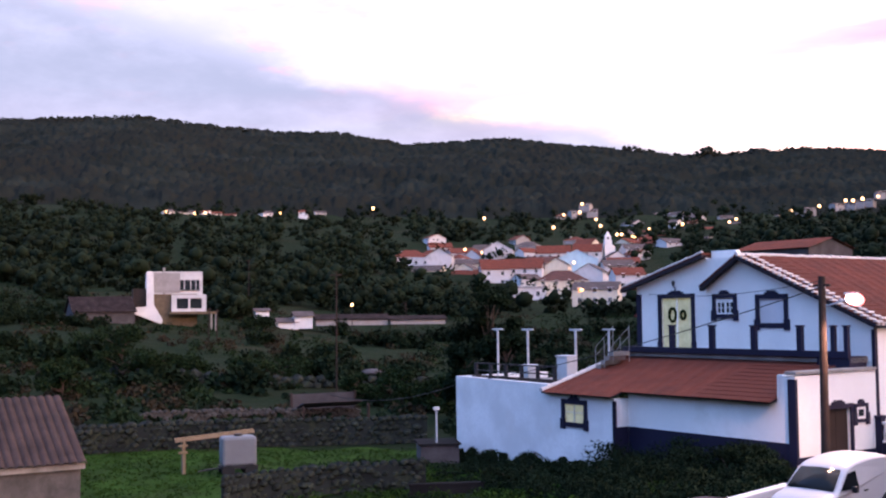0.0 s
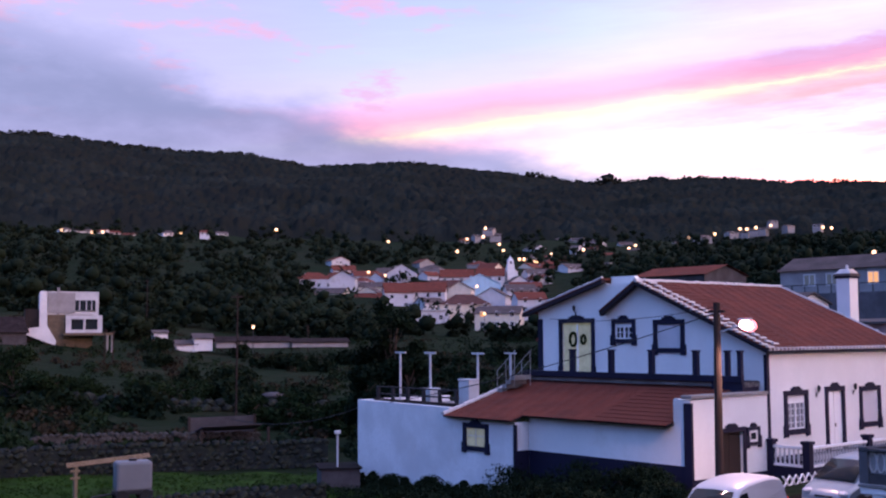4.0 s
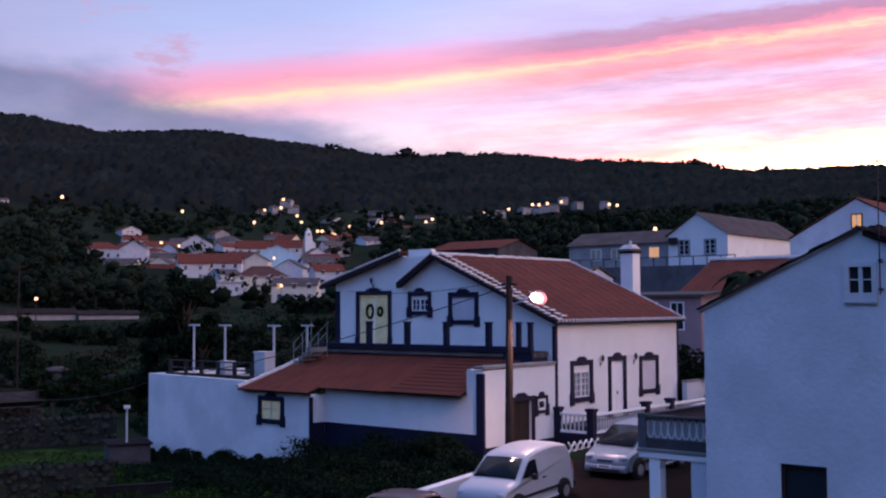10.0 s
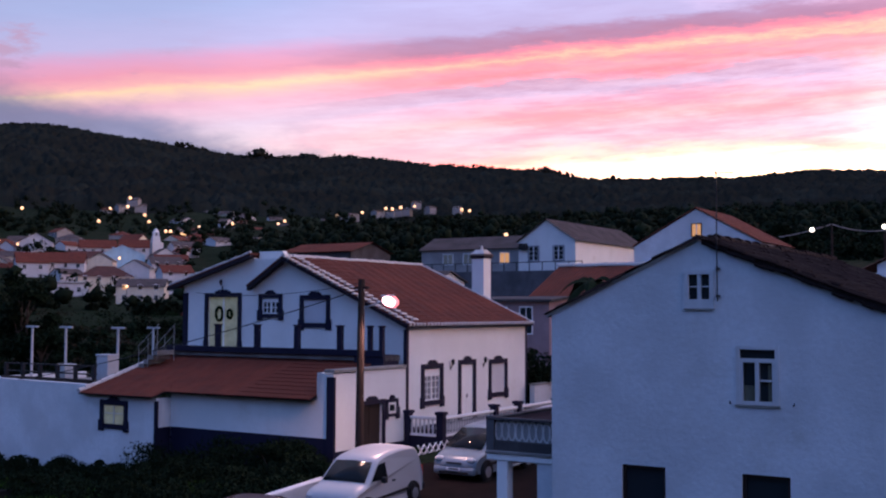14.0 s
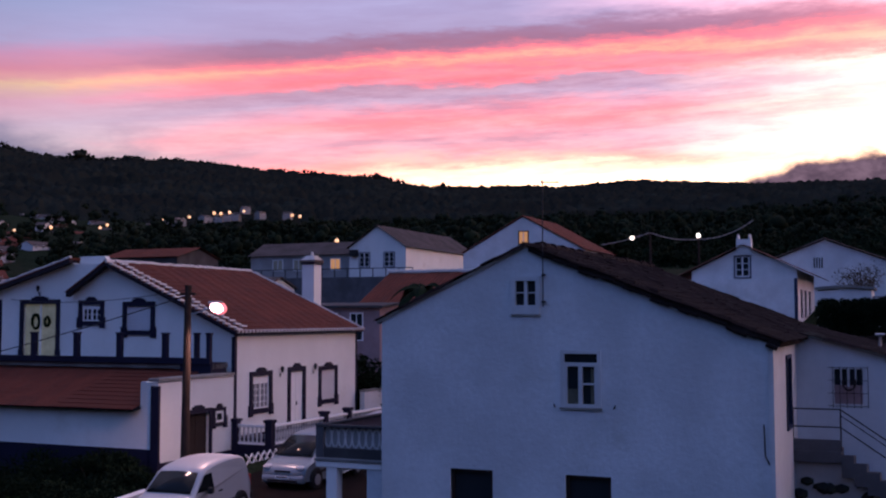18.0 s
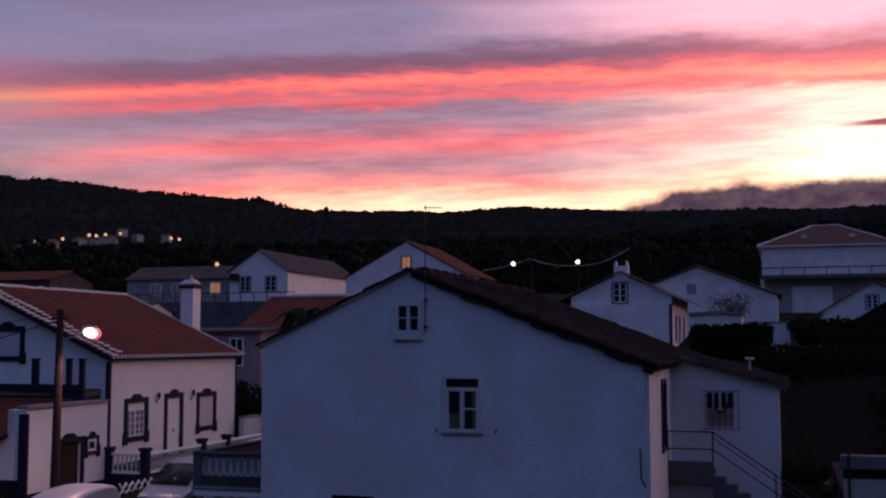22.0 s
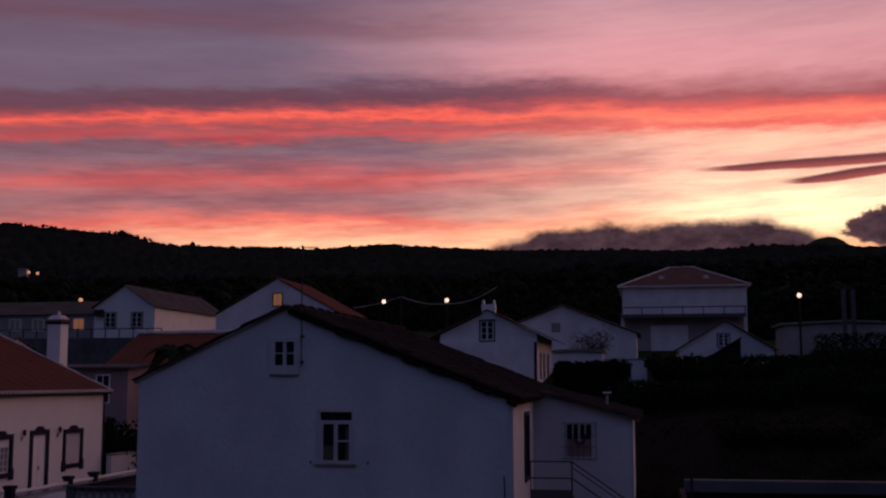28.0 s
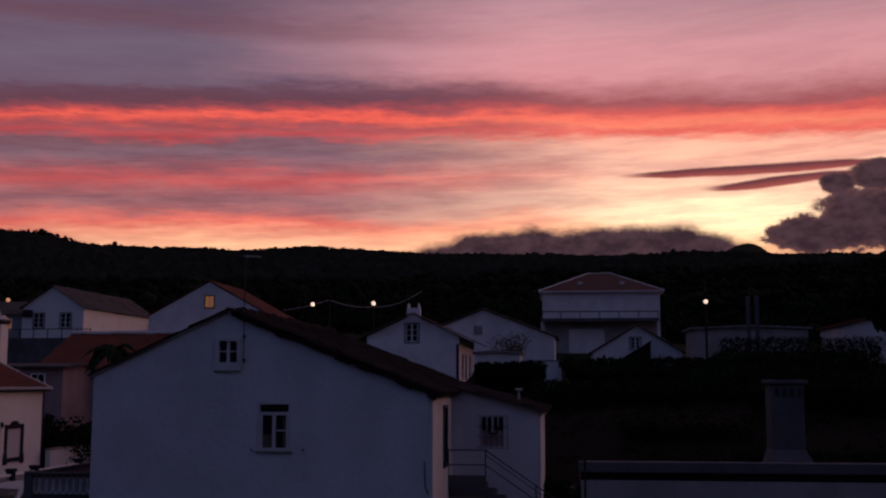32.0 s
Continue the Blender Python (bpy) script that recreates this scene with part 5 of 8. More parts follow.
def build_garden_stair():
    s = thing("garden_stair", street(29.75, 3.0, 0.4), "worn concrete stair with iron handrail on rough stone", "stair")
    top = 2.4
    part("landing", box(-0.1, 1.05, -1.15, 0.0, top - 0.3, top, bevel=0.02), DARK_RENDER, s)
    part("landing_wall", box(-0.1, 0.05, -1.15, 0.0, top, top + 0.28), DARK_RENDER, s)
    for k in range(11):
        part("step", box(0.0, 1.05, -1.15 - 0.3 * (k + 1), -1.15 - 0.3 * k, top - 0.2 * (k + 1) - 0.25, top - 0.2 * (k + 1), bevel=0.015), DARK_RENDER, s)
        part("stringer", box(-0.1, 0.0, -1.15 - 0.3 * (k + 1), -1.15 - 0.3 * k, top - 0.2 * (k + 1) - 0.45, top - 0.2 * (k + 1) + 0.12), DARK_RENDER, s)
    part("stone_core", prism([(-4.4, -0.4), (0, -0.4), (0, top - 0.31), (-1.15, top - 0.31)], 0.05, 1.0), GREY_RENDER, s).matrix_basis = Matrix(((0, 1, 0, 0), (1, 0, 0, 0), (0, 0, 1, 0), (0, 0, 0, 1)))
    for z in (1.05, 0.6):
        part("handrail", tube((-0.02, 0, top + z), (-0.02, -1.15, top + z), 0.02, n=6), IRON, s)
        part("handrail", tube((-0.02, -1.15, top + z), (-0.02, -4.0, top + z - 1.95), 0.02, n=6), IRON, s)
    part("handrail", tube((-0.02, -1.15, top + 0.9), (-0.02, -4.0, top + 0.9 - 1.95), 0.015, n=6), IRON, s)
    for y, z in ((0, top), (-1.15, top), (-2.7, top - 1.05), (-4.0, top - 1.95)):
        part("rail_post", tube((-0.02, y, z), (-0.02, y, z + 1.07), 0.022, n=6), IRON, s)
    # rubble stones set in pale joints on the side below the landing
    random.seed(4)
    for k in range(80):
        y = random.uniform(-3.2, -0.1)
        zmax = top - 0.5 if y > -1.2 else top - 0.6 - (-1.2 - y) * 0.66
        z = random.uniform(-0.2, max(0.0, zmax))
        bm = bmesh.new()
        bmesh.ops.create_icosphere(bm, subdivisions=1, radius=1.0)
        sx, sy, sz = 0.1, random.uniform(0.13, 0.24), random.uniform(0.1, 0.17)
        for v in bm.verts:
            v.co = Vector((v.co.x * sx, v.co.y * sy, v.co.z * sz)) * random.uniform(0.85, 1.1)
        part("stone", bm, LAVA, s).location = (0.03, y, z)


build_garden_stair()


def build_balcony():
    b = thing("street_balcony", street(25.9, 12.76, 0.4), "concrete street balcony with a pierced parapet on square columns", "balcony")
    z0, z1 = 2.05, 2.95
    part("slab", box(-0.05, 5.0, 0, 2.05, z0 - 0.22, z0, bevel=0.02), WHITEWASH, b)
    part("slab_edge", box(-0.09, 5.04, 0, 2.09, z0 - 0.06, z0 + 0.03, bevel=0.02), CONCRETE, b)
    part("parapet_base", box(0, 0.14, 0, 2.0, z0, z0 + 0.28), DARK_GREY, b, "dark stained parapet base")
    part("parapet_base", box(0.14, 5.0, 1.88, 2.02, z0, z0 + 0.28), DARK_GREY, b)
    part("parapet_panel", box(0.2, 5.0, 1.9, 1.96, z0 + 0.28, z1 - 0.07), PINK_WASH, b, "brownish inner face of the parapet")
    part("parapet_rail", box(-0.04, 0.18, 0, 2.06, z1 - 0.07, z1, bevel=0.01), DARK_GREY, b)
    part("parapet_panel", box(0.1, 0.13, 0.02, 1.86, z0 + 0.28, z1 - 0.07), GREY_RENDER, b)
    part("parapet_rail", box(0.18, 5.0, 1.84, 2.06, z1 - 0.07, z1, bevel=0.01), DARK_GREY, b)
    bm = bmesh.new()
    zc, a, c = (z0 + z1 + 0.21) / 2, 0.1, (z1 - z0 - 0.39) / 2
    for k in range(9):
        y = 0.11 + 0.205 * k
        ring = [(0.08, y + a * math.cos(q * math.pi / 5), zc + c * math.sin(q * math.pi / 5)) for q in range(11)]
        for p, q in zip(ring, ring[1:]):
            tube(p, q, 0.022, n=5, bm=bm)
    part("lattice", bm, MORTAR, b, "pale pierced concrete lattice")
    part("corner_pillar", box(-0.03, 0.2, 1.84, 2.07, z0, z1 + 0.03), DARK_RENDER, b)
    part("pier", box(0.0, 0.3, 0.0, 0.56, -0.3, z0 - 0.2, bevel=0.02), OLD_WHITEWASH, b)
    for x, y in ((0.15, 1.6), (4.7, 1.75)):
        part("column", box(x - 0.16, x + 0.16, y - 0.16, y + 0.16, -0.3, z0 - 0.2, bevel=0.02), WHITEWASH, b)
    part("floor_tiles", box(0.15, 5.0, 0, 1.85, z0, z0 + 0.03), ORANGE_TILE, b)
    part("side_wall", box(1.5, 5.0, 0.0, 0.12, -0.3, z0 - 0.2), WOOD_DARK, b)


build_balcony()


# ---- houses further up the street and across the valley ----
def small_window(parent, face, a0, a1, z0, z1, w, d, mat, frame=None, bars=True):
    """face: front y=0, back y=d, gable x=0, far x=w."""
    t = 0.07
    bm = wall(a0 - t, a1 + t, -0.05, 0.01, z0 - t, z1 + t, [(a0, a1, z0, z1)])
    pane = box(a0, a1, -0.02, 0.012, z0, z1)
    bar = box((a0 + a1) / 2 - 0.03, (a0 + a1) / 2 + 0.03, -0.035, 0.0, z0, z1) if bars else None
    sash = None
    if frame is BLUE_TRIM:
        m, q = (a0 + a1) / 2, 0.1
        rows = [z0 + q + (z1 - z0 - q) * k / 3 for k in range(4)]
        sash = wall(a0, a1, -0.03, 0.0, z0, z1, [(p, r, lo, hi - 0.05) for p, r in ((a0 + q, m - 0.05), (m + 0.05, a1 - q)) for lo, hi in zip(rows, rows[1:])])
    for b in (bm, pane, bar, sash):
        if b is None:
            continue
        for v in b.verts:
            x, y, z = v.co
            v.co = {"front": (x, y, z), "back": (x, d - y, z), "gable": (y, x, z), "far": (w - y, x, z)}[face]
        bmesh.ops.recalc_face_normals(b, faces=b.faces[:])
    f = part("window", bm, frame or WHITE_PAINT, parent)
    part("pane", pane, mat, f)
    if bar:
        part("glazing_bar", bar, WHITE_PAINT, f)
    if sash:
        part("sash", sash, AGED_PAINT, f)
    return f


def house(m, w, d, h, rise, wall_mat, roof_mat, label, over=0.3, hip=False, sink=5.0, windows=(), chimney=None, tiles=False, name="house", group="", caps=False, verge=None):
    """A house: ridge along x, gable walls at x=0 and x=w, eaves at y=0 and y=d."""
    verge = over if verge is None else verge
    ob = thing(name, m, label, "house", group)
    part("wall", box(0, w, 0, d, -sink, h), wall_mat, ob)
    s = rise / (d / 2)
    if not hip:
        part("gable", swapped(wall(0, d, 0, 0.3, h, lambda y: h + rise * (1 - abs(2 * y / d - 1)), breaks=(d / 2,))), wall_mat, ob)
        part("gable", swapped(wall(0, d, w - 0.3, w, h, lambda y: h + rise * (1 - abs(2 * y / d - 1)), breaks=(d / 2,))), wall_mat, ob)
        for y0 in (-over, d + over):
            if tiles:
                part("roof", tiled(-verge, w + verge, y0, h - over * s + 0.1, d / 2, h + rise + 0.1, 0.3, 0.5, 0.05), roof_mat, ob)
            else:
                part("roof", slab(-verge, w + verge, y0, h - over * s + 0.14, d / 2, h + rise + 0.14, 0.14), roof_mat, ob)
        if caps:
            caps_along(ob, (-over, d / 2, h + rise + 0.16), (w + over, d / 2, h + rise + 0.16), "ridge_tile", 1.6)
            for y0 in (-over, d + over):
                caps_along(ob, (-over + 0.1, y0, h - over * s + 0.16), (-over + 0.1, d / 2, h + rise + 0.16), "verge_tile", 1.6)
    else:
        k = min(d / 2, w / 2 - 0.3) if w >= d else min(w / 2, d / 2 - 0.3) * 0.85
        ends = [(k, d / 2, h + rise), (w - k, d / 2, h + rise)] if w >= d else [(w / 2, k, h + rise), (w / 2, d - k, h + rise)]
        faces = ((0, 1, 5, 4), (2, 3, 4, 5), (1, 2, 5), (3, 0, 4), (3, 2, 1, 0)) if w >= d else ((0, 1, 4), (1, 2, 5, 4), (2, 3, 5), (3, 0, 4, 5), (3, 2, 1, 0))
        bm = bmesh.new()
        lo = [(-over, -over, h), (w + over, -over, h), (w + over, d + over, h), (-over, d + over, h)]
        v = [bm.verts.new(p) for p in lo + ends]
        for f in faces:
            bm.faces.new([v[i] for i in f])
        part("roof", bm, roof_mat, ob)
        if caps:
            for c in lo:
                near = (c[0] < w / 2) if w >= d else (c[1] < d / 2)
                caps_along(ob, c, ends[0 if near else 1], "ridge_tile", 1.2, 0.02, SMALL_CAP)
            caps_along(ob, ends[0], ends[1], "ridge_tile", 1.2, 0.02, SMALL_CAP)
        part("eaves_board", box(-over, w + over, -over, d + over, h - 0.12, h - 0.004), wall_mat, ob)
    for face, a0, a1, z0, z1, mat, *frame_mat in windows:
        small_window(ob, face, a0, a1, z0, z1, w, d, mat, frame_mat[0] if frame_mat else None)
    if chimney:
        x, y, r, ht = chimney
        zr = h + rise * (1 - abs(2 * y / d - 1))
        c = part("chimney", box(x - r, x + r, y - r, y + r, zr - 0.6, zr + ht, bevel=0.02), wall_mat, ob)
        part("chimney_cap", box(x - r - 0.08, x + r + 0.08, y - r - 0.08, y + r + 0.08, zr + ht, zr + ht + 0.12), CONCRETE, c)
    return ob


def build_upper_houses():
    P = PANE
    # grey-roofed pair on the rise
    house(street(103, 48.5, 11.0), 19.5, 6.6, 2.5, 2.2, WHITEWASH, GREY_TILE, "white house with grey-brown roof and gable end", tiles=True, windows=[
        ("gable", 1.3, 2.5, 0.45, 1.95, P, BLUE_TRIM), ("gable", 4.2, 5.4, 0.45, 1.95, P, BLUE_TRIM)])
    house(street(109.5, 55.2, 11.0, 90), 12.5, 6.0, 1.9, 1.4, GREY_RENDER, GREY_TILE, "long low house with rubble walls and grey roof", tiles=True, windows=[
        ("back", 1.3, 2.4, 0.3, 1.4, LIT_WARM), ("back", 5.8, 7.0, 0.3, 1.4, CURTAIN), ("back", 8.4, 9.6, 0.3, 1.4, CURTAIN)])
    a = thing("cooling_unit", street(102.9, 54.0, 12.6), "dark box of a cooling unit on a gable wall", "appliance")
    part("casing", box(-0.3, 0.1, 0, 0.9, 0, 0.7, bevel=0.03), IRON, a)
    part("fan_grille", tube((-0.3, 0.45, 0.35), (-0.33, 0.45, 0.35), 0.28, 0.28, 14), BLACK_PLASTIC, a)
    r = thing("terrace_railing", street(101.5, 47, 10.2), "long iron railing along the terrace edge", "railing")
    part("rail", box(-0.03, 0.03, 0, 20, 1.0, 1.08), IRON, r)
    part("parapet", box(-0.1, 0.1, 0, 20, -3, 0.15), DARK_RENDER, r)
    for k in range(14):
        part("rail_post", box(-0.04, 0.04, 1.5 * k, 1.5 * k + 0.08, 0.1, 1.0), IRON, r)
    # orange roof behind the old house
    house(street(75.5, 23.5, 4.4, 90), 10.6, 10.4, 2.4, 2.4, GREY_RENDER, ORANGE_TILE, "low house with orange tile roof and white verge", tiles=True, caps=True)
    house(street(66, 30.5, 3.2, 90), 12, 5, 3.6, 0.2, PINK_WASH, DARK_GREY, "faded pink flat-roofed outbuilding behind the white house", windows=[("back", 1.2, 2.0, 1.6, 3.2, PANE), ("back", 3.0, 3.8, 1.6, 3.2, PANE), ("back", 6, 7, 1.6, 3.2, PANE)])
    # gable with one lit window
    house(street(71, 20.2, 7.0), 7.5, 8.8, 3.6, 2.4, GREYED_WASH, ORANGE_TILE, "white gabled house with orange roof and a lit attic window", over=0.12, tiles=True, windows=[("gable", 4.05, 4.65, 4.2, 5.0, LIT_WARM, WOOD_DARK)])
    # white house with a small chimney and a dark framed window
    h = house(street(69.4, 6.6, 5.6), 12.0, 6.3, 3.42, 1.49, GREYED_WASH, DULL_TILE, "white cottage with dark-framed gable window and small chimney", over=0.95, verge=0.3, tiles=True, chimney=None, windows=[
        ("gable", 2.75, 3.65, 3.02, 4.28, P, BLUE_TRIM), ("front", 2.0, 2.9, 0.6, 2.2, P, BLUE_TRIM), ("front", 4.6, 5.5, 0.6, 2.2, P, BLUE_TRIM), ("front", 7.6, 8.5, 0.6, 2.2, P, BLUE_TRIM)])
    part("corner_strip", box(-0.24, 0.0, -0.02, 0.16, -3.0, 2.9), BLUE_TRIM, h)
    part("lower_wall", box(-0.22, -0.002, 0.16, 6.9, -3.0, 2.9), GREYED_WASH, h)
    c = part("chimney", box(-0.1, 0.5, 2.65, 3.55, 4.4, 5.35), GREYED_WASH, h)
    for y in (2.68, 3.38):
        part("chimney_horn", prism([(0, 0), (0.14, 0), (0.1, 0.3), (0.04, 0.3)], -0.1, 0.5), GREYED_WASH, c).matrix_basis = Matrix(((0, 1, 0, 0), (1, 0, 0, y), (0, 0, 1, 5.35), (0, 0, 0, 1)))
    # wide gable behind it
    h = house(street(84.8, 0.4, 5.4), 11.0, 11.4, 4.2, 2.2, GREYED_WASH, GREY_TILE, "plain white house with a wide gable and small window", tiles=True, windows=[])
    for k in range(4):
        part("vent_slot", box(-0.02, 0.01, 5.86 + 0.18 * k, 5.95 + 0.18 * k, 4.35, 5.1), BLACK_PLASTIC, h)
    # yard wall and flat shed before it
    y = thing("yard_wall", street(62.4, -0.3, 5.0), "pale rendered wall closing the yard", "wall")
    part("wall_panel", box(0, 0.25, 0, 2.45, -0.6, 2.2), GREYED_WASH, y)
    part("coping", box(-0.04, 0.29, -0.04, 2.45, 2.2, 2.27), CONCRETE, y)
    house(street(62.5, 2.2, 4.9), 4.5, 2.7, 2.75, 0.1, GREYED_WASH, CONCRETE, "low white flat-roofed shed in a yard", over=0.15)
    # the big hipped house
    h = house(street(106, -9.8, 10.0), 11.0, 11.6, 5.0, 2.3, GREYED_WASH, DULL_TILE, "large white house with a hipped dark reddish roof and balcony", hip=True, over=0.4, caps=True, windows=[
        ("back", 1.5, 2.5, 3.2, 4.6, P), ("back", 4.5, 5.5, 3.2, 4.6, P)])
    part("balcony_slab", box(-1.3, 0.0, 0.2, 11.8, 2.0, 2.2), CONCRETE, h)
    part("balcony_edge", box(-1.34, -1.3, 0.2, 11.8, 1.9, 2.22), DARK_RENDER, h)
    part("balcony_rail", box(-1.3, -1.24, 0.2, 11.8, 2.82, 2.92), IRON, h)
    for k in range(7):
        part("rail_post", box(-1.29, -1.23, 0.25 + 1.9 * k, 0.33 + 1.9 * k, 2.2, 2.85), IRON, h)
    for y in (0.3, 11.6):
        part("balcony_post", box(-1.28, -1.16, y, y + 0.12, -2, 1.9), GREYED_WASH, h)
    # greyer sheet over the lower storey, painted shade of the open porch
    part("porch_shade", box(-0.04, 0.0, 0.3, 11.4, -3.0, 1.95), GREY_RENDER, h)
    part("garage_door", box(-0.09, -0.04, 5.5, 9.0, -1.2, 1.2), GREYED_WASH, h)
    for y in (3.6, 7.8):
        part("roof_vent", box(1.6, 1.9, y - 0.25, y + 0.25, 5.8, 6.1), MORTAR, h)
    # small gable with dark roof at its foot
    house(street(79.7, -9.2, 5.8), 8.0, 6.6, 2.4, 2.0, GREYED_WASH, GREY_TILE, "small white gabled house with a dark lean-to", tiles=True, windows=[("gable", 3.05, 3.85, 2.6, 3.5, P, BLUE_TRIM)])
    s = thing("lean_to_shed", street(77, -6.7, 0), "dark tiled lean-to shed against the gable", "shed")
    part("wall", swapped(prism([(0, 4.6), (4.3, 4.6), (4.3, 6.25), (0, 8.85)], 0, 2.6)), NEAR_BLACK, s)
    part("roof", slab(-0.15, 2.7, 4.5, 6.22, -0.1, 9.0, 0.1), OLD_TILE, s)
    house(street(92, -21.0, 9.3), 6.0, 9.6, 1.2, 0.2, GREY_RENDER, CONCRETE, "low pale house with a flat roof and pillars")
    p = thing("terrace_pillars", street(88, -16.4, 8.6), "two tall weathered terrace pillars", "pillar")
    part("pillar", box(-0.15, 0.15, 0.1, 0.4, -3, 4.4), DARK_RENDER, p)
    part("pillar", box(-0.15, 0.15, 0.8, 1.1, -3, 4.4), DARK_RENDER, p)
    house(street(84, -36, 8.0), 8.0, 14, 2.4, 1.6, GREYED_WASH, ORANGE_TILE, "white house with a low roof among dark trees")
    # house beyond the white house's ridge
    house(street(97, 67.5, 7.9, 90), 9.0, 7, 4.3, 1.0, DARK_GREY, ORANGE_TILE, "long house with an orange tile roof", tiles=True)
    house(street(100, 60, 6.2, 90), 10, 6, 3.0, 1.0, WHITEWASH, GREY_TILE, "pale house partly hidden by the orange roof")


build_upper_houses()


def build_neighbour_roof():
    h = thing("flat_roofed_house", street(22.5, -12.0, 0.4), "dim grey flat-roofed house with a parapet and tapering chimney", "house")
    # body and band coloured near black in place of the evening gloom
    part("wall", box(0, 6, 0, 11.0, -1.0, 2.9), NEAR_BLACK, h)
    part("dark_band", box(0, 0.12, 0, 11.0, 2.9, 3.38), NEAR_BLACK, h)
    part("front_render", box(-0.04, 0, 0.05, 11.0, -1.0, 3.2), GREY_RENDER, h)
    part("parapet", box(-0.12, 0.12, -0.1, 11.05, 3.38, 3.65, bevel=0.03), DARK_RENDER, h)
    part("drain_pipe", tube((-0.14, 10.9, -0.8), (-0.14, 10.9, 4.2), 0.025, n=8), POLE_WOOD, h)
    bm = bmesh.new()
    hexa(bm, [(0.6, 4.95, 2.8), (2.2, 4.95, 2.8), (2.2, 6.6, 2.8), (0.6, 6.6, 2.8), (1.0, 5.5, 3.9), (1.8, 5.5, 3.9), (1.8, 6.3, 3.9), (1.0, 6.3, 3.9)])
    c = part("chimney_foot", bm, DARK_RENDER, h)
    part("chimney_shaft", box(1.0, 1.8, 5.5, 6.3, 3.9, 5.5, bevel=0.02), DARK_RENDER, c)
    for k in range(4):
        part("chimney_vent", box(0.98, 1.82, 5.56 + 0.18 * k, 5.66 + 0.18 * k, 5.2, 5.38), IRON, c)
    part("chimney_cap", box(0.92, 1.88, 5.42, 6.38, 5.5, 5.6, bevel=0.02), DARK_RENDER, c)


build_neighbour_roof()


# ---- the village in the valley ----
def at_angle(heading, dist, up, turn=0.0):
    """A place by heading, distance and the angle over the horizon."""
    return polar(heading, dist, 6.2 + dist * math.tan(radians(up)), turn)


def village_house(heading, dist, up, w, d, h, rise, wall_mat, roof_mat, label, turn=0.0, hip=False, lit=0):
    n = max(2, int(w / 3.2))
    wins = []
    for k in range(n):
        a = w * (k + 0.5) / n
        for z in ((1.0,) if h < 4 else (0.9, 3.6)):
            wins.append(("front", a - 0.5, a + 0.5, z, z + 1.3, LIT_WARM if lit and k == 0 and z > 1.5 - (h < 4) else PANE))
    m = at_angle(heading, dist, up, turn) @ pose(-w / 2, 0, 0)
    return house(m, w, d, h, rise, wall_mat, roof_mat, label, hip=hip, sink=9 if dist < 600 else 2.0, windows=wins, group="houses of the village", chimney=(w * 0.3, d * 0.7, 0.4, 0.8) if w > 9 else None)


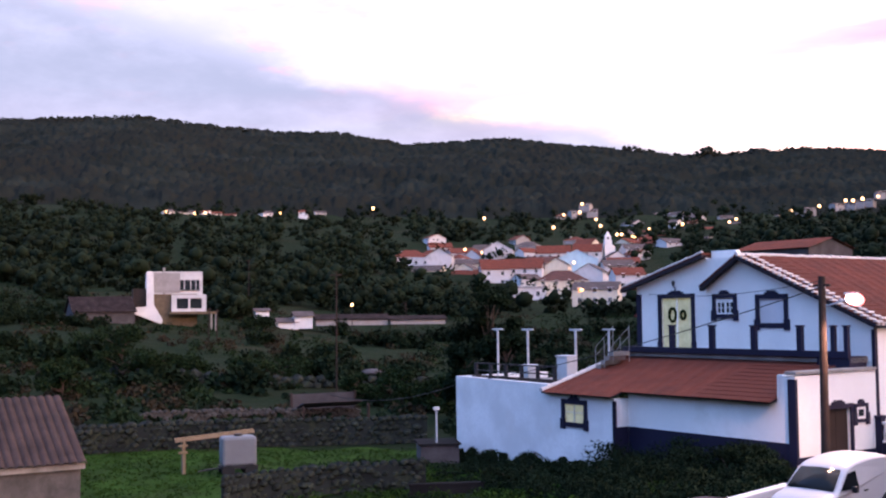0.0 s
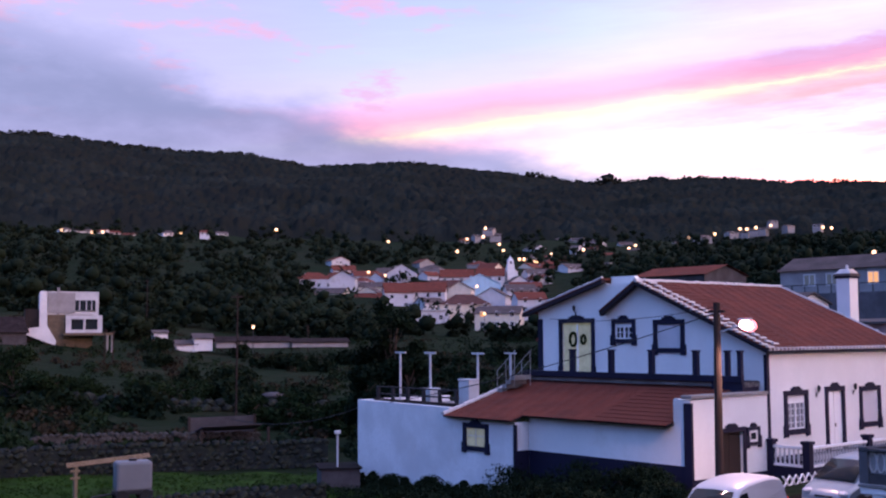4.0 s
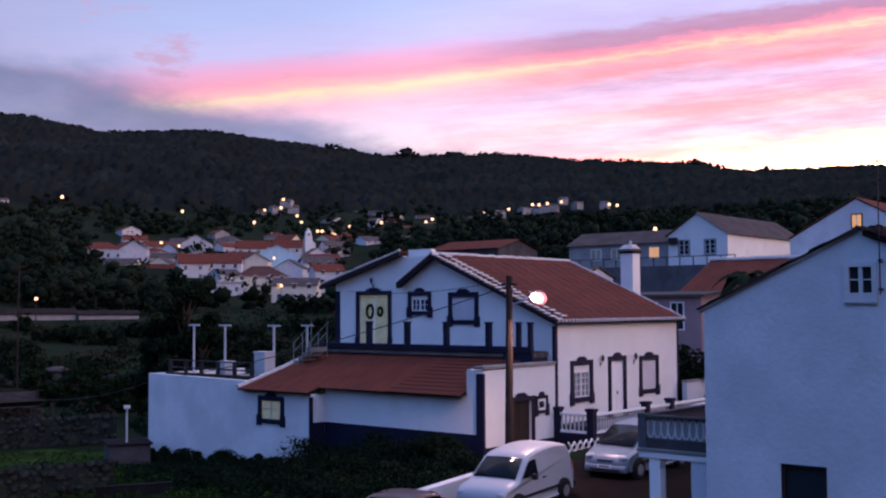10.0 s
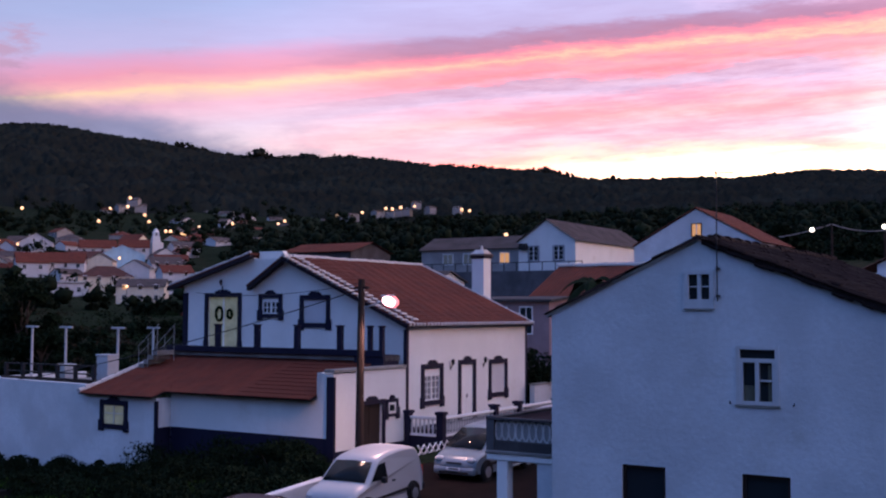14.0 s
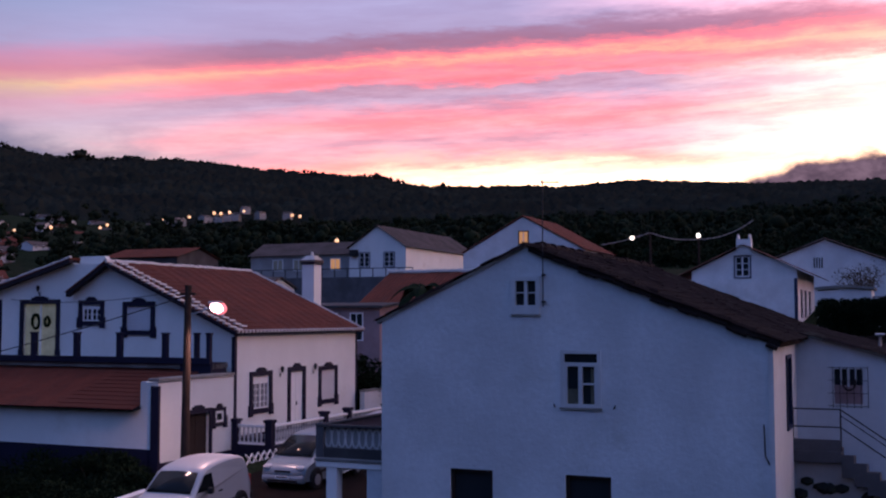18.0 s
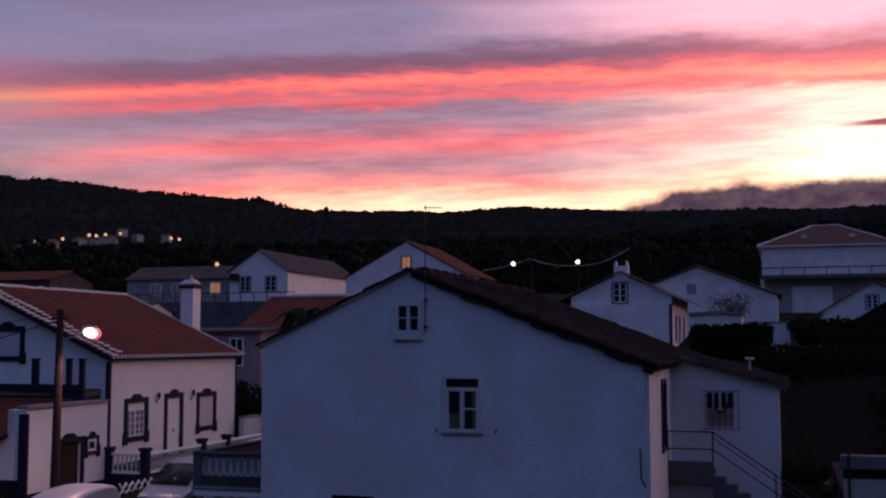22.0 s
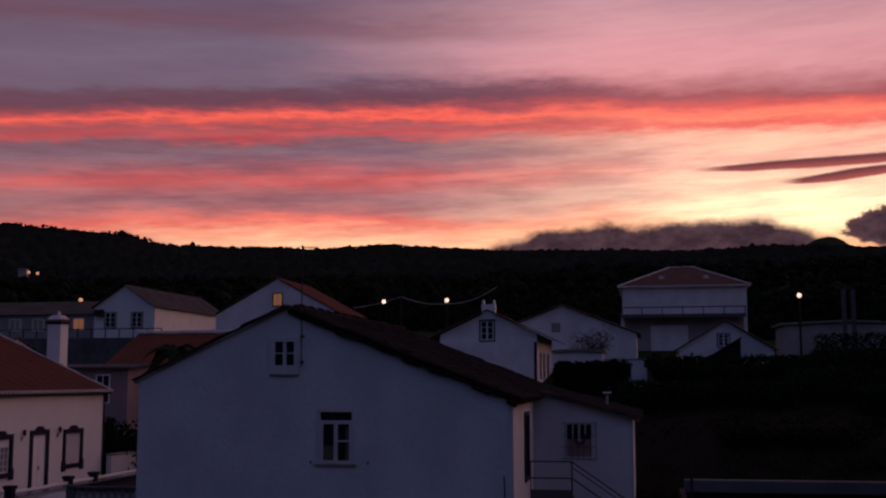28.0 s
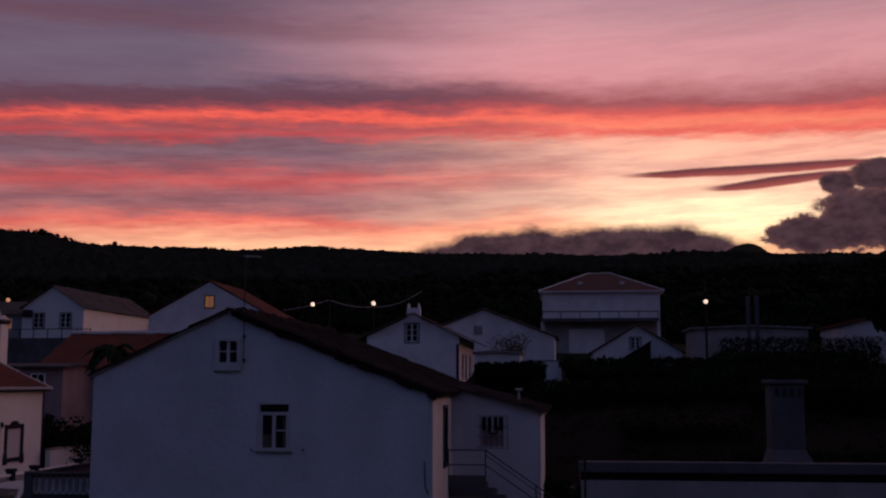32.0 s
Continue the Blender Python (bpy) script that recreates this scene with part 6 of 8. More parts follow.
def build_village():
    red = "white village house with a red tile roof"
    V = village_house
    V(-0.91, 408, 2.45, 13.5, 9, 3.7, 2.8, VILLAGE_WASH, ORANGE_TILE, "white village house with red hipped roof and porch", 6, True)
    V(1.25, 398, 2.34, 9, 9.2, 4.6, 2.6, VILLAGE_WASH, GREY_TILE, "white gabled village house with a dark roof", 84)
    V(2.15, 394, 2.2, 11, 7, 2.6, 1.8, CREAM, GREY_TILE, "low cream village house with a grey roof", -8)
    V(1.8, 428, 2.72, 10, 8, 3.2, 2.0, VILLAGE_WASH, ORANGE_TILE, red, 10)
    V(2.9, 436, 2.85, 10, 8, 3.4, 2.2, VILLAGE_WASH, GREY_TILE, "white village house with a slate-grey roof", -10)
    V(3.5, 418, 2.6, 9, 8, 3.4, 2.4, VILLAGE_WASH, ORANGE_TILE, red, 4)
    V(4.4, 420, 2.62, 10, 11.4, 4.6, 3.4, VILLAGE_WASH, GREY_TILE, "white gabled village house with a lilac front", 88)
    V(3.46, 352, 1.38, 9, 9, 5.6, 3.2, VILLAGE_WASH, ORANGE_TILE, red, 6)
    V(4.97, 355, 1.48, 11, 9, 5.2, 3.2, VILLAGE_WASH, ORANGE_TILE, red, -5)
    V(2.5, 372, 1.75, 8, 7, 3.4, 2.0, CREAM, GREY_TILE, "cream village house with a grey roof", 70)
    V(6.5, 425, 2.7, 13, 8, 2.8, 3.0, VILLAGE_WASH, ORANGE_TILE, "long white village house with red roof", 3)
    V(8.2, 427, 2.75, 11, 8, 2.8, 3.0, VILLAGE_WASH, ORANGE_TILE, "long white village house with red roof", -3)
    V(6.1, 385, 2.0, 12, 8, 3.8, 2.4, VILLAGE_WASH, DULL_TILE, "white village house with a dull red roof", 8)
    V(7.3, 372, 1.75, 8, 8, 4.4, 2.4, CREAM, GREY_TILE, "cream gabled village house", 80)
    V(8.72, 390, 2.1, 12, 14.6, 4.0, 3.3, PALE_BLUE, PALE_BLUE, "pale blue hall with a gabled front", 92)
    V(6.92, 318, 0.8, 15, 10, 4.6, 3.2, CREAM, DULL_TILE, "broad cream house with a brown hipped roof", 4, True)
    V(5.2, 314, 0.68, 9.5, 6, 3.4, 0.4, VILLAGE_WASH, CONCRETE, "white flat-roofed store below the village", 5)
    V(9.14, 348, 1.3, 9, 9, 4.6, 2.6, VILLAGE_WASH, GREY_TILE, "white gabled village house with a grey roof", 78)
    V(9.85, 365, 1.65, 10, 8, 4.4, 2.2, VILLAGE_WASH, GREY_TILE, "white village house with a slate-grey roof", 12)
    V(8.55, 292, 0.3, 12, 8, 4.4, 2.0, CREAM, GREY_TILE, "long cream house lit by a street lamp", -10, False, 1)
    V(10.4, 330, 1.1, 9, 8, 4.6, 2.2, VILLAGE_WASH, ORANGE_TILE, red, 16)
    V(10.8, 430, 2.6, 10, 8, 4.6, 2.0, VILLAGE_WASH, GREY_TILE, "white village house with a slate-grey roof", 20)
    random.seed(11)
    for k in range(24):
        a = 10.2 + 5.6 * random.random()
        V(a, 470 + 9 * k, 2.9 + 0.075 * k + random.uniform(-0.15, 0.15), random.uniform(7, 11), 8, random.choice((3.2, 4.6)), 2.0, random.choice((VILLAGE_WASH, VILLAGE_WASH, CREAM)), random.choice((GREY_TILE, ORANGE_TILE, GREY_TILE)), "small pale house on the upper village slope", random.uniform(-60, 60))
    for k in range(26):
        a = random.uniform(-0.5, 11.2)
        d = random.uniform(345, 500)
        V(a, d, 0.4 + (d - 290) * 0.0145 + random.uniform(-0.15, 0.15), random.uniform(6, 11), random.uniform(6, 9), random.choice((2.8, 3.4, 4.8)), random.uniform(1.6, 2.4), random.choice((VILLAGE_WASH, VILLAGE_WASH, CREAM, GREY_RENDER)),
          random.choice((ORANGE_TILE, GREY_TILE, ORANGE_TILE)), random.choice((red, "white village house between others on the slope", "modest village house with a tile roof")), random.uniform(-80, 80), random.random() < 0.25)
    for a, up, mat in ((6.9, 4.8, ORANGE_TILE), (7.7, 5.0, GREY_TILE), (8.5, 5.05, GREY_TILE), (8.1, 5.35, GREY_TILE)):
        V(a, 660, up, 6.5, 6, 2.0, 1.3, GREY_RENDER, mat, "hillside house above the church", random.uniform(-30, 30))
    for a, up in ((-13.2, 5.15), (-12.4, 5.1), (-11.6, 5.1), (-10.9, 5.05), (-10.3, 4.95), (-8.3, 5.1), (-6.5, 5.15), (-5.6, 5.1)):
        V(a, 650, up, random.uniform(5, 9), 6, 2.2, 1.4, GREYED_WASH, random.choice((GREY_TILE, ORANGE_TILE)), "far white house on the wooded hillside", random.uniform(-40, 40))
    for a, up in ((17.9, 4.5), (18.5, 4.65), (19.3, 4.8), (20.7, 4.95), (21.1, 5.0), (21.5, 5.05), (21.9, 5.1), (22.6, 5.45), (23.4, 5.2), (24.6, 5.2), (16.0, 4.2), (15.2, 4.1), (13.8, 4.15)):
        V(a, 640, up, random.uniform(4, 7), 6, 1.8, 1.0, GREY_RENDER, GREY_TILE, "far white house along the hill road", random.uniform(-40, 40))
    # church
    c = thing("church", at_angle(9.3, 430, 2.9, 10) @ Matrix.Scale(0.7, 4), "white village church with a bell tower", "church")
    part("nave", box(-4.5, 4.5, 4, 20, -9, 5), WHITEWASH, c)
    part("nave_roof", swapped(slab(4, 20, -4.8, 5.0, 0, 8, 0.3)), ORANGE_TILE, c)
    part("nave_roof", swapped(slab(4, 20, 4.8, 5.0, 0, 8, 0.3)), ORANGE_TILE, c)
    part("front_gable", prism([(-4.5, 5), (4.5, 5), (0, 8.5)], 3.7, 4.0), WHITEWASH, c)
    part("tower", box(-2.0, 2.0, 0, 4, -9, 8.5), WHITEWASH, c)
    part("belfry", box(-1.6, 1.6, 0.4, 3.6, 8.5, 11, bevel=0.1), WHITEWASH, c)
    part("bell_opening", box(-0.5, 0.5, 0.35, 0.45, 9, 10.4), IRON, c)
    part("spire", tube((0, 2, 11), (0, 2, 13.4), 1.7, 0.1, 8), WHITEWASH, c)
    # farm sheds nearer by
    for a, w, up, hh, rise in ((-8.6, 2.4, -0.15, 1.4, 0.4), (-7.3, 3.6, -0.6, 0.9, 0.7), (-6.5, 3.2, -0.5, 1.6, 0.8), (-4.0, 13.0, -0.36, 0.5, 0.8), (-0.6, 10.0, -0.34, 0.25, 0.6)):
        house(at_angle(a, 200, up, 6) @ pose(-w / 2, 0, 0), w, 5, hh, rise, GREYED_WASH if w < 5 else GREY_RENDER, GREY_TILE if w < 5 else OLD_TILE, "low whitewashed farm building in the valley", sink=0.6, group="farm sheds")


build_village()


def build_modern_house():
    h = thing("modern_house", at_angle(-12.9, 180, 0.3, 4) @ pose(-4.4, 0, 0), "modern white cubic house with timber panels and a deck", "house")
    part("lower_body", box(0.6, 7.6, 0, 7, -7, 2.7), OAK_CLADDING, h)
    part("upper_body", box(0, 8.4, 0.6, 8, 2.7, 6.2), GREYED_WASH, h)
    part("white_frame", wall(-0.1, 8.5, 0.2, 0.6, 2.6, 6.3, [(0.9, 8.1, 3.0, 5.8)]), AGED_PAINT, h)
    part("grey_panel", box(1.0, 5.0, 0.1, 0.58, 2.9, 6.1), GREY_RENDER, h)
    part("white_fin", prism([(-0.2, 6.3), (-0.2, 0.8), (-3.2, 0.5), (-3.2, 0.05), (2.15, -2.05), (2.3, -1.35), (0.95, 1.0), (0.78, 6.3)], -0.4, -0.1), GREYED_WASH, h)
    w = part("window_bay", wall(3.6, 9.0, -0.8, -0.4, -0.1, 2.6, [(4.4, 6.2, 0.4, 2.0), (6.5, 8.3, 0.4, 2.0)]), AGED_PAINT, h)
    part("pane", box(4.4, 8.3, -0.5, -0.45, 0.4, 2.0), PANE, w)
    part("white_panel", box(5.0, 8.1, 0.14, 0.3, 4.95, 5.95), AGED_PAINT, h)
    part("pane", box(5.0, 8.0, 0.24, 0.3, 3.3, 4.95), PANE, h)
    for x in (5.6, 6.6, 7.4):
        part("window_post", box(x, x + 0.12, 0.2, 0.26, 3.3, 4.95), AGED_PAINT, h)
    part("deck", box(3.2, 10.4, -2.5, 0.0, -0.5, -0.1), OAK_CLADDING, h)
    part("upper_mast", box(2.3, 2.7, 0.0, 0.3, 2.7, 6.9), GREY_RENDER, h)
    for x in (9.7, 10.4):
        part("deck_post", box(x - 0.2, x + 0.1, -2.4, -2.1, -8, -0.4), CONCRETE, h)
    part("side_wing", box(-2.2, 0.0, 1, 7, -7, 3.6), WOOD_DARK, h)
    house(at_angle(-16.2, 175, -0.2, 10) @ pose(-5, 0, 0), 9, 8, 1.6, 2.2, DARK_GREY, OLD_TILE, "old dark barn with a low tiled roof", sink=8)
    house(at_angle(-18.6, 170, -0.6, 0) @ pose(-3, 0, 0), 6.0, 5, 1.2, 0.2, GREY_RENDER, CONCRETE, "small pale shed on the slope", sink=6)


build_modern_house()


# ---- lamps of the village and the street ----
def far_lamp(heading, up, dist, r=0.5, mat=None, group="village street lamps"):
    z = 6.2 + dist * math.tan(radians(up))
    p = thing("street_lamp", polar(heading, dist, z), "lit street lamp on a slim pole, glowing orange", "street lamp", group)
    bm = bmesh.new()
    bmesh.ops.create_icosphere(bm, subdivisions=2, radius=r)
    part("lamp_globe", bm, mat or FAR_GLOW, p)
    part("pole", tube((0, 0.6, -9), (0, 0.6, 0.3), 0.09, 0.06, 6), IRON, p)
    part("arm", tube((0, 0.6, 0.25), (0, 0, 0.1), 0.04, n=5), STEEL, p)


VILLAGE_LAMPS = ((-13.44, 5.32, 640), (-11.98, 5.25, 640), (-11.48, 5.28, 640), (-7.71, 5.3, 635), (-6.23, 5.3, 640), (-2.89, 5.52, 635), (1.88, 3.33, 430), (2.77, 3.17, 420), (3.21, 3.19, 425),
                 (7.52, 2.57, 384), (7.9, 1.16, 283), (-4.02, 0.52, 196), (7.02, 5.03, 640), (8.7, 4.76, 620), (8.92, 4.43, 560), (9.98, 3.97, 500), (10.69, 3.81, 500), (12.21, 4.35, 560), (2.91, 4.93, 600), (7.87, 5.16, 640), (7.99, 5.59, 660), (9.75, 3.97, 500), (10.55, 3.86, 500), (11.4, 4.2, 560), (6.5, 4.4, 560))
VILLAGE_LAMPS_B = ((13.06, 4.41, 560), (15.38, 4.43, 600), (15.71, 4.59, 610), (18.21, 4.44, 600), (18.36, 4.91, 620), (19.7, 5.08, 630), (20.93, 5.3, 640), (21.27, 5.28, 640), (21.71, 5.35, 640),
                   (22.43, 5.42, 640), (24.9, 5.25, 640), (25.3, 5.2, 640), (27.2, 3.95, 125))
for a, up, dist in VILLAGE_LAMPS + VILLAGE_LAMPS_B:
    far_lamp(a, up, dist, 0.0013 * dist + random.uniform(0, 0.1))


def build_street_wires():
    spots = {"a": (77.79, 18.68, 11.85), "b": (78.74, 14.13, 11.95), "c": (79.24, -10.99, 11.95)}
    for k, (u, v, z) in spots.items():
        p = thing("street_lamp", street(u, v, z), "white street lamp lit on a tall pole", "street lamp", "street lamps up the road")
        bm = bmesh.new()
        bmesh.ops.create_icosphere(bm, subdivisions=2, radius=0.16)
        part("lamp_globe", bm, WHITE_GLOW, p)
        lean = -1.3 if k == "a" else 0.0
        part("pole", tube((0.1, lean, -6), (0.1, lean, 0.35), 0.1, 0.07), POLE_WOOD, p)
        part("arm", tube((0.1, lean, 0.25), (0, 0, 0.12), 0.03, n=5), POLE_WOOD, p)
    w = thing("overhead_wires", street(0, 0, 0), "sagging overhead cables between street poles", "cable")
    def hang(p0, p1, sag, r=0.02, mat=None):
        pts = [Vector(p0).lerp(Vector(p1), k / 16) - Vector((0, 0, sag * 4 * (k / 16) * (1 - k / 16))) for k in range(17)]
        bm = bmesh.new()
        rings = []
        q = (pts[-1] - pts[0]).to_track_quat("Z", "Y")
        for p in pts:
            rings.append([bm.verts.new(p + q @ Vector((r * math.cos(1.2566 * i), r * math.sin(1.2566 * i), 0))) for i in range(5)])
        for a, b in zip(rings, rings[1:]):
            for i in range(5):
                bm.faces.new((a[i], a[(i + 1) % 5], b[(i + 1) % 5], b[i]))
        part("cable", bm, mat or CABLE, w)
    # these three spans have the lamp light in their pale colour
    hang((77.6, 20.9, 11.4), (77.9, 17.4, 12.2), 0.1, 0.032, LIT_CABLE)
    hang((77.9, 17.4, 12.2), (78.74, 14.1, 11.7), 0.22, 0.032, LIT_CABLE)
    hang((78.74, 14.1, 11.7), (78.9, 10.4, 12.9), 0.35, 0.032, LIT_CABLE)
    hang((29.85, 22.0, 6.9), (32.2, 45.2, 2.7), 0.35, 0.02)
    hang((29.85, 22.0, 7.1), (37.2, 36.8, 7.0), 0.25, 0.012)
    hang((32.2, 45.2, 2.7), (34.0, 62.0, 1.2), 0.6, 0.02)


build_street_wires()


# ---- leaves, bushes and trees ----
def leaf_mesh(name, mat, centres, radii, count, size, seed=1, flat=0.75):
    """Many small leaves, as folded quads, round the given clump centres."""
    rng = np.random.default_rng(seed)
    centres, radii = np.asarray(centres, float), np.asarray(radii, float)
    k = rng.integers(0, len(centres), count)
    p = rng.normal(size=(count, 3))
    p /= np.linalg.norm(p, axis=1)[:, None]
    p *= (rng.random(count) ** 0.4)[:, None] * radii[k][:, None]
    p[:, 2] *= flat
    p += centres[k]
    a = rng.normal(size=(count, 3))
    a /= np.linalg.norm(a, axis=1)[:, None]
    b = np.cross(a, rng.normal(size=(count, 3)))
    b /= np.linalg.norm(b, axis=1)[:, None]
    s = (size * rng.uniform(0.6, 1.4, count))[:, None]
    quads = np.stack([p - a * s, p - b * s * 0.6, p + a * s, p + b * s * 0.6], 1).reshape(-1, 3)
    me = bpy.data.meshes.new(name)
    me.vertices.add(count * 4)
    me.vertices.foreach_set("co", quads.ravel())
    me.loops.add(count * 4)
    me.loops.foreach_set("vertex_index", np.arange(count * 4))
    me.polygons.add(count)
    me.polygons.foreach_set("loop_start", np.arange(count) * 4)
    me.polygons.foreach_set("loop_total", np.full(count, 4))
    me.update(calc_edges=True)
    me.materials.append(mat)
    return me


def bush(m, w, d, h, mat, label, count=900, size=0.09, seed=1, name="bush", category="bush", group=""):
    """A shrub: short stems and a ragged crown of leaf clumps."""
    rng = random.Random(seed)
    ob = thing(name, m, label, category, group)
    n = max(9, int(w * d * 5))
    cs = [(rng.uniform(-w / 2, w / 2), rng.uniform(-d / 2, d / 2), h * rng.uniform(0.1, 0.78)) for _ in range(n)]
    rs = [rng.uniform(0.25, 0.62) * min(w, d, h) for _ in range(n)]
    crown = new("crown", leaf_mesh("crown", mat, cs, rs, count, size, seed))
    crown.parent = ob
    for c in cs[: min(n, 5)]:
        part("stem", tube((c[0] * 0.4, c[1] * 0.4, -0.2), (c[0], c[1], c[2]), 0.05, 0.015, 5), BARK, ob)
    return ob


def hedge(m, w, d, h, label, seed=1):
    """A clipped hedge: leaves filling a rounded block down to the ground."""
    rng = random.Random(seed)
    ob = thing("hedge", m, label, "hedge", "garden hedges")
    cs = []
    nx, ny, nz = max(2, int(w / 0.45)), max(2, int(d / 0.45)), max(2, int(h / 0.4))
    for i in range(nx):
        for j in range(ny):
            for k in range(nz):
                cs.append((w * ((i + 0.5) / nx - 0.5) + rng.uniform(-0.08, 0.08), d * ((j + 0.5) / ny - 0.5) + rng.uniform(-0.08, 0.08), h * (k + 0.4) / nz + rng.uniform(-0.06, 0.06)))
    crown = new("crown", leaf_mesh("crown", LEAF_DARK, cs, [rng.uniform(0.28, 0.42) for _ in cs], min(14000, 220 * len(cs)), 0.08, seed, 0.9))
    crown.parent = ob
    for j in range(0, ny, 2):
        part("stem", tube((0, d * ((j + 0.5) / ny - 0.5), -0.3), (0, d * ((j + 0.5) / ny - 0.5), h * 0.7), 0.05, 0.02, 5), BARK, ob)
    return ob


def tree(m, h, spread, mat, label, seed=1, count=2600, size=0.22, trunk=0.25, name="tree", low=0.25):
    """A tapered trunk, limbs, and a crown of clumps with gaps."""
    rng = random.Random(seed)
    ob = thing(name, m, label, "tree")
    bm = tube((0, 0, -1), (0.05 * h * rng.uniform(-1, 1), 0.05 * h * rng.uniform(-1, 1), h * 0.8), trunk, trunk * 0.25, 8)
    part("trunk", bm, BARK, ob)
    cs, rs = [], []
    bm = bmesh.new()
    for k in range(26):
        a, z = rng.uniform(0, 6.28), rng.uniform(low, 0.98)
        r = spread * (1 - 0.65 * abs(z - 0.5)) * rng.uniform(0.25, 1.0)
        c = (r * math.cos(a), r * math.sin(a), z * h)
        tube((0, 0, max(0.1, z - 0.22) * h), c, 0.06, 0.02, 5, bm)
        cs.append(c)
        rs.append(spread * rng.uniform(0.22, 0.42))
    part("branching", bm, BARK, ob)
    crown = new("crown", leaf_mesh("crown", mat, cs, rs, count, size, seed))
    crown.parent = ob
    return ob


def clump_mesh(name, mat, centres, radii, seed=1, fill=0.8, shape=(1.0, 1.0, 0.85)):
    """Lumpy crowns: one uneven, smooth-shaded body in each clump centre."""
    rng = np.random.default_rng(seed)
    bm = bmesh.new()
    bmesh.ops.create_icosphere(bm, subdivisions=1, radius=1.0)
    bm.verts.ensure_lookup_table()
    base = np.array([v.co[:] for v in bm.verts])
    tris = np.array([[v.index for v in f.verts] for f in bm.faces])
    bm.free()
    centres, radii = np.asarray(centres, float), np.asarray(radii, float)
    n, k = len(centres), len(base)
    size = radii[:, None, None] * fill * rng.uniform(0.72, 1.2, (n, k, 1))
    pts = centres[:, None, :] + base[None] * size * np.array(shape)
    idx = (tris[None] + (np.arange(n) * k)[:, None, None]).reshape(-1)
    me = bpy.data.meshes.new(name)
    me.vertices.add(n * k)
    me.vertices.foreach_set("co", pts.ravel())
    me.loops.add(len(idx))
    me.loops.foreach_set("vertex_index", idx)
    me.polygons.add(len(idx) // 3)
    me.polygons.foreach_set("loop_start", np.arange(len(idx) // 3) * 3)
    me.polygons.foreach_set("loop_total", np.full(len(idx) // 3, 3))
    me.polygons.foreach_set("use_smooth", np.ones(len(idx) // 3, dtype=bool))
    me.update(calc_edges=True)
    me.materials.append(mat)
    return me


def cells(x, y, size, seed):
    """Distance to the nearest of scattered points, one in each square of that size, and that point's own random number."""
    gx, gy = np.floor(x / size), np.floor(y / size)
    best, own = np.full(x.shape, 9.0), np.zeros(x.shape)
    for i in (-1, 0, 1):
        for j in (-1, 0, 1):
            cx, cy = gx + i, gy + j
            a = np.sin(cx * 127.1 + cy * 311.7 + seed) * 43758.5453
            b = np.sin(cx * 269.5 + cy * 183.3 + seed) * 43758.5453
            a, b = a - np.floor(a), b - np.floor(b)
            d = np.hypot(cx + 0.02 + 0.96 * a - x / size, cy + 0.02 + 0.96 * b - y / size)
            own = np.where(d < best, np.modf(a * 17.3 + b * 5.1)[0], own)
            best = np.minimum(best, d)
    return best, own


def build_canopy():
    """The closed canopy of the hill woods: one sheet, every crown a dome of its own height."""
    cols, rows = 1560, 118
    heads = np.radians(np.linspace(-27, 82, cols))
    dist = 670 * (1495 / 670) ** np.linspace(0, 1, rows)
    x, y = np.outer(dist, np.sin(heads)), np.outer(dist, np.cos(heads))
    coarse = [[land_z(d * math.sin(a), d * math.cos(a)) for a in heads[::6]] for d in dist]
    z = np.array([np.interp(heads, heads[::6], row) for row in coarse])
    f1, h1 = cells(x, y, 9.0, 1.0)
    f2, h2 = cells(x + 3.0, y, 4.0, 5.0)
    patch = np.sin(x / 61.0 + 1.3 * np.sin(y / 47.0)) * np.sin(y / 55.0 + 1.7 * np.sin(x / 83.0))
    clear = np.clip((patch - 0.55) * 5, 0, 1) * np.clip((np.degrees(heads) - 8) / 6, 0, 1) * np.clip((36 - np.degrees(heads)) / 6, 0, 1)
    rise = np.clip((dist - 670) / 25, 0, 1)[:, None]
    dome = (2.0 + 5.0 * h1) * np.clip(1 - (f1 * 1.25) ** 2, 0, 1) + (0.6 + 1.6 * h2) * np.clip(1 - (f2 * 1.3) ** 2, 0, 1)
    z += (3.5 + dome + 1.6 * patch) * rise * (1 - 0.85 * clear) - 0.8
    me = bpy.data.meshes.new("woods")
    verts = np.stack([x, y, z], -1).reshape(-1, 3)
    r, c = np.meshgrid(np.arange(rows - 1), np.arange(cols - 1), indexing="ij")
    a = (r * cols + c).ravel()
    quads = np.stack([a, a + cols, a + cols + 1, a + 1], 1)
    me.vertices.add(len(verts))
    me.vertices.foreach_set("co", verts.ravel())
    me.loops.add(quads.size)
    me.loops.foreach_set("vertex_index", quads.ravel())
    me.polygons.add(len(quads))
    me.polygons.foreach_set("loop_start", np.arange(len(quads)) * 4)
    me.polygons.foreach_set("loop_total", np.full(len(quads), 4))
    me.polygons.foreach_set("use_smooth", np.ones(len(quads), dtype=bool))
    me.update(calc_edges=True)
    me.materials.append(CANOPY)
    tagged(new("woods", me), "closed dark canopy of the woods on the far hillsides", "woods", kind="stuff")


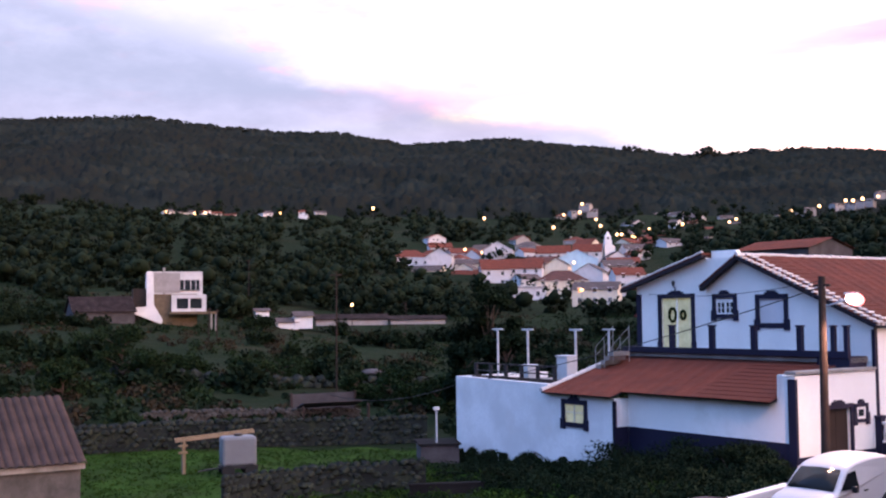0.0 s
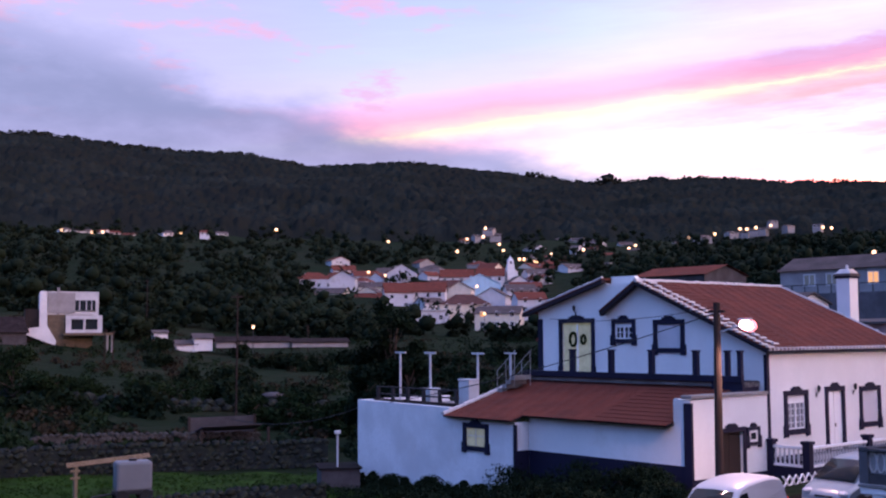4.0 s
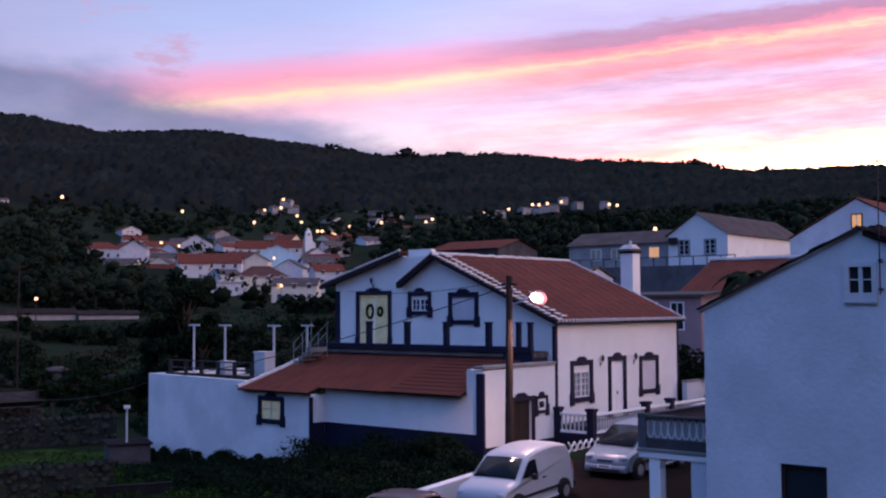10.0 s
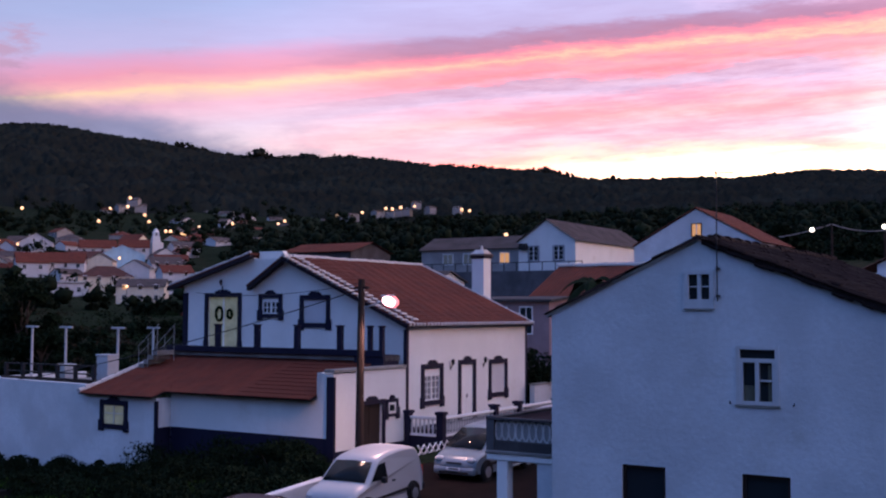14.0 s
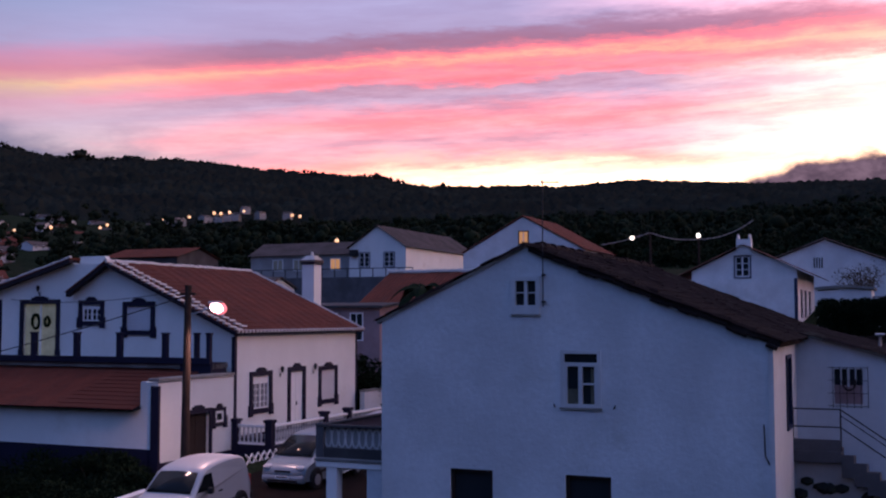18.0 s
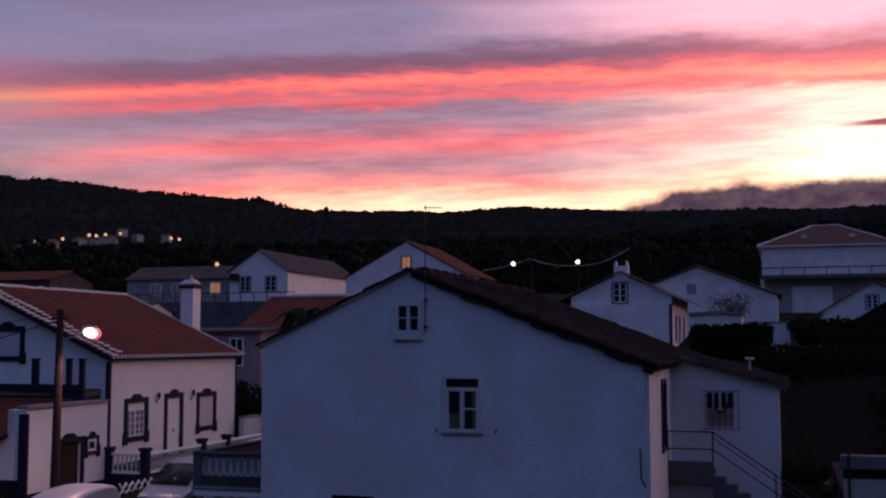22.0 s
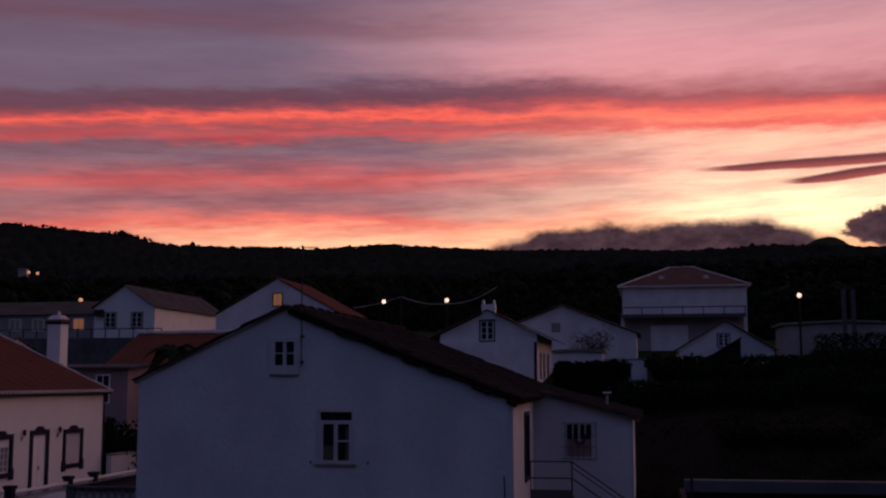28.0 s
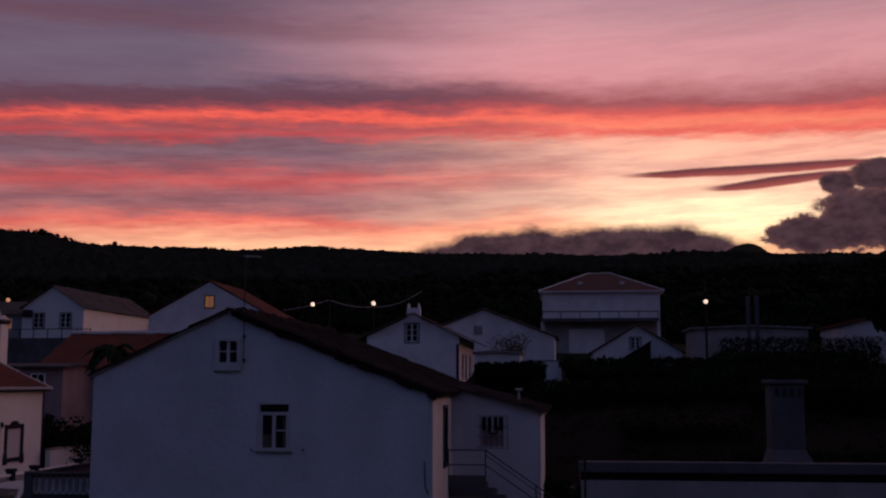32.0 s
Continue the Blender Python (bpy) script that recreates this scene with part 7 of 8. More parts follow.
def build_woods():
    """Woods on the slopes and the skyline, joined."""
    rng = random.Random(3)
    groups = {"near": ([], []), "mid": ([], []), "sky": ([], [])}
    def add(key, heading, d, hgt):
        a = radians(heading)
        x, y = d * math.sin(a), d * math.cos(a)
        z = land_z(x, y)
        if key == "sky":
            z += 4.2
        if key == "near" and d > 200:
            key = "mid"
        n = 4 if key in ("near", "mid") else 3
        for _ in range(n):
            groups[key][0].append((x + rng.uniform(-0.4, 0.4) * hgt, y + rng.uniform(-0.4, 0.4) * hgt, z + hgt * rng.uniform(0.05, 0.82)))
            groups[key][1].append(hgt * rng.uniform(0.25, 0.42))
    def open_land(heading, d):
        if -14.5 < heading < -2.5 and 520 < d < 655 + 20 * math.sin(heading * 2):
            return rng.random() < 0.35
        if 6 < heading < 26 and 480 < d < 650:
            return rng.random() < 0.55
        if -1.4 < heading < 13 and 280 < d < 500:
            return rng.random() < (0.55 if d < 350 and heading < 2.6 else 0.88)
        if (2.6 < heading < 12.5 and 262 < d < 330) or (-9.5 < heading < 2.6 and 195 < d < 235):
            return True
        if 260 > d and heading < 14:
            return noise.noise(Vector((heading * 0.35, d * 0.03, 0))) < 0.3 or (-16 < heading < -9.6 and 96 < d < 200) or (-9.5 < heading < 1.5 and 130 < d < 235)
        return noise.noise(Vector((heading * 0.5, d * 0.012, 7))) > 0.34
    for _ in range(9400):
        heading = rng.uniform(-27, 82)
        d = 90 * math.exp(rng.random() * 2.06)
        if heading > 14 and d < 135 + 20 * math.sin(heading):
            continue
        if not open_land(heading, d):
            add("near", heading, d, rng.uniform(1.4, 3.2) if d < 190 else rng.uniform(3.0, 5.5) if d < 260 else rng.uniform(4, 8))
    for d0, wob in ((88, 4), (112, 6), (133, 5), (160, 8), (186, 6), (246, 9), (285, 10)):
        for k in range(int(d0 * 1.3)):
            heading = -27 + 41 * rng.random()
            if -16 < heading < -9.6 and 100 < d0 < 200 or heading > 2.6 and d0 > 250:
                continue
            if noise.noise(Vector((heading * 0.25, d0, 1))) > 0.02:
                add("near", heading, d0 + wob * math.sin(heading * 0.4 + d0) + rng.uniform(-1.5, 1.5), rng.uniform(1.2, 2.6) * (0.7 + d0 / 400))
    for k in range(2600):
        heading = -27 + 109 * k / 2600
        big = noise.noise(Vector((heading * 0.8, 0, 2)))
        tall = 2.2 + 10 * max(0, big) * (1.5 if 9 < heading < 33 else 0.35) + rng.uniform(0, 1.6)
        add("sky", heading + rng.uniform(-0.05, 0.05), rng.uniform(1440, 1490), tall + 2.0)
    for _ in range(70):
        at, tall = rng.uniform(9, 36), rng.uniform(5, 9)
        for step in (-0.12, 0.0, 0.12):
            add("sky", at + step, rng.uniform(1460, 1480), tall * rng.uniform(0.8, 1.0))
    for key, count, size, lab in (("near", 230000, 0.28, "dark scrub and small trees on the valley slopes"), ("mid", 300000, 0.62, "dark woods and hedgerows round the village"), ("sky", 90000, 0.45, "line of trees along the hill crest")):
        cs, rs = groups[key]
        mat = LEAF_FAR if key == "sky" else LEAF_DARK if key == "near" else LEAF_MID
        tagged(new("woods", leaf_mesh("woods", mat, cs, rs, count, size, 5)), lab, "woods", kind="stuff")
        if key != "near":
            body = new("woods", clump_mesh("woods", mat, cs[::2], [r * 1.1 for r in rs[::2]], 6, 0.7))
            tagged(body, lab.replace("line of", "rounded") + ", massed crowns", "woods", kind="stuff")


def build_scrub():
    """Low bushes, dry weeds and brambles scattered over the fields of the valley."""
    rng = random.Random(23)
    for mat, seed, lab in ((LEAF, 1, "low green bushes scattered over the valley fields"), (LEAF_BROWN, 2, "brown dry weeds on the valley fields"), (LEAF_DARK, 3, "dark brambles along the field edges")):
        cs, rs = [], []
        while len(cs) < (900, 1300, 700)[seed - 1]:
            heading, d = rng.uniform(-27, 13), 62 * math.exp(rng.random() * 1.35)
            if noise.noise(Vector((heading * 0.4, d * 0.05, 3.0 * seed))) < 0.05:
                continue
            p = polar(heading, d).translation
            r = rng.uniform(0.3, 0.8) * (0.7 + d / 200)
            cs.append((p.x, p.y, land_z(p.x, p.y) + 0.35 * r))
            rs.append(r)
        tagged(new("scrub", leaf_mesh("scrub", mat, cs, rs, 30 * len(cs), 0.2, seed, 0.7)), lab, "scrub", kind="stuff")


build_canopy()
build_scrub()
build_woods()


def build_far_mountain():
    """The bare peak beyond the skyline."""
    rows = []
    bm = bmesh.new()
    for j in range(9):
        row = []
        for k in range(81):
            heading = 52 + 0.32 * k
            el = 5.9 + 0.95 * math.exp(-((heading - 65.2) / 1.3) ** 2) + 0.5 * math.exp(-((heading - 62.4) / 2.2) ** 2) + 0.35 * math.exp(-((heading - 58) / 3.0) ** 2)
            el += 0.08 * noise.noise(Vector((heading * 1.7, j * 0.4, 0)))
            d = 3300 - 160 * (8 - j)
            z = 6.2 + 3300 * math.tan(radians(el)) * (j / 8) ** 0.8
            a = radians(heading)
            row.append(bm.verts.new((d * math.sin(a), d * math.cos(a), z)))
        rows.append(row)
    for a, b in zip(rows, rows[1:]):
        for k in range(80):
            bm.faces.new((a[k], a[k + 1], b[k + 1], b[k]))
    single("far_mountain", bm, LAND, Matrix.Identity(4), "distant dark mountain ridge against the sunset", "mountain", kind="structure", smooth=True)


build_far_mountain()
for seed, (hd, d, hgt, sp) in enumerate(((3.0, 72, 9.5, 2.3), (1.9, 74, 6.5, 2.2), (4.0, 70, 6.0, 2.0))):
    tree(polar(hd, d, -1.2), hgt, sp, LEAF_DARK, "tall dark dense tree by the terrace", seed + 20, 7000, 0.15, low=0.06)
for seed, (hd, d, hgt, sp) in enumerate(((-15.5, 98, 4.8, 2.5), (-18.3, 82, 3.0, 1.8), (-12.4, 104, 2.2, 2.2), (-14.0, 96, 2.6, 2.0), (-9.3, 108, 2.2, 2.4), (-7.6, 110, 2.3, 3.0), (-3.9, 84, 2.5, 1.7), (-1.8, 84, 2.9, 2.1), (0.3, 80, 2.7, 2.0), (-17.2, 112, 3.2, 2.5))):
    x = polar(hd, d).translation
    tree(polar(hd, d, land_z(x.x, x.y) - 0.3), hgt, sp, LEAF, "rounded green fruit tree in the field", seed + 40, 3600, 0.13, 0.12, low=0.12)
for seed, (u, v, w, d, h, z) in enumerate(((31.2, 32.6, 1.6, 2.6, 1.7, -0.7), (31.4, 31.0, 1.8, 3.0, 1.55, -0.5), (31.5, 28.8, 1.8, 3.2, 1.4, -0.1), (31.5, 26.6, 1.6, 2.4, 1.25, 0.2), (30.0, 36.0, 1.4, 2.6, 0.8, -0.8), (29.8, 24.2, 2.0, 2.4, 0.9, 0.3), (28.6, 30.6, 2.2, 3.2, 0.9, -0.3), (28.2, 27.2, 2.2, 3.0, 0.9, 0.1), (27.0, 24.0, 2.4, 3.0, 0.85, 0.2), (25.6, 27.6, 2.4, 3.2, 0.8, -0.1), (24.6, 24.4, 2.6, 3.0, 0.8, 0.1), (26.8, 33.4, 2.4, 3.0, 0.8, -0.5))):
    bush(street(u, v, z), w, d, h, LEAF_DARK, "low dark shrub beside the white house", 4200, 0.055, seed + 60, group="shrubs by the white house")
for seed, (u, v, w, d, h, z) in enumerate(((45.5, 0.8, 3.0, 6.5, 1.0, 3.0), (58.5, 2.6, 1.3, 3.9, 1.7, 5.35), (52, -3.0, 4.0, 8.0, 1.8, 4.2), (43, -5.5, 3.0, 5.0, 1.8, 2.4), (37, -3.5, 2.6, 4.0, 1.6, 0.9), (55, -12.0, 5.0, 10.0, 2.2, 4.4), (64, -14.0, 4.0, 9.0, 2.2, 5.6), (36, 0.0, 2.0, 2.6, 1.5, 0.9), (83, -18.5, 2.6, 12.0, 2.9, 6.5), (47, -9.0, 3.0, 7.0, 1.5, 2.9), (40, -10.0, 2.4, 6.0, 1.5, 1.8), (70, -7.5, 2.4, 12.0, 1.3, None), (61, -8.0, 2.4, 12.0, 1.3, None), (50, -14.0, 2.6, 9.0, 1.5, None))):
    if z is None:
        x = street(u, v).translation
        z = land_z(x.x, x.y)
    hedge(street(u, v, z), w, d, h, "dense dark garden hedge", seed + 90)
for seed, (u, v, w, d, h) in enumerate(((31.0, 35.2, 1.2, 2.6, 0.75), (30.9, 37.6, 1.2, 2.8, 0.7), (30.8, 40.2, 1.3, 3.0, 0.65), (30.9, 42.6, 1.3, 2.6, 0.7), (29.2, 38.6, 2.6, 4.0, 0.5), (28.8, 34.4, 2.4, 3.6, 0.55), (27.4, 37.2, 2.6, 4.0, 0.45), (26.4, 30.4, 2.6, 3.6, 0.5))):
    x = street(u, v).translation
    bush(street(u, v, land_z(x.x, x.y) - 0.05), w, d, h, LEAF_DARK, "ivy and low weeds along the foot of the white wall", 3600, 0.055, seed + 160, group="shrubs by the white house")
bush(street(61.6, -1.2, 5.6), 1.2, 1.6, 2.3, LEAF_DARK, "ragged dark shrub at the end of the yard wall", 2600, 0.07, 122)
bush(street(25.5, -1.0, 0.6), 0.7, 0.7, 3.3, LEAF_DRY, "tall thin dry shrub beside the stair", 500, 0.09, 121)
bush(street(63.5, 2.6, 7.6), 1.6, 2.2, 1.5, LEAF_DRY, "bare rounded shrub above the yard wall", 1500, 0.05, 120)
for seed, (u, v, hgt, sp) in enumerate(((58, -24, 6.5, 3.2), (70, -30, 8, 4), (76, -24, 7, 3.4), (60, -34, 8, 4.0), (96, -30, 9, 4.5), (88, 24, 6, 3))):
    x = street(u, v).translation
    tree(street(u, v, land_z(x.x, x.y) - 0.4), hgt, sp, LEAF_DARK, "dark tree among the upper houses", seed + 130, 2600, 0.28)


def build_palm():
    p = thing("palm", street(48.5, 22.0, 3.5), "palm with drooping dark fronds behind the old house", "tree")
    part("trunk", tube((0, 0, -3.2), (0.2, 0, 4.0), 0.2, 0.15), BARK, p)
    rng = random.Random(5)
    for k in range(13):
        a = 6.28 * k / 13 + rng.uniform(-0.2, 0.2)
        bm = bmesh.new()
        up = rng.uniform(0.3, 1.1)
        prev = None
        for j in range(9):
            t = j / 8
            r = 1.7 * t
            z = 4.0 + up * t * 1.6 - 1.9 * t * t
            c = Vector((0.2 + r * math.cos(a), r * math.sin(a), z))
            side = Vector((-math.sin(a), math.cos(a), -0.5)) * 0.3 * math.sin(math.pi * (0.12 + 0.88 * t))
            cur = (bm.verts.new(c + side), bm.verts.new(c), bm.verts.new(c + Vector((-side.x, -side.y, side.z))))
            if prev:
                bm.faces.new((prev[0], prev[1], cur[1], cur[0]))
                bm.faces.new((prev[1], prev[2], cur[2], cur[1]))
            prev = cur
        part("frond", bm, LEAF_DARK, p)


build_palm()
bush(street(50.5, 25.6, 1.2), 2.2, 2.0, 3.6, LEAF_DARK, "tall dark shrub between the two houses", 3600, 0.1, 141)
bush(street(53.0, 24.2, 1.2), 2.6, 2.0, 2.6, LEAF_DARK, "dark shrub beside the street gate", 3000, 0.1, 142)


# ---- street lamp on the near pole ----
def build_near_lamp():
    p = thing("street_lamp", street(29.85, 22.0, 0.4), "lit street lamp on a weathered wooden pole", "street lamp")
    part("pole", tube((0, 0, -0.5), (0.1, 0, 6.85), 0.15, 0.11, 10), POLE_WOOD, p)
    part("arm", tube((0.08, 0, 5.85), (0.28, -0.75, 6.1), 0.03, n=6), STEEL, p)
    hd = part("lamp_head", box(0.2, 0.4, -1.16, -0.7, 6.25, 6.32, bevel=0.03), STEEL, p)
    bm = bmesh.new()
    bmesh.ops.create_icosphere(bm, subdivisions=2, radius=1.0, matrix=Matrix.Translation((0.3, -0.98, 6.1)) @ Matrix.Rotation(0.25, 4, "X") @ Matrix.Diagonal((0.17, 0.25, 0.155, 1)))
    part("lamp_bowl", bm, LAMP_GLOW, hd)
    # added glowing ellipsoid behind the bowl, shaped as the lamp's red halo
    bm = bmesh.new()
    bmesh.ops.create_uvsphere(bm, u_segments=20, v_segments=10, radius=1.0, matrix=Matrix.Translation((0.42, -0.96, 6.11)) @ Matrix.Rotation(0.25, 4, "X") @ Matrix.Diagonal((0.16, 0.33, 0.215, 1)))
    part("lamp_halo", bm, HALO_GLOW, hd)
    part("insulator", tube((0.1, -0.12, 6.5), (0.1, 0.12, 6.5), 0.03, n=6), MORTAR, p)
    part("cross_arm", box(0.04, 0.14, -0.3, 0.3, 6.52, 6.6), POLE_WOOD, p)
    lamp = bpy.data.lights.new("street_lamp_light", "SPOT")
    lamp.energy, lamp.color, lamp.shadow_soft_size = 950, (1.0, 0.49, 0.39), 0.2
    lamp.spot_size, lamp.spot_blend = radians(140), 0.6
    ob = new("street_lamp_light", lamp)
    ob.matrix_basis = street(29.85 + 0.3, 22.0 - 0.98, 6.28)


build_near_lamp()


# ---- vehicles ----
def wheel(parent, x, y, r=0.31):
    s = 1 if y > 0 else -1
    t = part("wheel", tube((x, y - 0.1 * s, r), (x, y + 0.09 * s, r), r, r * 0.97, 18), RUBBER, parent)
    part("rim", tube((x, y + 0.06 * s, r), (x, y + 0.1 * s, r), r * 0.62, r * 0.58, 14), STEEL, t)


def smooth_outline(points, keep=2):
    """The side outline rounded between its corners."""
    n, out = len(points), []
    for i in range(n):
        p0, p1, p2, p3 = (points[(i + k) % n] for k in (-1, 0, 1, 2))
        flat = p1[1] < 0.5 or p2[1] < 0.5
        for k in range(1 if flat else 4):
            t = k / 4
            c = [0.5 * (2 * b + (c2 - a) * t + (2 * a - 5 * b + 4 * c2 - d) * t * t + (3 * b - a - 3 * c2 + d) * t**3) for a, b, c2, d in zip(p0, p1, p2, p3)]
            out.append(tuple(c))
    return out


def shell(profile, width, tuck):
    """A car body: a rounded side outline (x, z) swept across, crowned and drawn in above the waist."""
    profile = smooth_outline(profile)
    bm = bmesh.new()
    half = width / 2
    cols = []
    long = max(x for x, z in profile)
    for s in (-1.0, -0.985, -0.93, -0.8, -0.5, 0.0, 0.5, 0.8, 0.93, 0.985, 1.0):
        e = abs(s)
        col = []
        for x, z in profile:
            y = s * (half - max(0.0, z - 0.95) * tuck - 0.05 * max(0.0, abs(x) / long - 0.8) * 5 * e)
            crown = (0.05 * e**3 + 0.06 * max(0.0, (e - 0.9) / 0.1) ** 2) * max(0.0, min(1.0, (z - 0.5) / 0.5))
            bow = 1 - 0.035 * e**3 - 0.012 * max(0.0, (e - 0.9) / 0.1) ** 2
            col.append(bm.verts.new((x * bow, y, z - crown)))
        cols.append(col)
    n = len(profile)
    for a, b in zip(cols, cols[1:]):
        for i in range(n):
            bm.faces.new((a[i], a[(i + 1) % n], b[(i + 1) % n], b[i]))
    bm.faces.new(cols[0][::-1])
    bm.faces.new(cols[-1])
    bmesh.ops.recalc_face_normals(bm, faces=bm.faces[:])
    for f in bm.faces:
        f.smooth = len(f.verts) == 4
    return bm


def vehicle(name, m, label, category, paint, profile, width, base, tuck, panes, front_x, rear_x, hood_z=0.95, plate=True):
    v = thing(name, m, label, category)
    body = part("body", shell(profile, width, tuck), paint, v, smooth=False)
    for x in (base / 2, -base / 2):
        for y in (width / 2 - 0.06, -width / 2 + 0.06):
            part("wheel_arch", tube((x, y - 0.02 * (1 if y > 0 else -1), 0.33), (x, y + 0.07 * (1 if y > 0 else -1), 0.33), 0.38, 0.37, 18), BLACK_PLASTIC, v)
            wheel(v, x, y + (0.02 if y > 0 else -0.02))
    for quad, nm in panes:
        bm = bmesh.new()
        vs = [bm.verts.new(p) for p in quad]
        f = bm.faces.new(vs)
        if len(vs) > 4:
            bmesh.ops.poke(bm, faces=[f])
        bmesh.ops.solidify(bm, geom=bm.faces[:], thickness=0.02)
        part(nm, bm, CAR_GLASS, v, smooth=len(quad) > 4)
    for y in (width / 2 - 0.3, -width / 2 + 0.3):
        bm = bmesh.new()
        bmesh.ops.create_uvsphere(bm, u_segments=14, v_segments=8, radius=1.0, matrix=Matrix.Translation((front_x - 0.12, y * 1.05, 0.74)) @ Matrix.Rotation(-0.35 if y > 0 else 0.35, 4, "Z") @ Matrix.Diagonal((0.14, 0.2, 0.1, 1)))
        part("headlight", bm, HEADLAMP, v, smooth=True)
        part("tail_light", box(rear_x - 0.03, rear_x + 0.06, y + (0.12 if y > 0 else -0.22), y + (0.22 if y > 0 else -0.12), *((0.75, 1.1) if category == "van" else (0.6, 0.82)), bevel=0.02), TAIL_RED, v)
    part("front_bumper", box(front_x - 0.16, front_x + 0.05, -width / 2 + 0.06, width / 2 - 0.06, 0.24, 0.52, bevel=0.09), BLACK_PLASTIC if category == "van" else paint, v)
    part("rear_bumper", box(rear_x - 0.08, rear_x + 0.1, -width / 2 + 0.02, width / 2 - 0.02, 0.3, 0.55, bevel=0.06), BLACK_PLASTIC, v)
    part("grille", box(front_x - 0.03, front_x + 0.03, -0.3, 0.3, 0.6, 0.66, bevel=0.01), BLACK_PLASTIC, v)
    if plate:
        part("lower_grille", box(front_x + 0.02, front_x + 0.06, -width / 2 + 0.3, width / 2 - 0.3, 0.28, 0.37, bevel=0.01), BLACK_PLASTIC, v)
        part("number_plate", box(front_x + 0.05, front_x + 0.065, -0.26, 0.26, 0.4, 0.5), WHITE_PAINT, v)
        part("plate_bar", box(front_x + 0.065, front_x + 0.069, -0.2, 0.2, 0.43, 0.47), BLACK_PLASTIC, v)
    for y in (1, -1):
        part("wing_mirror", box(0.55, 0.7, y * (width / 2 + 0.12) - 0.08, y * (width / 2 + 0.12) + 0.08, 1.0, 1.18, bevel=0.03), BLACK_PLASTIC, v)
    for y in (1, -1):
        part("door_handle", box(-0.22, -0.06, y * width / 2 - 0.02, y * width / 2 + 0.02, 0.93, 0.97), BLACK_PLASTIC, v)
        part("side_strip", box(-1.3, 1.2, y * width / 2 - 0.015, y * width / 2 + 0.015, 0.5, 0.58), BLACK_PLASTIC, v)
    return v


VAN = [(2.05, 0.3), (2.1, 0.6), (2.02, 0.84), (1.75, 0.98), (1.3, 1.09), (0.98, 1.36), (0.66, 1.63), (0.35, 1.76), (-0.3, 1.84), (-1.1, 1.85), (-1.7, 1.77), (-1.95, 1.55), (-2.04, 1.2), (-2.08, 0.8), (-2.06, 0.3), (-1.0, 0.24), (1.0, 0.24)]


def side_y(width, tuck, z):
    return width / 2 - max(0, z - 0.95) * tuck + 0.012


def side_panes(pts_list, width, tuck):
    out = []
    for nm, pts in pts_list:
        for s in (1, -1):
            q = [(x, s * side_y(width, tuck, z), z) for x, z in pts]
            out.append((q if s > 0 else q[::-1], nm))
    return out


panes = [([(1.27, -0.7, 1.10), (1.31, 0.0, 1.13), (1.27, 0.7, 1.10), (0.98, 0.66, 1.365), (0.68, 0.6, 1.62), (0.70, 0.0, 1.655), (0.68, -0.6, 1.62), (0.98, -0.66, 1.365)], "windscreen")]
panes += side_panes([("side_window", [(1.12, 1.1), (0.2, 1.06), (0.24, 1.56), (0.62, 1.54)])], 1.72, 0.16)
vehicle("delivery_van", street(26.6, 19.3, road_z(26.6) - 0.03, 185) @ pose(0, 0, 0, 0, 2.0, 0) @ Matrix.Diagonal((1, 1, 0.93, 1)), "small white panel van parked at the kerb", "van", CAR_WHITE, VAN, 1.72, 2.69, 0.16, panes, 2.04, -2.05)
MPV = [(2.0, 0.3), (2.08, 0.5), (2.03, 0.72), (1.85, 0.88), (1.4, 1.04), (0.92, 1.34), (0.45, 1.58), (0.05, 1.68), (-0.9, 1.7), (-1.6, 1.55), (-1.95, 1.12), (-2.1, 0.8), (-2.08, 0.3), (-1.0, 0.24), (1.0, 0.24)]
panes = [([(1.43, -0.7, 1.07), (1.46, 0.0, 1.10), (1.43, 0.7, 1.07), (0.98, 0.65, 1.375), (0.53, 0.6, 1.60), (0.55, 0.0, 1.625), (0.53, -0.6, 1.60), (0.98, -0.65, 1.375)], "windscreen"), ([(-1.98, 0.6, 1.1), (-1.98, -0.6, 1.1), (-1.66, -0.5, 1.46), (-1.66, 0.5, 1.46)], "rear_window")]
panes += side_panes([("side_window", [(1.0, 1.0), (-0.1, 0.98), (-0.05, 1.5), (0.38, 1.5)]), ("side_window", [(-0.18, 0.98), (-1.0, 1.0), (-1.0, 1.58), (-0.13, 1.58)]), ("side_window", [(-1.08, 1.0), (-1.7, 1.08), (-1.5, 1.44), (-1.08, 1.52)])], 1.75, 0.22)
vehicle("silver_car", street(33.4, 19.15, road_z(33.4) - 0.03, 179) @ pose(0, 0, 0, 0, 2.0, 0), "silver compact family car parked on the street", "car", CAR_SILVER, MPV, 1.75, 2.76, 0.22, panes, 2.06, -2.06)
HATCH = [(1.85, 0.3), (1.92, 0.55), (1.8, 0.76), (1.4, 0.88), (1.0, 0.97), (0.65, 1.2), (0.3, 1.39), (0.0, 1.45), (-0.9, 1.42), (-1.6, 1.0), (-1.85, 0.85), (-1.85, 0.3), (-1.0, 0.22), (1.0, 0.22)]
panes = [([(1.02, -0.62, 0.97), (1.02, 0.62, 0.97), (0.32, 0.52, 1.39), (0.32, -0.52, 1.39)], "windscreen"), ([(-1.58, 0.58, 1.04), (-1.58, -0.58, 1.04), (-0.98, -0.5, 1.4), (-0.98, 0.5, 1.4)], "rear_window")]
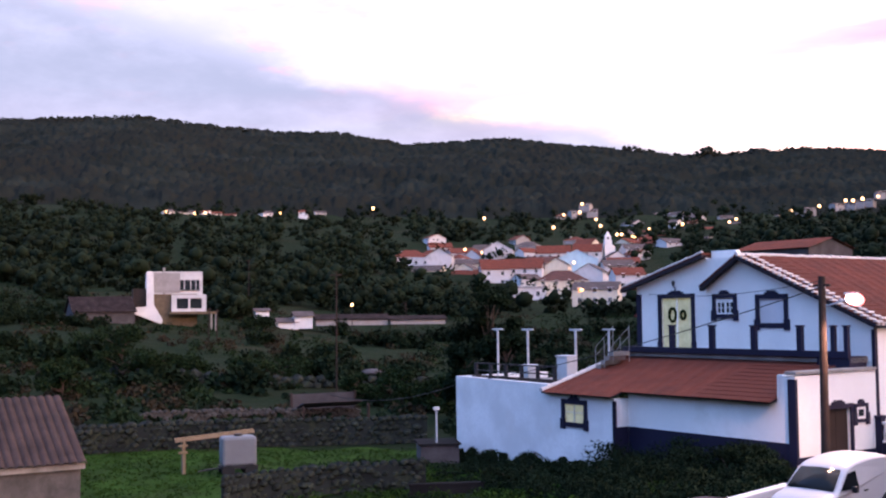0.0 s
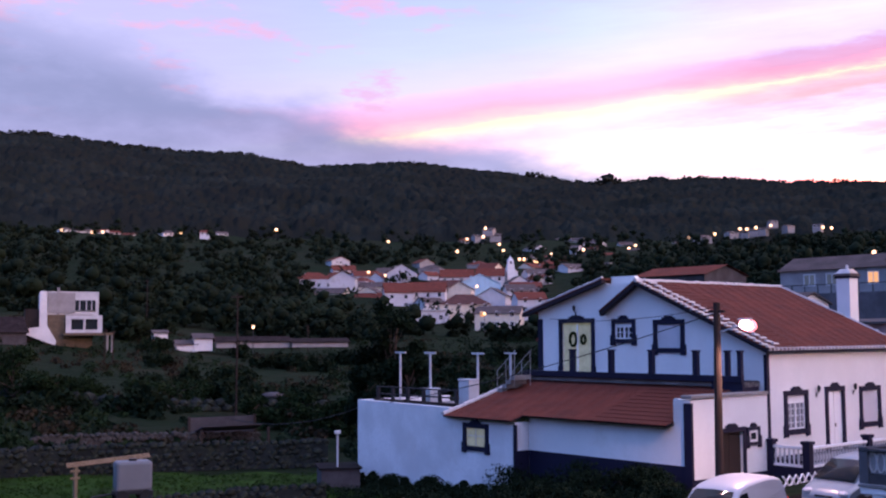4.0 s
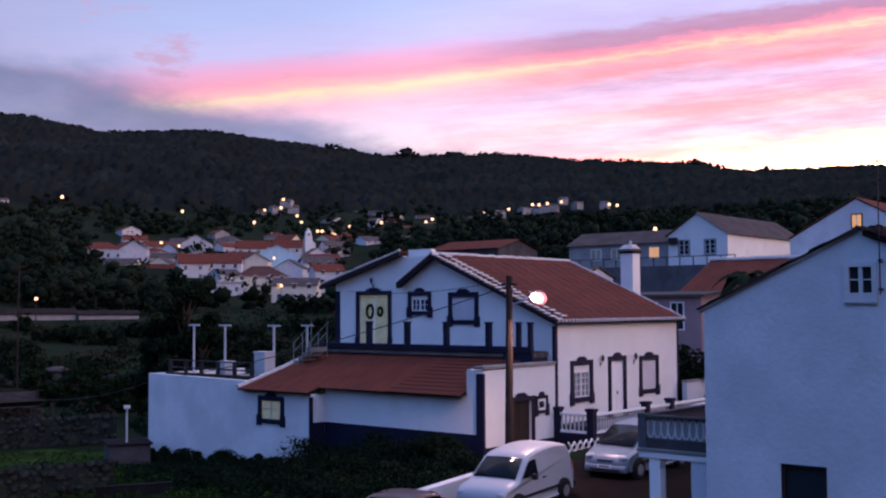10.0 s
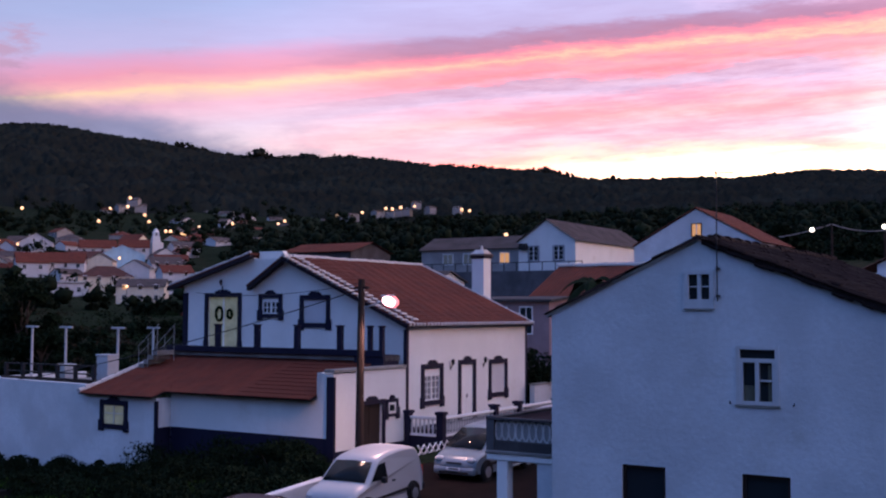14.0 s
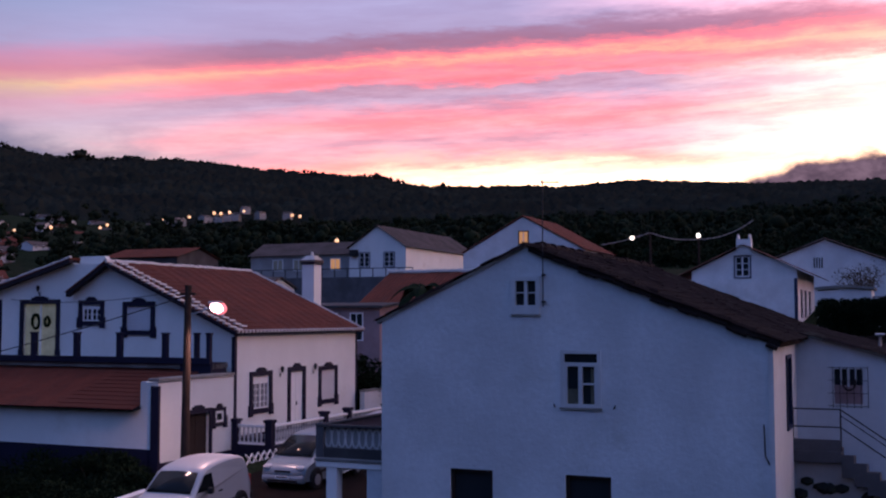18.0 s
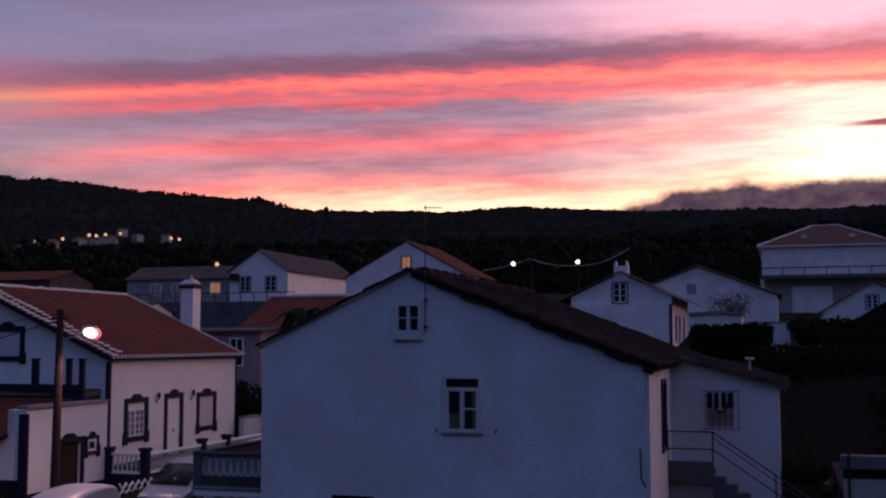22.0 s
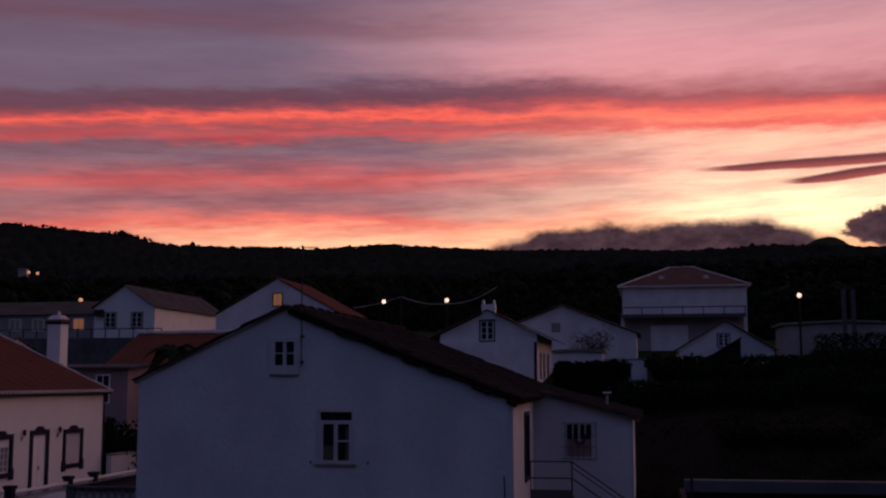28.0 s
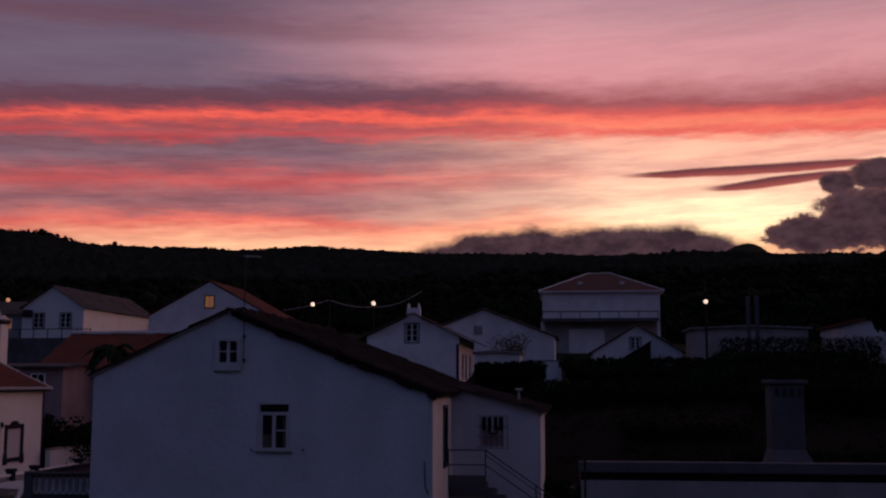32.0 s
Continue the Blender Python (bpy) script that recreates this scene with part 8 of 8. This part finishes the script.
panes += side_panes([("side_window", [(0.8, 0.97), (-0.1, 0.96), (-0.05, 1.34), (0.25, 1.34)]), ("side_window", [(-0.18, 0.96), (-1.2, 1.0), (-0.9, 1.34), (-0.13, 1.35)])], 1.62, 0.22)
vehicle("red_car", street(20.75, 18.85, road_z(20.75) - 0.03, 183) @ pose(0, 0, 0, 0, 2.0, 0) @ Matrix.Diagonal((1, 1, 0.93, 1)), "dark red hatchback parked before the van", "car", CAR_RED, HATCH, 1.62, 2.45, 0.22, panes, 1.88, -1.85)


vehicle("white_car", street(40.6, 20.0, road_z(40.6) - 0.03, 180) @ pose(0, 0, 0, 0, 2.6, 0), "white hatchback parked behind the silver car", "car", CAR_WHITE, HATCH, 1.62, 2.45, 0.22, panes, 1.88, -1.85)


def build_low_wall():
    bm = bmesh.new()
    hexa(bm, [(16, 21.0, -0.8), (30.2, 21.5, 0.2), (30.2, 21.8, 0.2), (16, 21.3, -0.8), (16, 21.0, 0.36), (30.2, 21.5, 1.17), (30.2, 21.8, 1.17), (16, 21.3, 0.36)])
    bmesh.ops.bevel(bm, geom=bm.edges[:], offset=0.03, segments=1, affect="EDGES")
    single("roadside_wall", bm, OLD_WHITEWASH, STREET, "low whitewashed roadside wall along the street", "wall")


build_low_wall()
w = thing("garden_wall", street(47.6, 24.6, 0.6), "pale rendered garden wall beside the white house", "wall")
part("wall_panel", box(0, 7.0, 0, 0.25, -0.5, 2.0), OLD_WHITEWASH, w)
part("coping", box(-0.03, 7.03, -0.04, 0.29, 2.0, 2.08, bevel=0.015), CONCRETE, w)


# ---- fields, stone walls and the farmyard ----
def build_meadow():
    bm = bmesh.new()
    rows = []
    for j in range(13):
        row = []
        for k in range(25):
            hd = -22.0 + 22.5 * k / 24
            d = 43.5 + 14.5 * j / 12 + 0.8 * math.sin(hd * 1.3)
            p = polar(hd, d).translation
            row.append(bm.verts.new((p.x, p.y, land_z(p.x, p.y) + 0.05)))
        rows.append(row)
    for a, b in zip(rows, rows[1:]):
        for k in range(24):
            bm.faces.new((a[k], a[k + 1], b[k + 1], b[k]))
    single("meadow", bm, GRASS, Matrix.Identity(4), "small bright green pasture between stone walls", "meadow", kind="structure", smooth=True)


build_meadow()


# a sheet just over the land, its colour carrying the garden's gloom
def build_garden_ground():
    bm = bmesh.new()
    rows = []
    for j in range(15):
        row = []
        for k in range(21):
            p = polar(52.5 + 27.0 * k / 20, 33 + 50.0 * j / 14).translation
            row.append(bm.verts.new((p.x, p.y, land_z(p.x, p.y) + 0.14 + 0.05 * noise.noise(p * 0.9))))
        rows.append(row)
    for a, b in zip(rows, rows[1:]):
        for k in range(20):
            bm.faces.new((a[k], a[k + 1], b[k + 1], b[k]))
    single("garden_ground", bm, GLOOM_GROUND, Matrix.Identity(4), "garden ground below the upper houses, coloured dark for dusk gloom", "ground", kind="structure", smooth=True)


build_garden_ground()


def stone_shapes(mat, n=5, seed=2):
    rng = random.Random(seed)
    out = []
    for _ in range(n):
        bm = bmesh.new()
        bmesh.ops.create_icosphere(bm, subdivisions=1, radius=1.0)
        for v in bm.verts:
            v.co = Vector((v.co.x * 0.26, v.co.y * 0.2, v.co.z * 0.17)) * rng.uniform(0.8, 1.2)
        out.append(mesh_of(bm, "stone", mat))
    return out


def stone_wall(points, height, mat, label, seed, courses=4, step=0.42, z=None):
    """A dry wall of single stones over a core, along (heading, distance) points."""
    rng = random.Random(seed)
    w = thing("stone_wall", Matrix.Identity(4), label, "stone wall", "dry stone walls")
    shapes = stone_shapes(mat, 5, seed)
    pts = [polar(a, d).translation for a, d in points]
    core = bmesh.new()
    for p, q in zip(pts, pts[1:]):
        L = (q - p).length
        t = (q - p) / L
        nrm = Vector((-t.y, t.x, 0)) * 0.08
        zp, zq = land_z(p.x, p.y), land_z(q.x, q.y)
        c = [(p - nrm), (q - nrm), (q + nrm), (p + nrm)]
        zz = (zp, zq, zq, zp)
        hexa(core, [(v.x, v.y, b - 0.3) for v, b in zip(c, zz)] + [(v.x, v.y, b + height * 0.85) for v, b in zip(c, zz)])
        n = int(L / step)
        for i in range(n):
            for r in range(courses):
                f = (i + 0.5 * (r % 2) + rng.uniform(-0.15, 0.15)) / n
                s = p.lerp(q, f) + Vector((-t.y, t.x, 0)) * rng.uniform(-0.1, 0.1)
                ob = new("stone", rng.choice(shapes))
                ob.parent = w
                k = rng.uniform(0.6, 1.15) * step / 0.36
                ob.matrix_basis = Matrix.LocRotScale((s.x, s.y, zp + (zq - zp) * f + height * (r + 0.4) / courses + rng.uniform(-0.05, 0.05)), Euler((rng.uniform(-0.3, 0.3), rng.uniform(-0.3, 0.3), math.atan2(t.y, t.x) + rng.uniform(-0.4, 0.4))), (k, k, k))
    part("wall_core", core, mat, w)


stone_wall([(-10.6, 40.5), (-8.8, 42.2), (-5.0, 43.6), (-0.3, 44.4)], 1.25, LAVA, "rough dark lava stone wall along the pasture", 31, 6, 0.34)
stone_wall([(-17.5, 57), (-11.0, 58.5), (-5.0, 60), (-0.2, 61)], 1.5, LAVA, "mossy dark dry stone wall behind the pasture", 32, 6, 0.38)
stone_wall([(-14.5, 68), (-9, 71), (-3.6, 73.5)], 0.9, PALE_STONE, "tumbled pale stone wall on the slope", 33, 4, 0.4)
stone_wall([(-21, 62), (-16.5, 61.5), (-12.0, 64)], 0.9, LAVA, "low stone wall at the field's edge", 34, 3, 0.7)
stone_wall([(-16, 100), (-9, 96), (-4, 99), (2, 97)], 1.0, LAVA, "stone wall across the upper fields", 35, 2, 1.1)


def build_barn():
    h = thing("stone_barn", polar(-17.45, 33.2, -0.4, 14), "old stone barn with a weathered red tile roof", "barn")
    w = 9.0
    part("front_wall", wall(-w, 0, 0, 0.5, -1.0, 2.55), STONE_BARN, h)
    part("gable_wall", swapped(wall(0.5, 6.0, -0.5, 0, -1.0, lambda y: 2.55 + 1.55 * (1 - abs(y / 3 - 1)), breaks=(3,))), STONE_BARN, h)
    part("back_wall", wall(-w, -0.5, 5.5, 6.0, -1.0, 2.55), STONE_BARN, h)
    part("roof_tiles", tiled(-w, 0.12, -0.25, 2.5, 3.0, 4.2, 0.24, 0.45, 0.07), BARN_TILE, h)
    part("roof_tiles", tiled(-w, 0.12, 6.25, 2.5, 3.0, 4.2, 0.24, 0.45, 0.07), BARN_TILE, h)
    part("eaves_board", box(-w, 0.1, -0.12, 0.0, 2.35, 2.5), WORN_EDGE, h)


build_barn()


def build_farm_things():
    m = polar(-9.85, 49.5, 0, 10)
    m.translation.z = land_z(m.translation.x, m.translation.y)
    t = thing("water_bowser", m, "grey plastic water tank on a small trailer in the pasture", "trailer")
    part("tank", box(-0.75, 0.75, -0.5, 0.5, 0.5, 1.75, bevel=0.12), TANK, t)
    part("chassis", box(-0.8, 0.8, -0.45, 0.45, 0.38, 0.5), IRON, t)
    for x in (-0.5, 0.5):
        for y in (-0.5, 0.5):
            part("wheel", tube((x, y - 0.07, 0.28), (x, y + 0.07, 0.28), 0.28, n=14), RUBBER, t)
    part("drawbar", tube((-0.8, 0, 0.4), (-1.7, 0, 0.3), 0.04, n=6), IRON, t)
    part("filler_cap", tube((0, 0, 1.74), (0, 0, 1.84), 0.18, n=12), BLACK_PLASTIC, t)
    p = thing("plank_stack", m @ pose(-0.75, 1.1, 0), "pale wooden planks propped level on trestles", "planks")
    for k in range(3):
        part("plank", box(-1.7, 1.8, -0.2 + 0.14 * k, -0.08 + 0.14 * k, 1.62, 1.68), PLANK, p).matrix_basis = pose(0, 0, 0.05 * k, 0, -4.5, 0)
    for x in (-1.45, 1.3):
        part("trestle_post", box(x - 0.06, x + 0.06, -0.25, 0.3, 0, 1.6 + 0.08 * x), PLANK, p)
    for z in (1.0, 1.3):
        part("trestle_bar", box(-1.7, -1.3, -0.3, -0.24, z, z + 0.09), PLANK, p)
    for hd, d, top, label in ((-4.85, 76, 8.6, "thin leaning wooden field pole"), (-11.3, 150, 6.8, "slim utility pole below the modern house"), (-10.9, 152, 6.6, "slim utility pole below the modern house"), (-1.25, 215, 8, "thin pole by the farm sheds"), (-9.3, 215, 16.5, "utility pole on the slope")):
        x = polar(hd, d).translation
        z = land_z(x.x, x.y)
        q = thing("utility_pole", polar(hd, d, z), label, "pole")
        part("pole", tube((0, 0, -0.5), (0.05, 0, 6.2 + (d * 0 + top) - z - 5.6), 0.05 + d * 0.0003, 0.035 + d * 0.0003, 6), POLE_WOOD, q)
        part("cross_arm", box(-0.4, 0.4, -0.04, 0.04, top + 0.3 - z, top + 0.4 - z), POLE_WOOD, q)
    s = thing("lean_to_shed", polar(-5.2, 72, -1.0, 20), "open lean-to with a rusty sheet roof in the field", "shed")
    part("roof_sheet", slab(-2.0, 2.0, -0.8, 1.7, 0.8, 1.3, 0.06), DARK_GREY, s)
    for x in (-2.2, 2.2):
        for y, z in ((-1.2, 1.5), (1.2, 2.2)):
            part("post", box(x - 0.07, x + 0.07, y - 0.07, y + 0.07, -0.4, z), WOOD_DARK, s)
    part("back_wall", box(-2.2, 2.2, 1.2, 1.3, -0.4, 2.1), DARK_GREY, s)
    g = thing("yard_shed", polar(-0.3, 52, -1.2, 6), "small grey flat-roofed shed against the white wall", "shed")
    part("wall", box(-0.2, 1.6, 0, 2.2, -0.5, 1.25), DARK_GREY, g)
    part("roof", box(-0.3, 1.7, -0.1, 2.3, 1.25, 1.33), NEAR_BLACK, g)
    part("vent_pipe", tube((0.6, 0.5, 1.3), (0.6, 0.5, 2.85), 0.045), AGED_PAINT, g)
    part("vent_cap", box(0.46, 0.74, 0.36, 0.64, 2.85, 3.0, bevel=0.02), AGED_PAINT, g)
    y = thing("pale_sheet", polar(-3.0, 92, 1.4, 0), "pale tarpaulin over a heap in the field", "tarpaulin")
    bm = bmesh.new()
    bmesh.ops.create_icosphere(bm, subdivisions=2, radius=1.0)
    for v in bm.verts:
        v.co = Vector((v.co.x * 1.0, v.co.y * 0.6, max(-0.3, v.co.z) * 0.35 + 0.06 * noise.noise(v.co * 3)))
    part("sheet", bm, DARK_GREY, y)
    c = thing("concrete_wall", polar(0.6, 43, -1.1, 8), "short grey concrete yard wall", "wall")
    part("panel", box(-1.3, 1.6, 0, 0.2, -0.6, 0.7), NEAR_BLACK, c)
    part("coping", box(-1.35, 1.65, -0.04, 0.24, 0.7, 0.77), NEAR_BLACK, c)


build_farm_things()


# ---- grass on the pasture ----
def build_grass():
    rng = random.Random(17)
    cs = []
    for _ in range(2600):
        p = polar(rng.uniform(-21.5, 0.3), rng.uniform(43.8, 57.5)).translation
        cs.append((p.x, p.y, land_z(p.x, p.y) + 0.1))
    ob = new("grass", leaf_mesh("grass", GRASS, cs, [rng.uniform(0.1, 0.3) for _ in cs], 26000, 0.04, 9, 0.5))
    tagged(ob, "short green grass tufts over the pasture", "grass", kind="stuff")


build_grass()


def build_weeds():
    """Rank weeds on the slope below the white house and in the garden past the old one."""
    rng = random.Random(31)
    plots = ((LEAF_DARK, 1500, 22.5, 31.4, 22.2, 45.0, "dark rank weeds on the slope below the annex"), (GRASS, 900, 19.0, 28.0, 24.0, 44.0, "green grass tufts on the slope below the annex"),
             (LEAF_BROWN, 260, 33.0, 58.0, -15.0, -0.3, "brown dry weeds in the dark garden"), (LEAF_DARK, 900, 32.0, 58.0, -16.0, -0.3, "dark low weeds in the garden"))
    for k, (mat, n, u0, u1, v0, v1, lab) in enumerate(plots):
        cs, rs = [], []
        while len(cs) < n:
            u, v = rng.uniform(u0, u1), rng.uniform(v0, v1)
            if noise.noise(Vector((u * 0.35, v * 0.35, 5.0 * k))) < -0.08:
                continue
            p = street(u, v).translation
            r = rng.uniform(0.12, 0.42)
            cs.append((p.x, p.y, land_z(p.x, p.y) + 0.3 * r))
            rs.append(r)
        tagged(new("weeds", leaf_mesh("weeds", mat, cs, rs, 26 * n, 0.055, 40 + k, 0.8)), lab, "weeds", kind="stuff")


build_weeds()
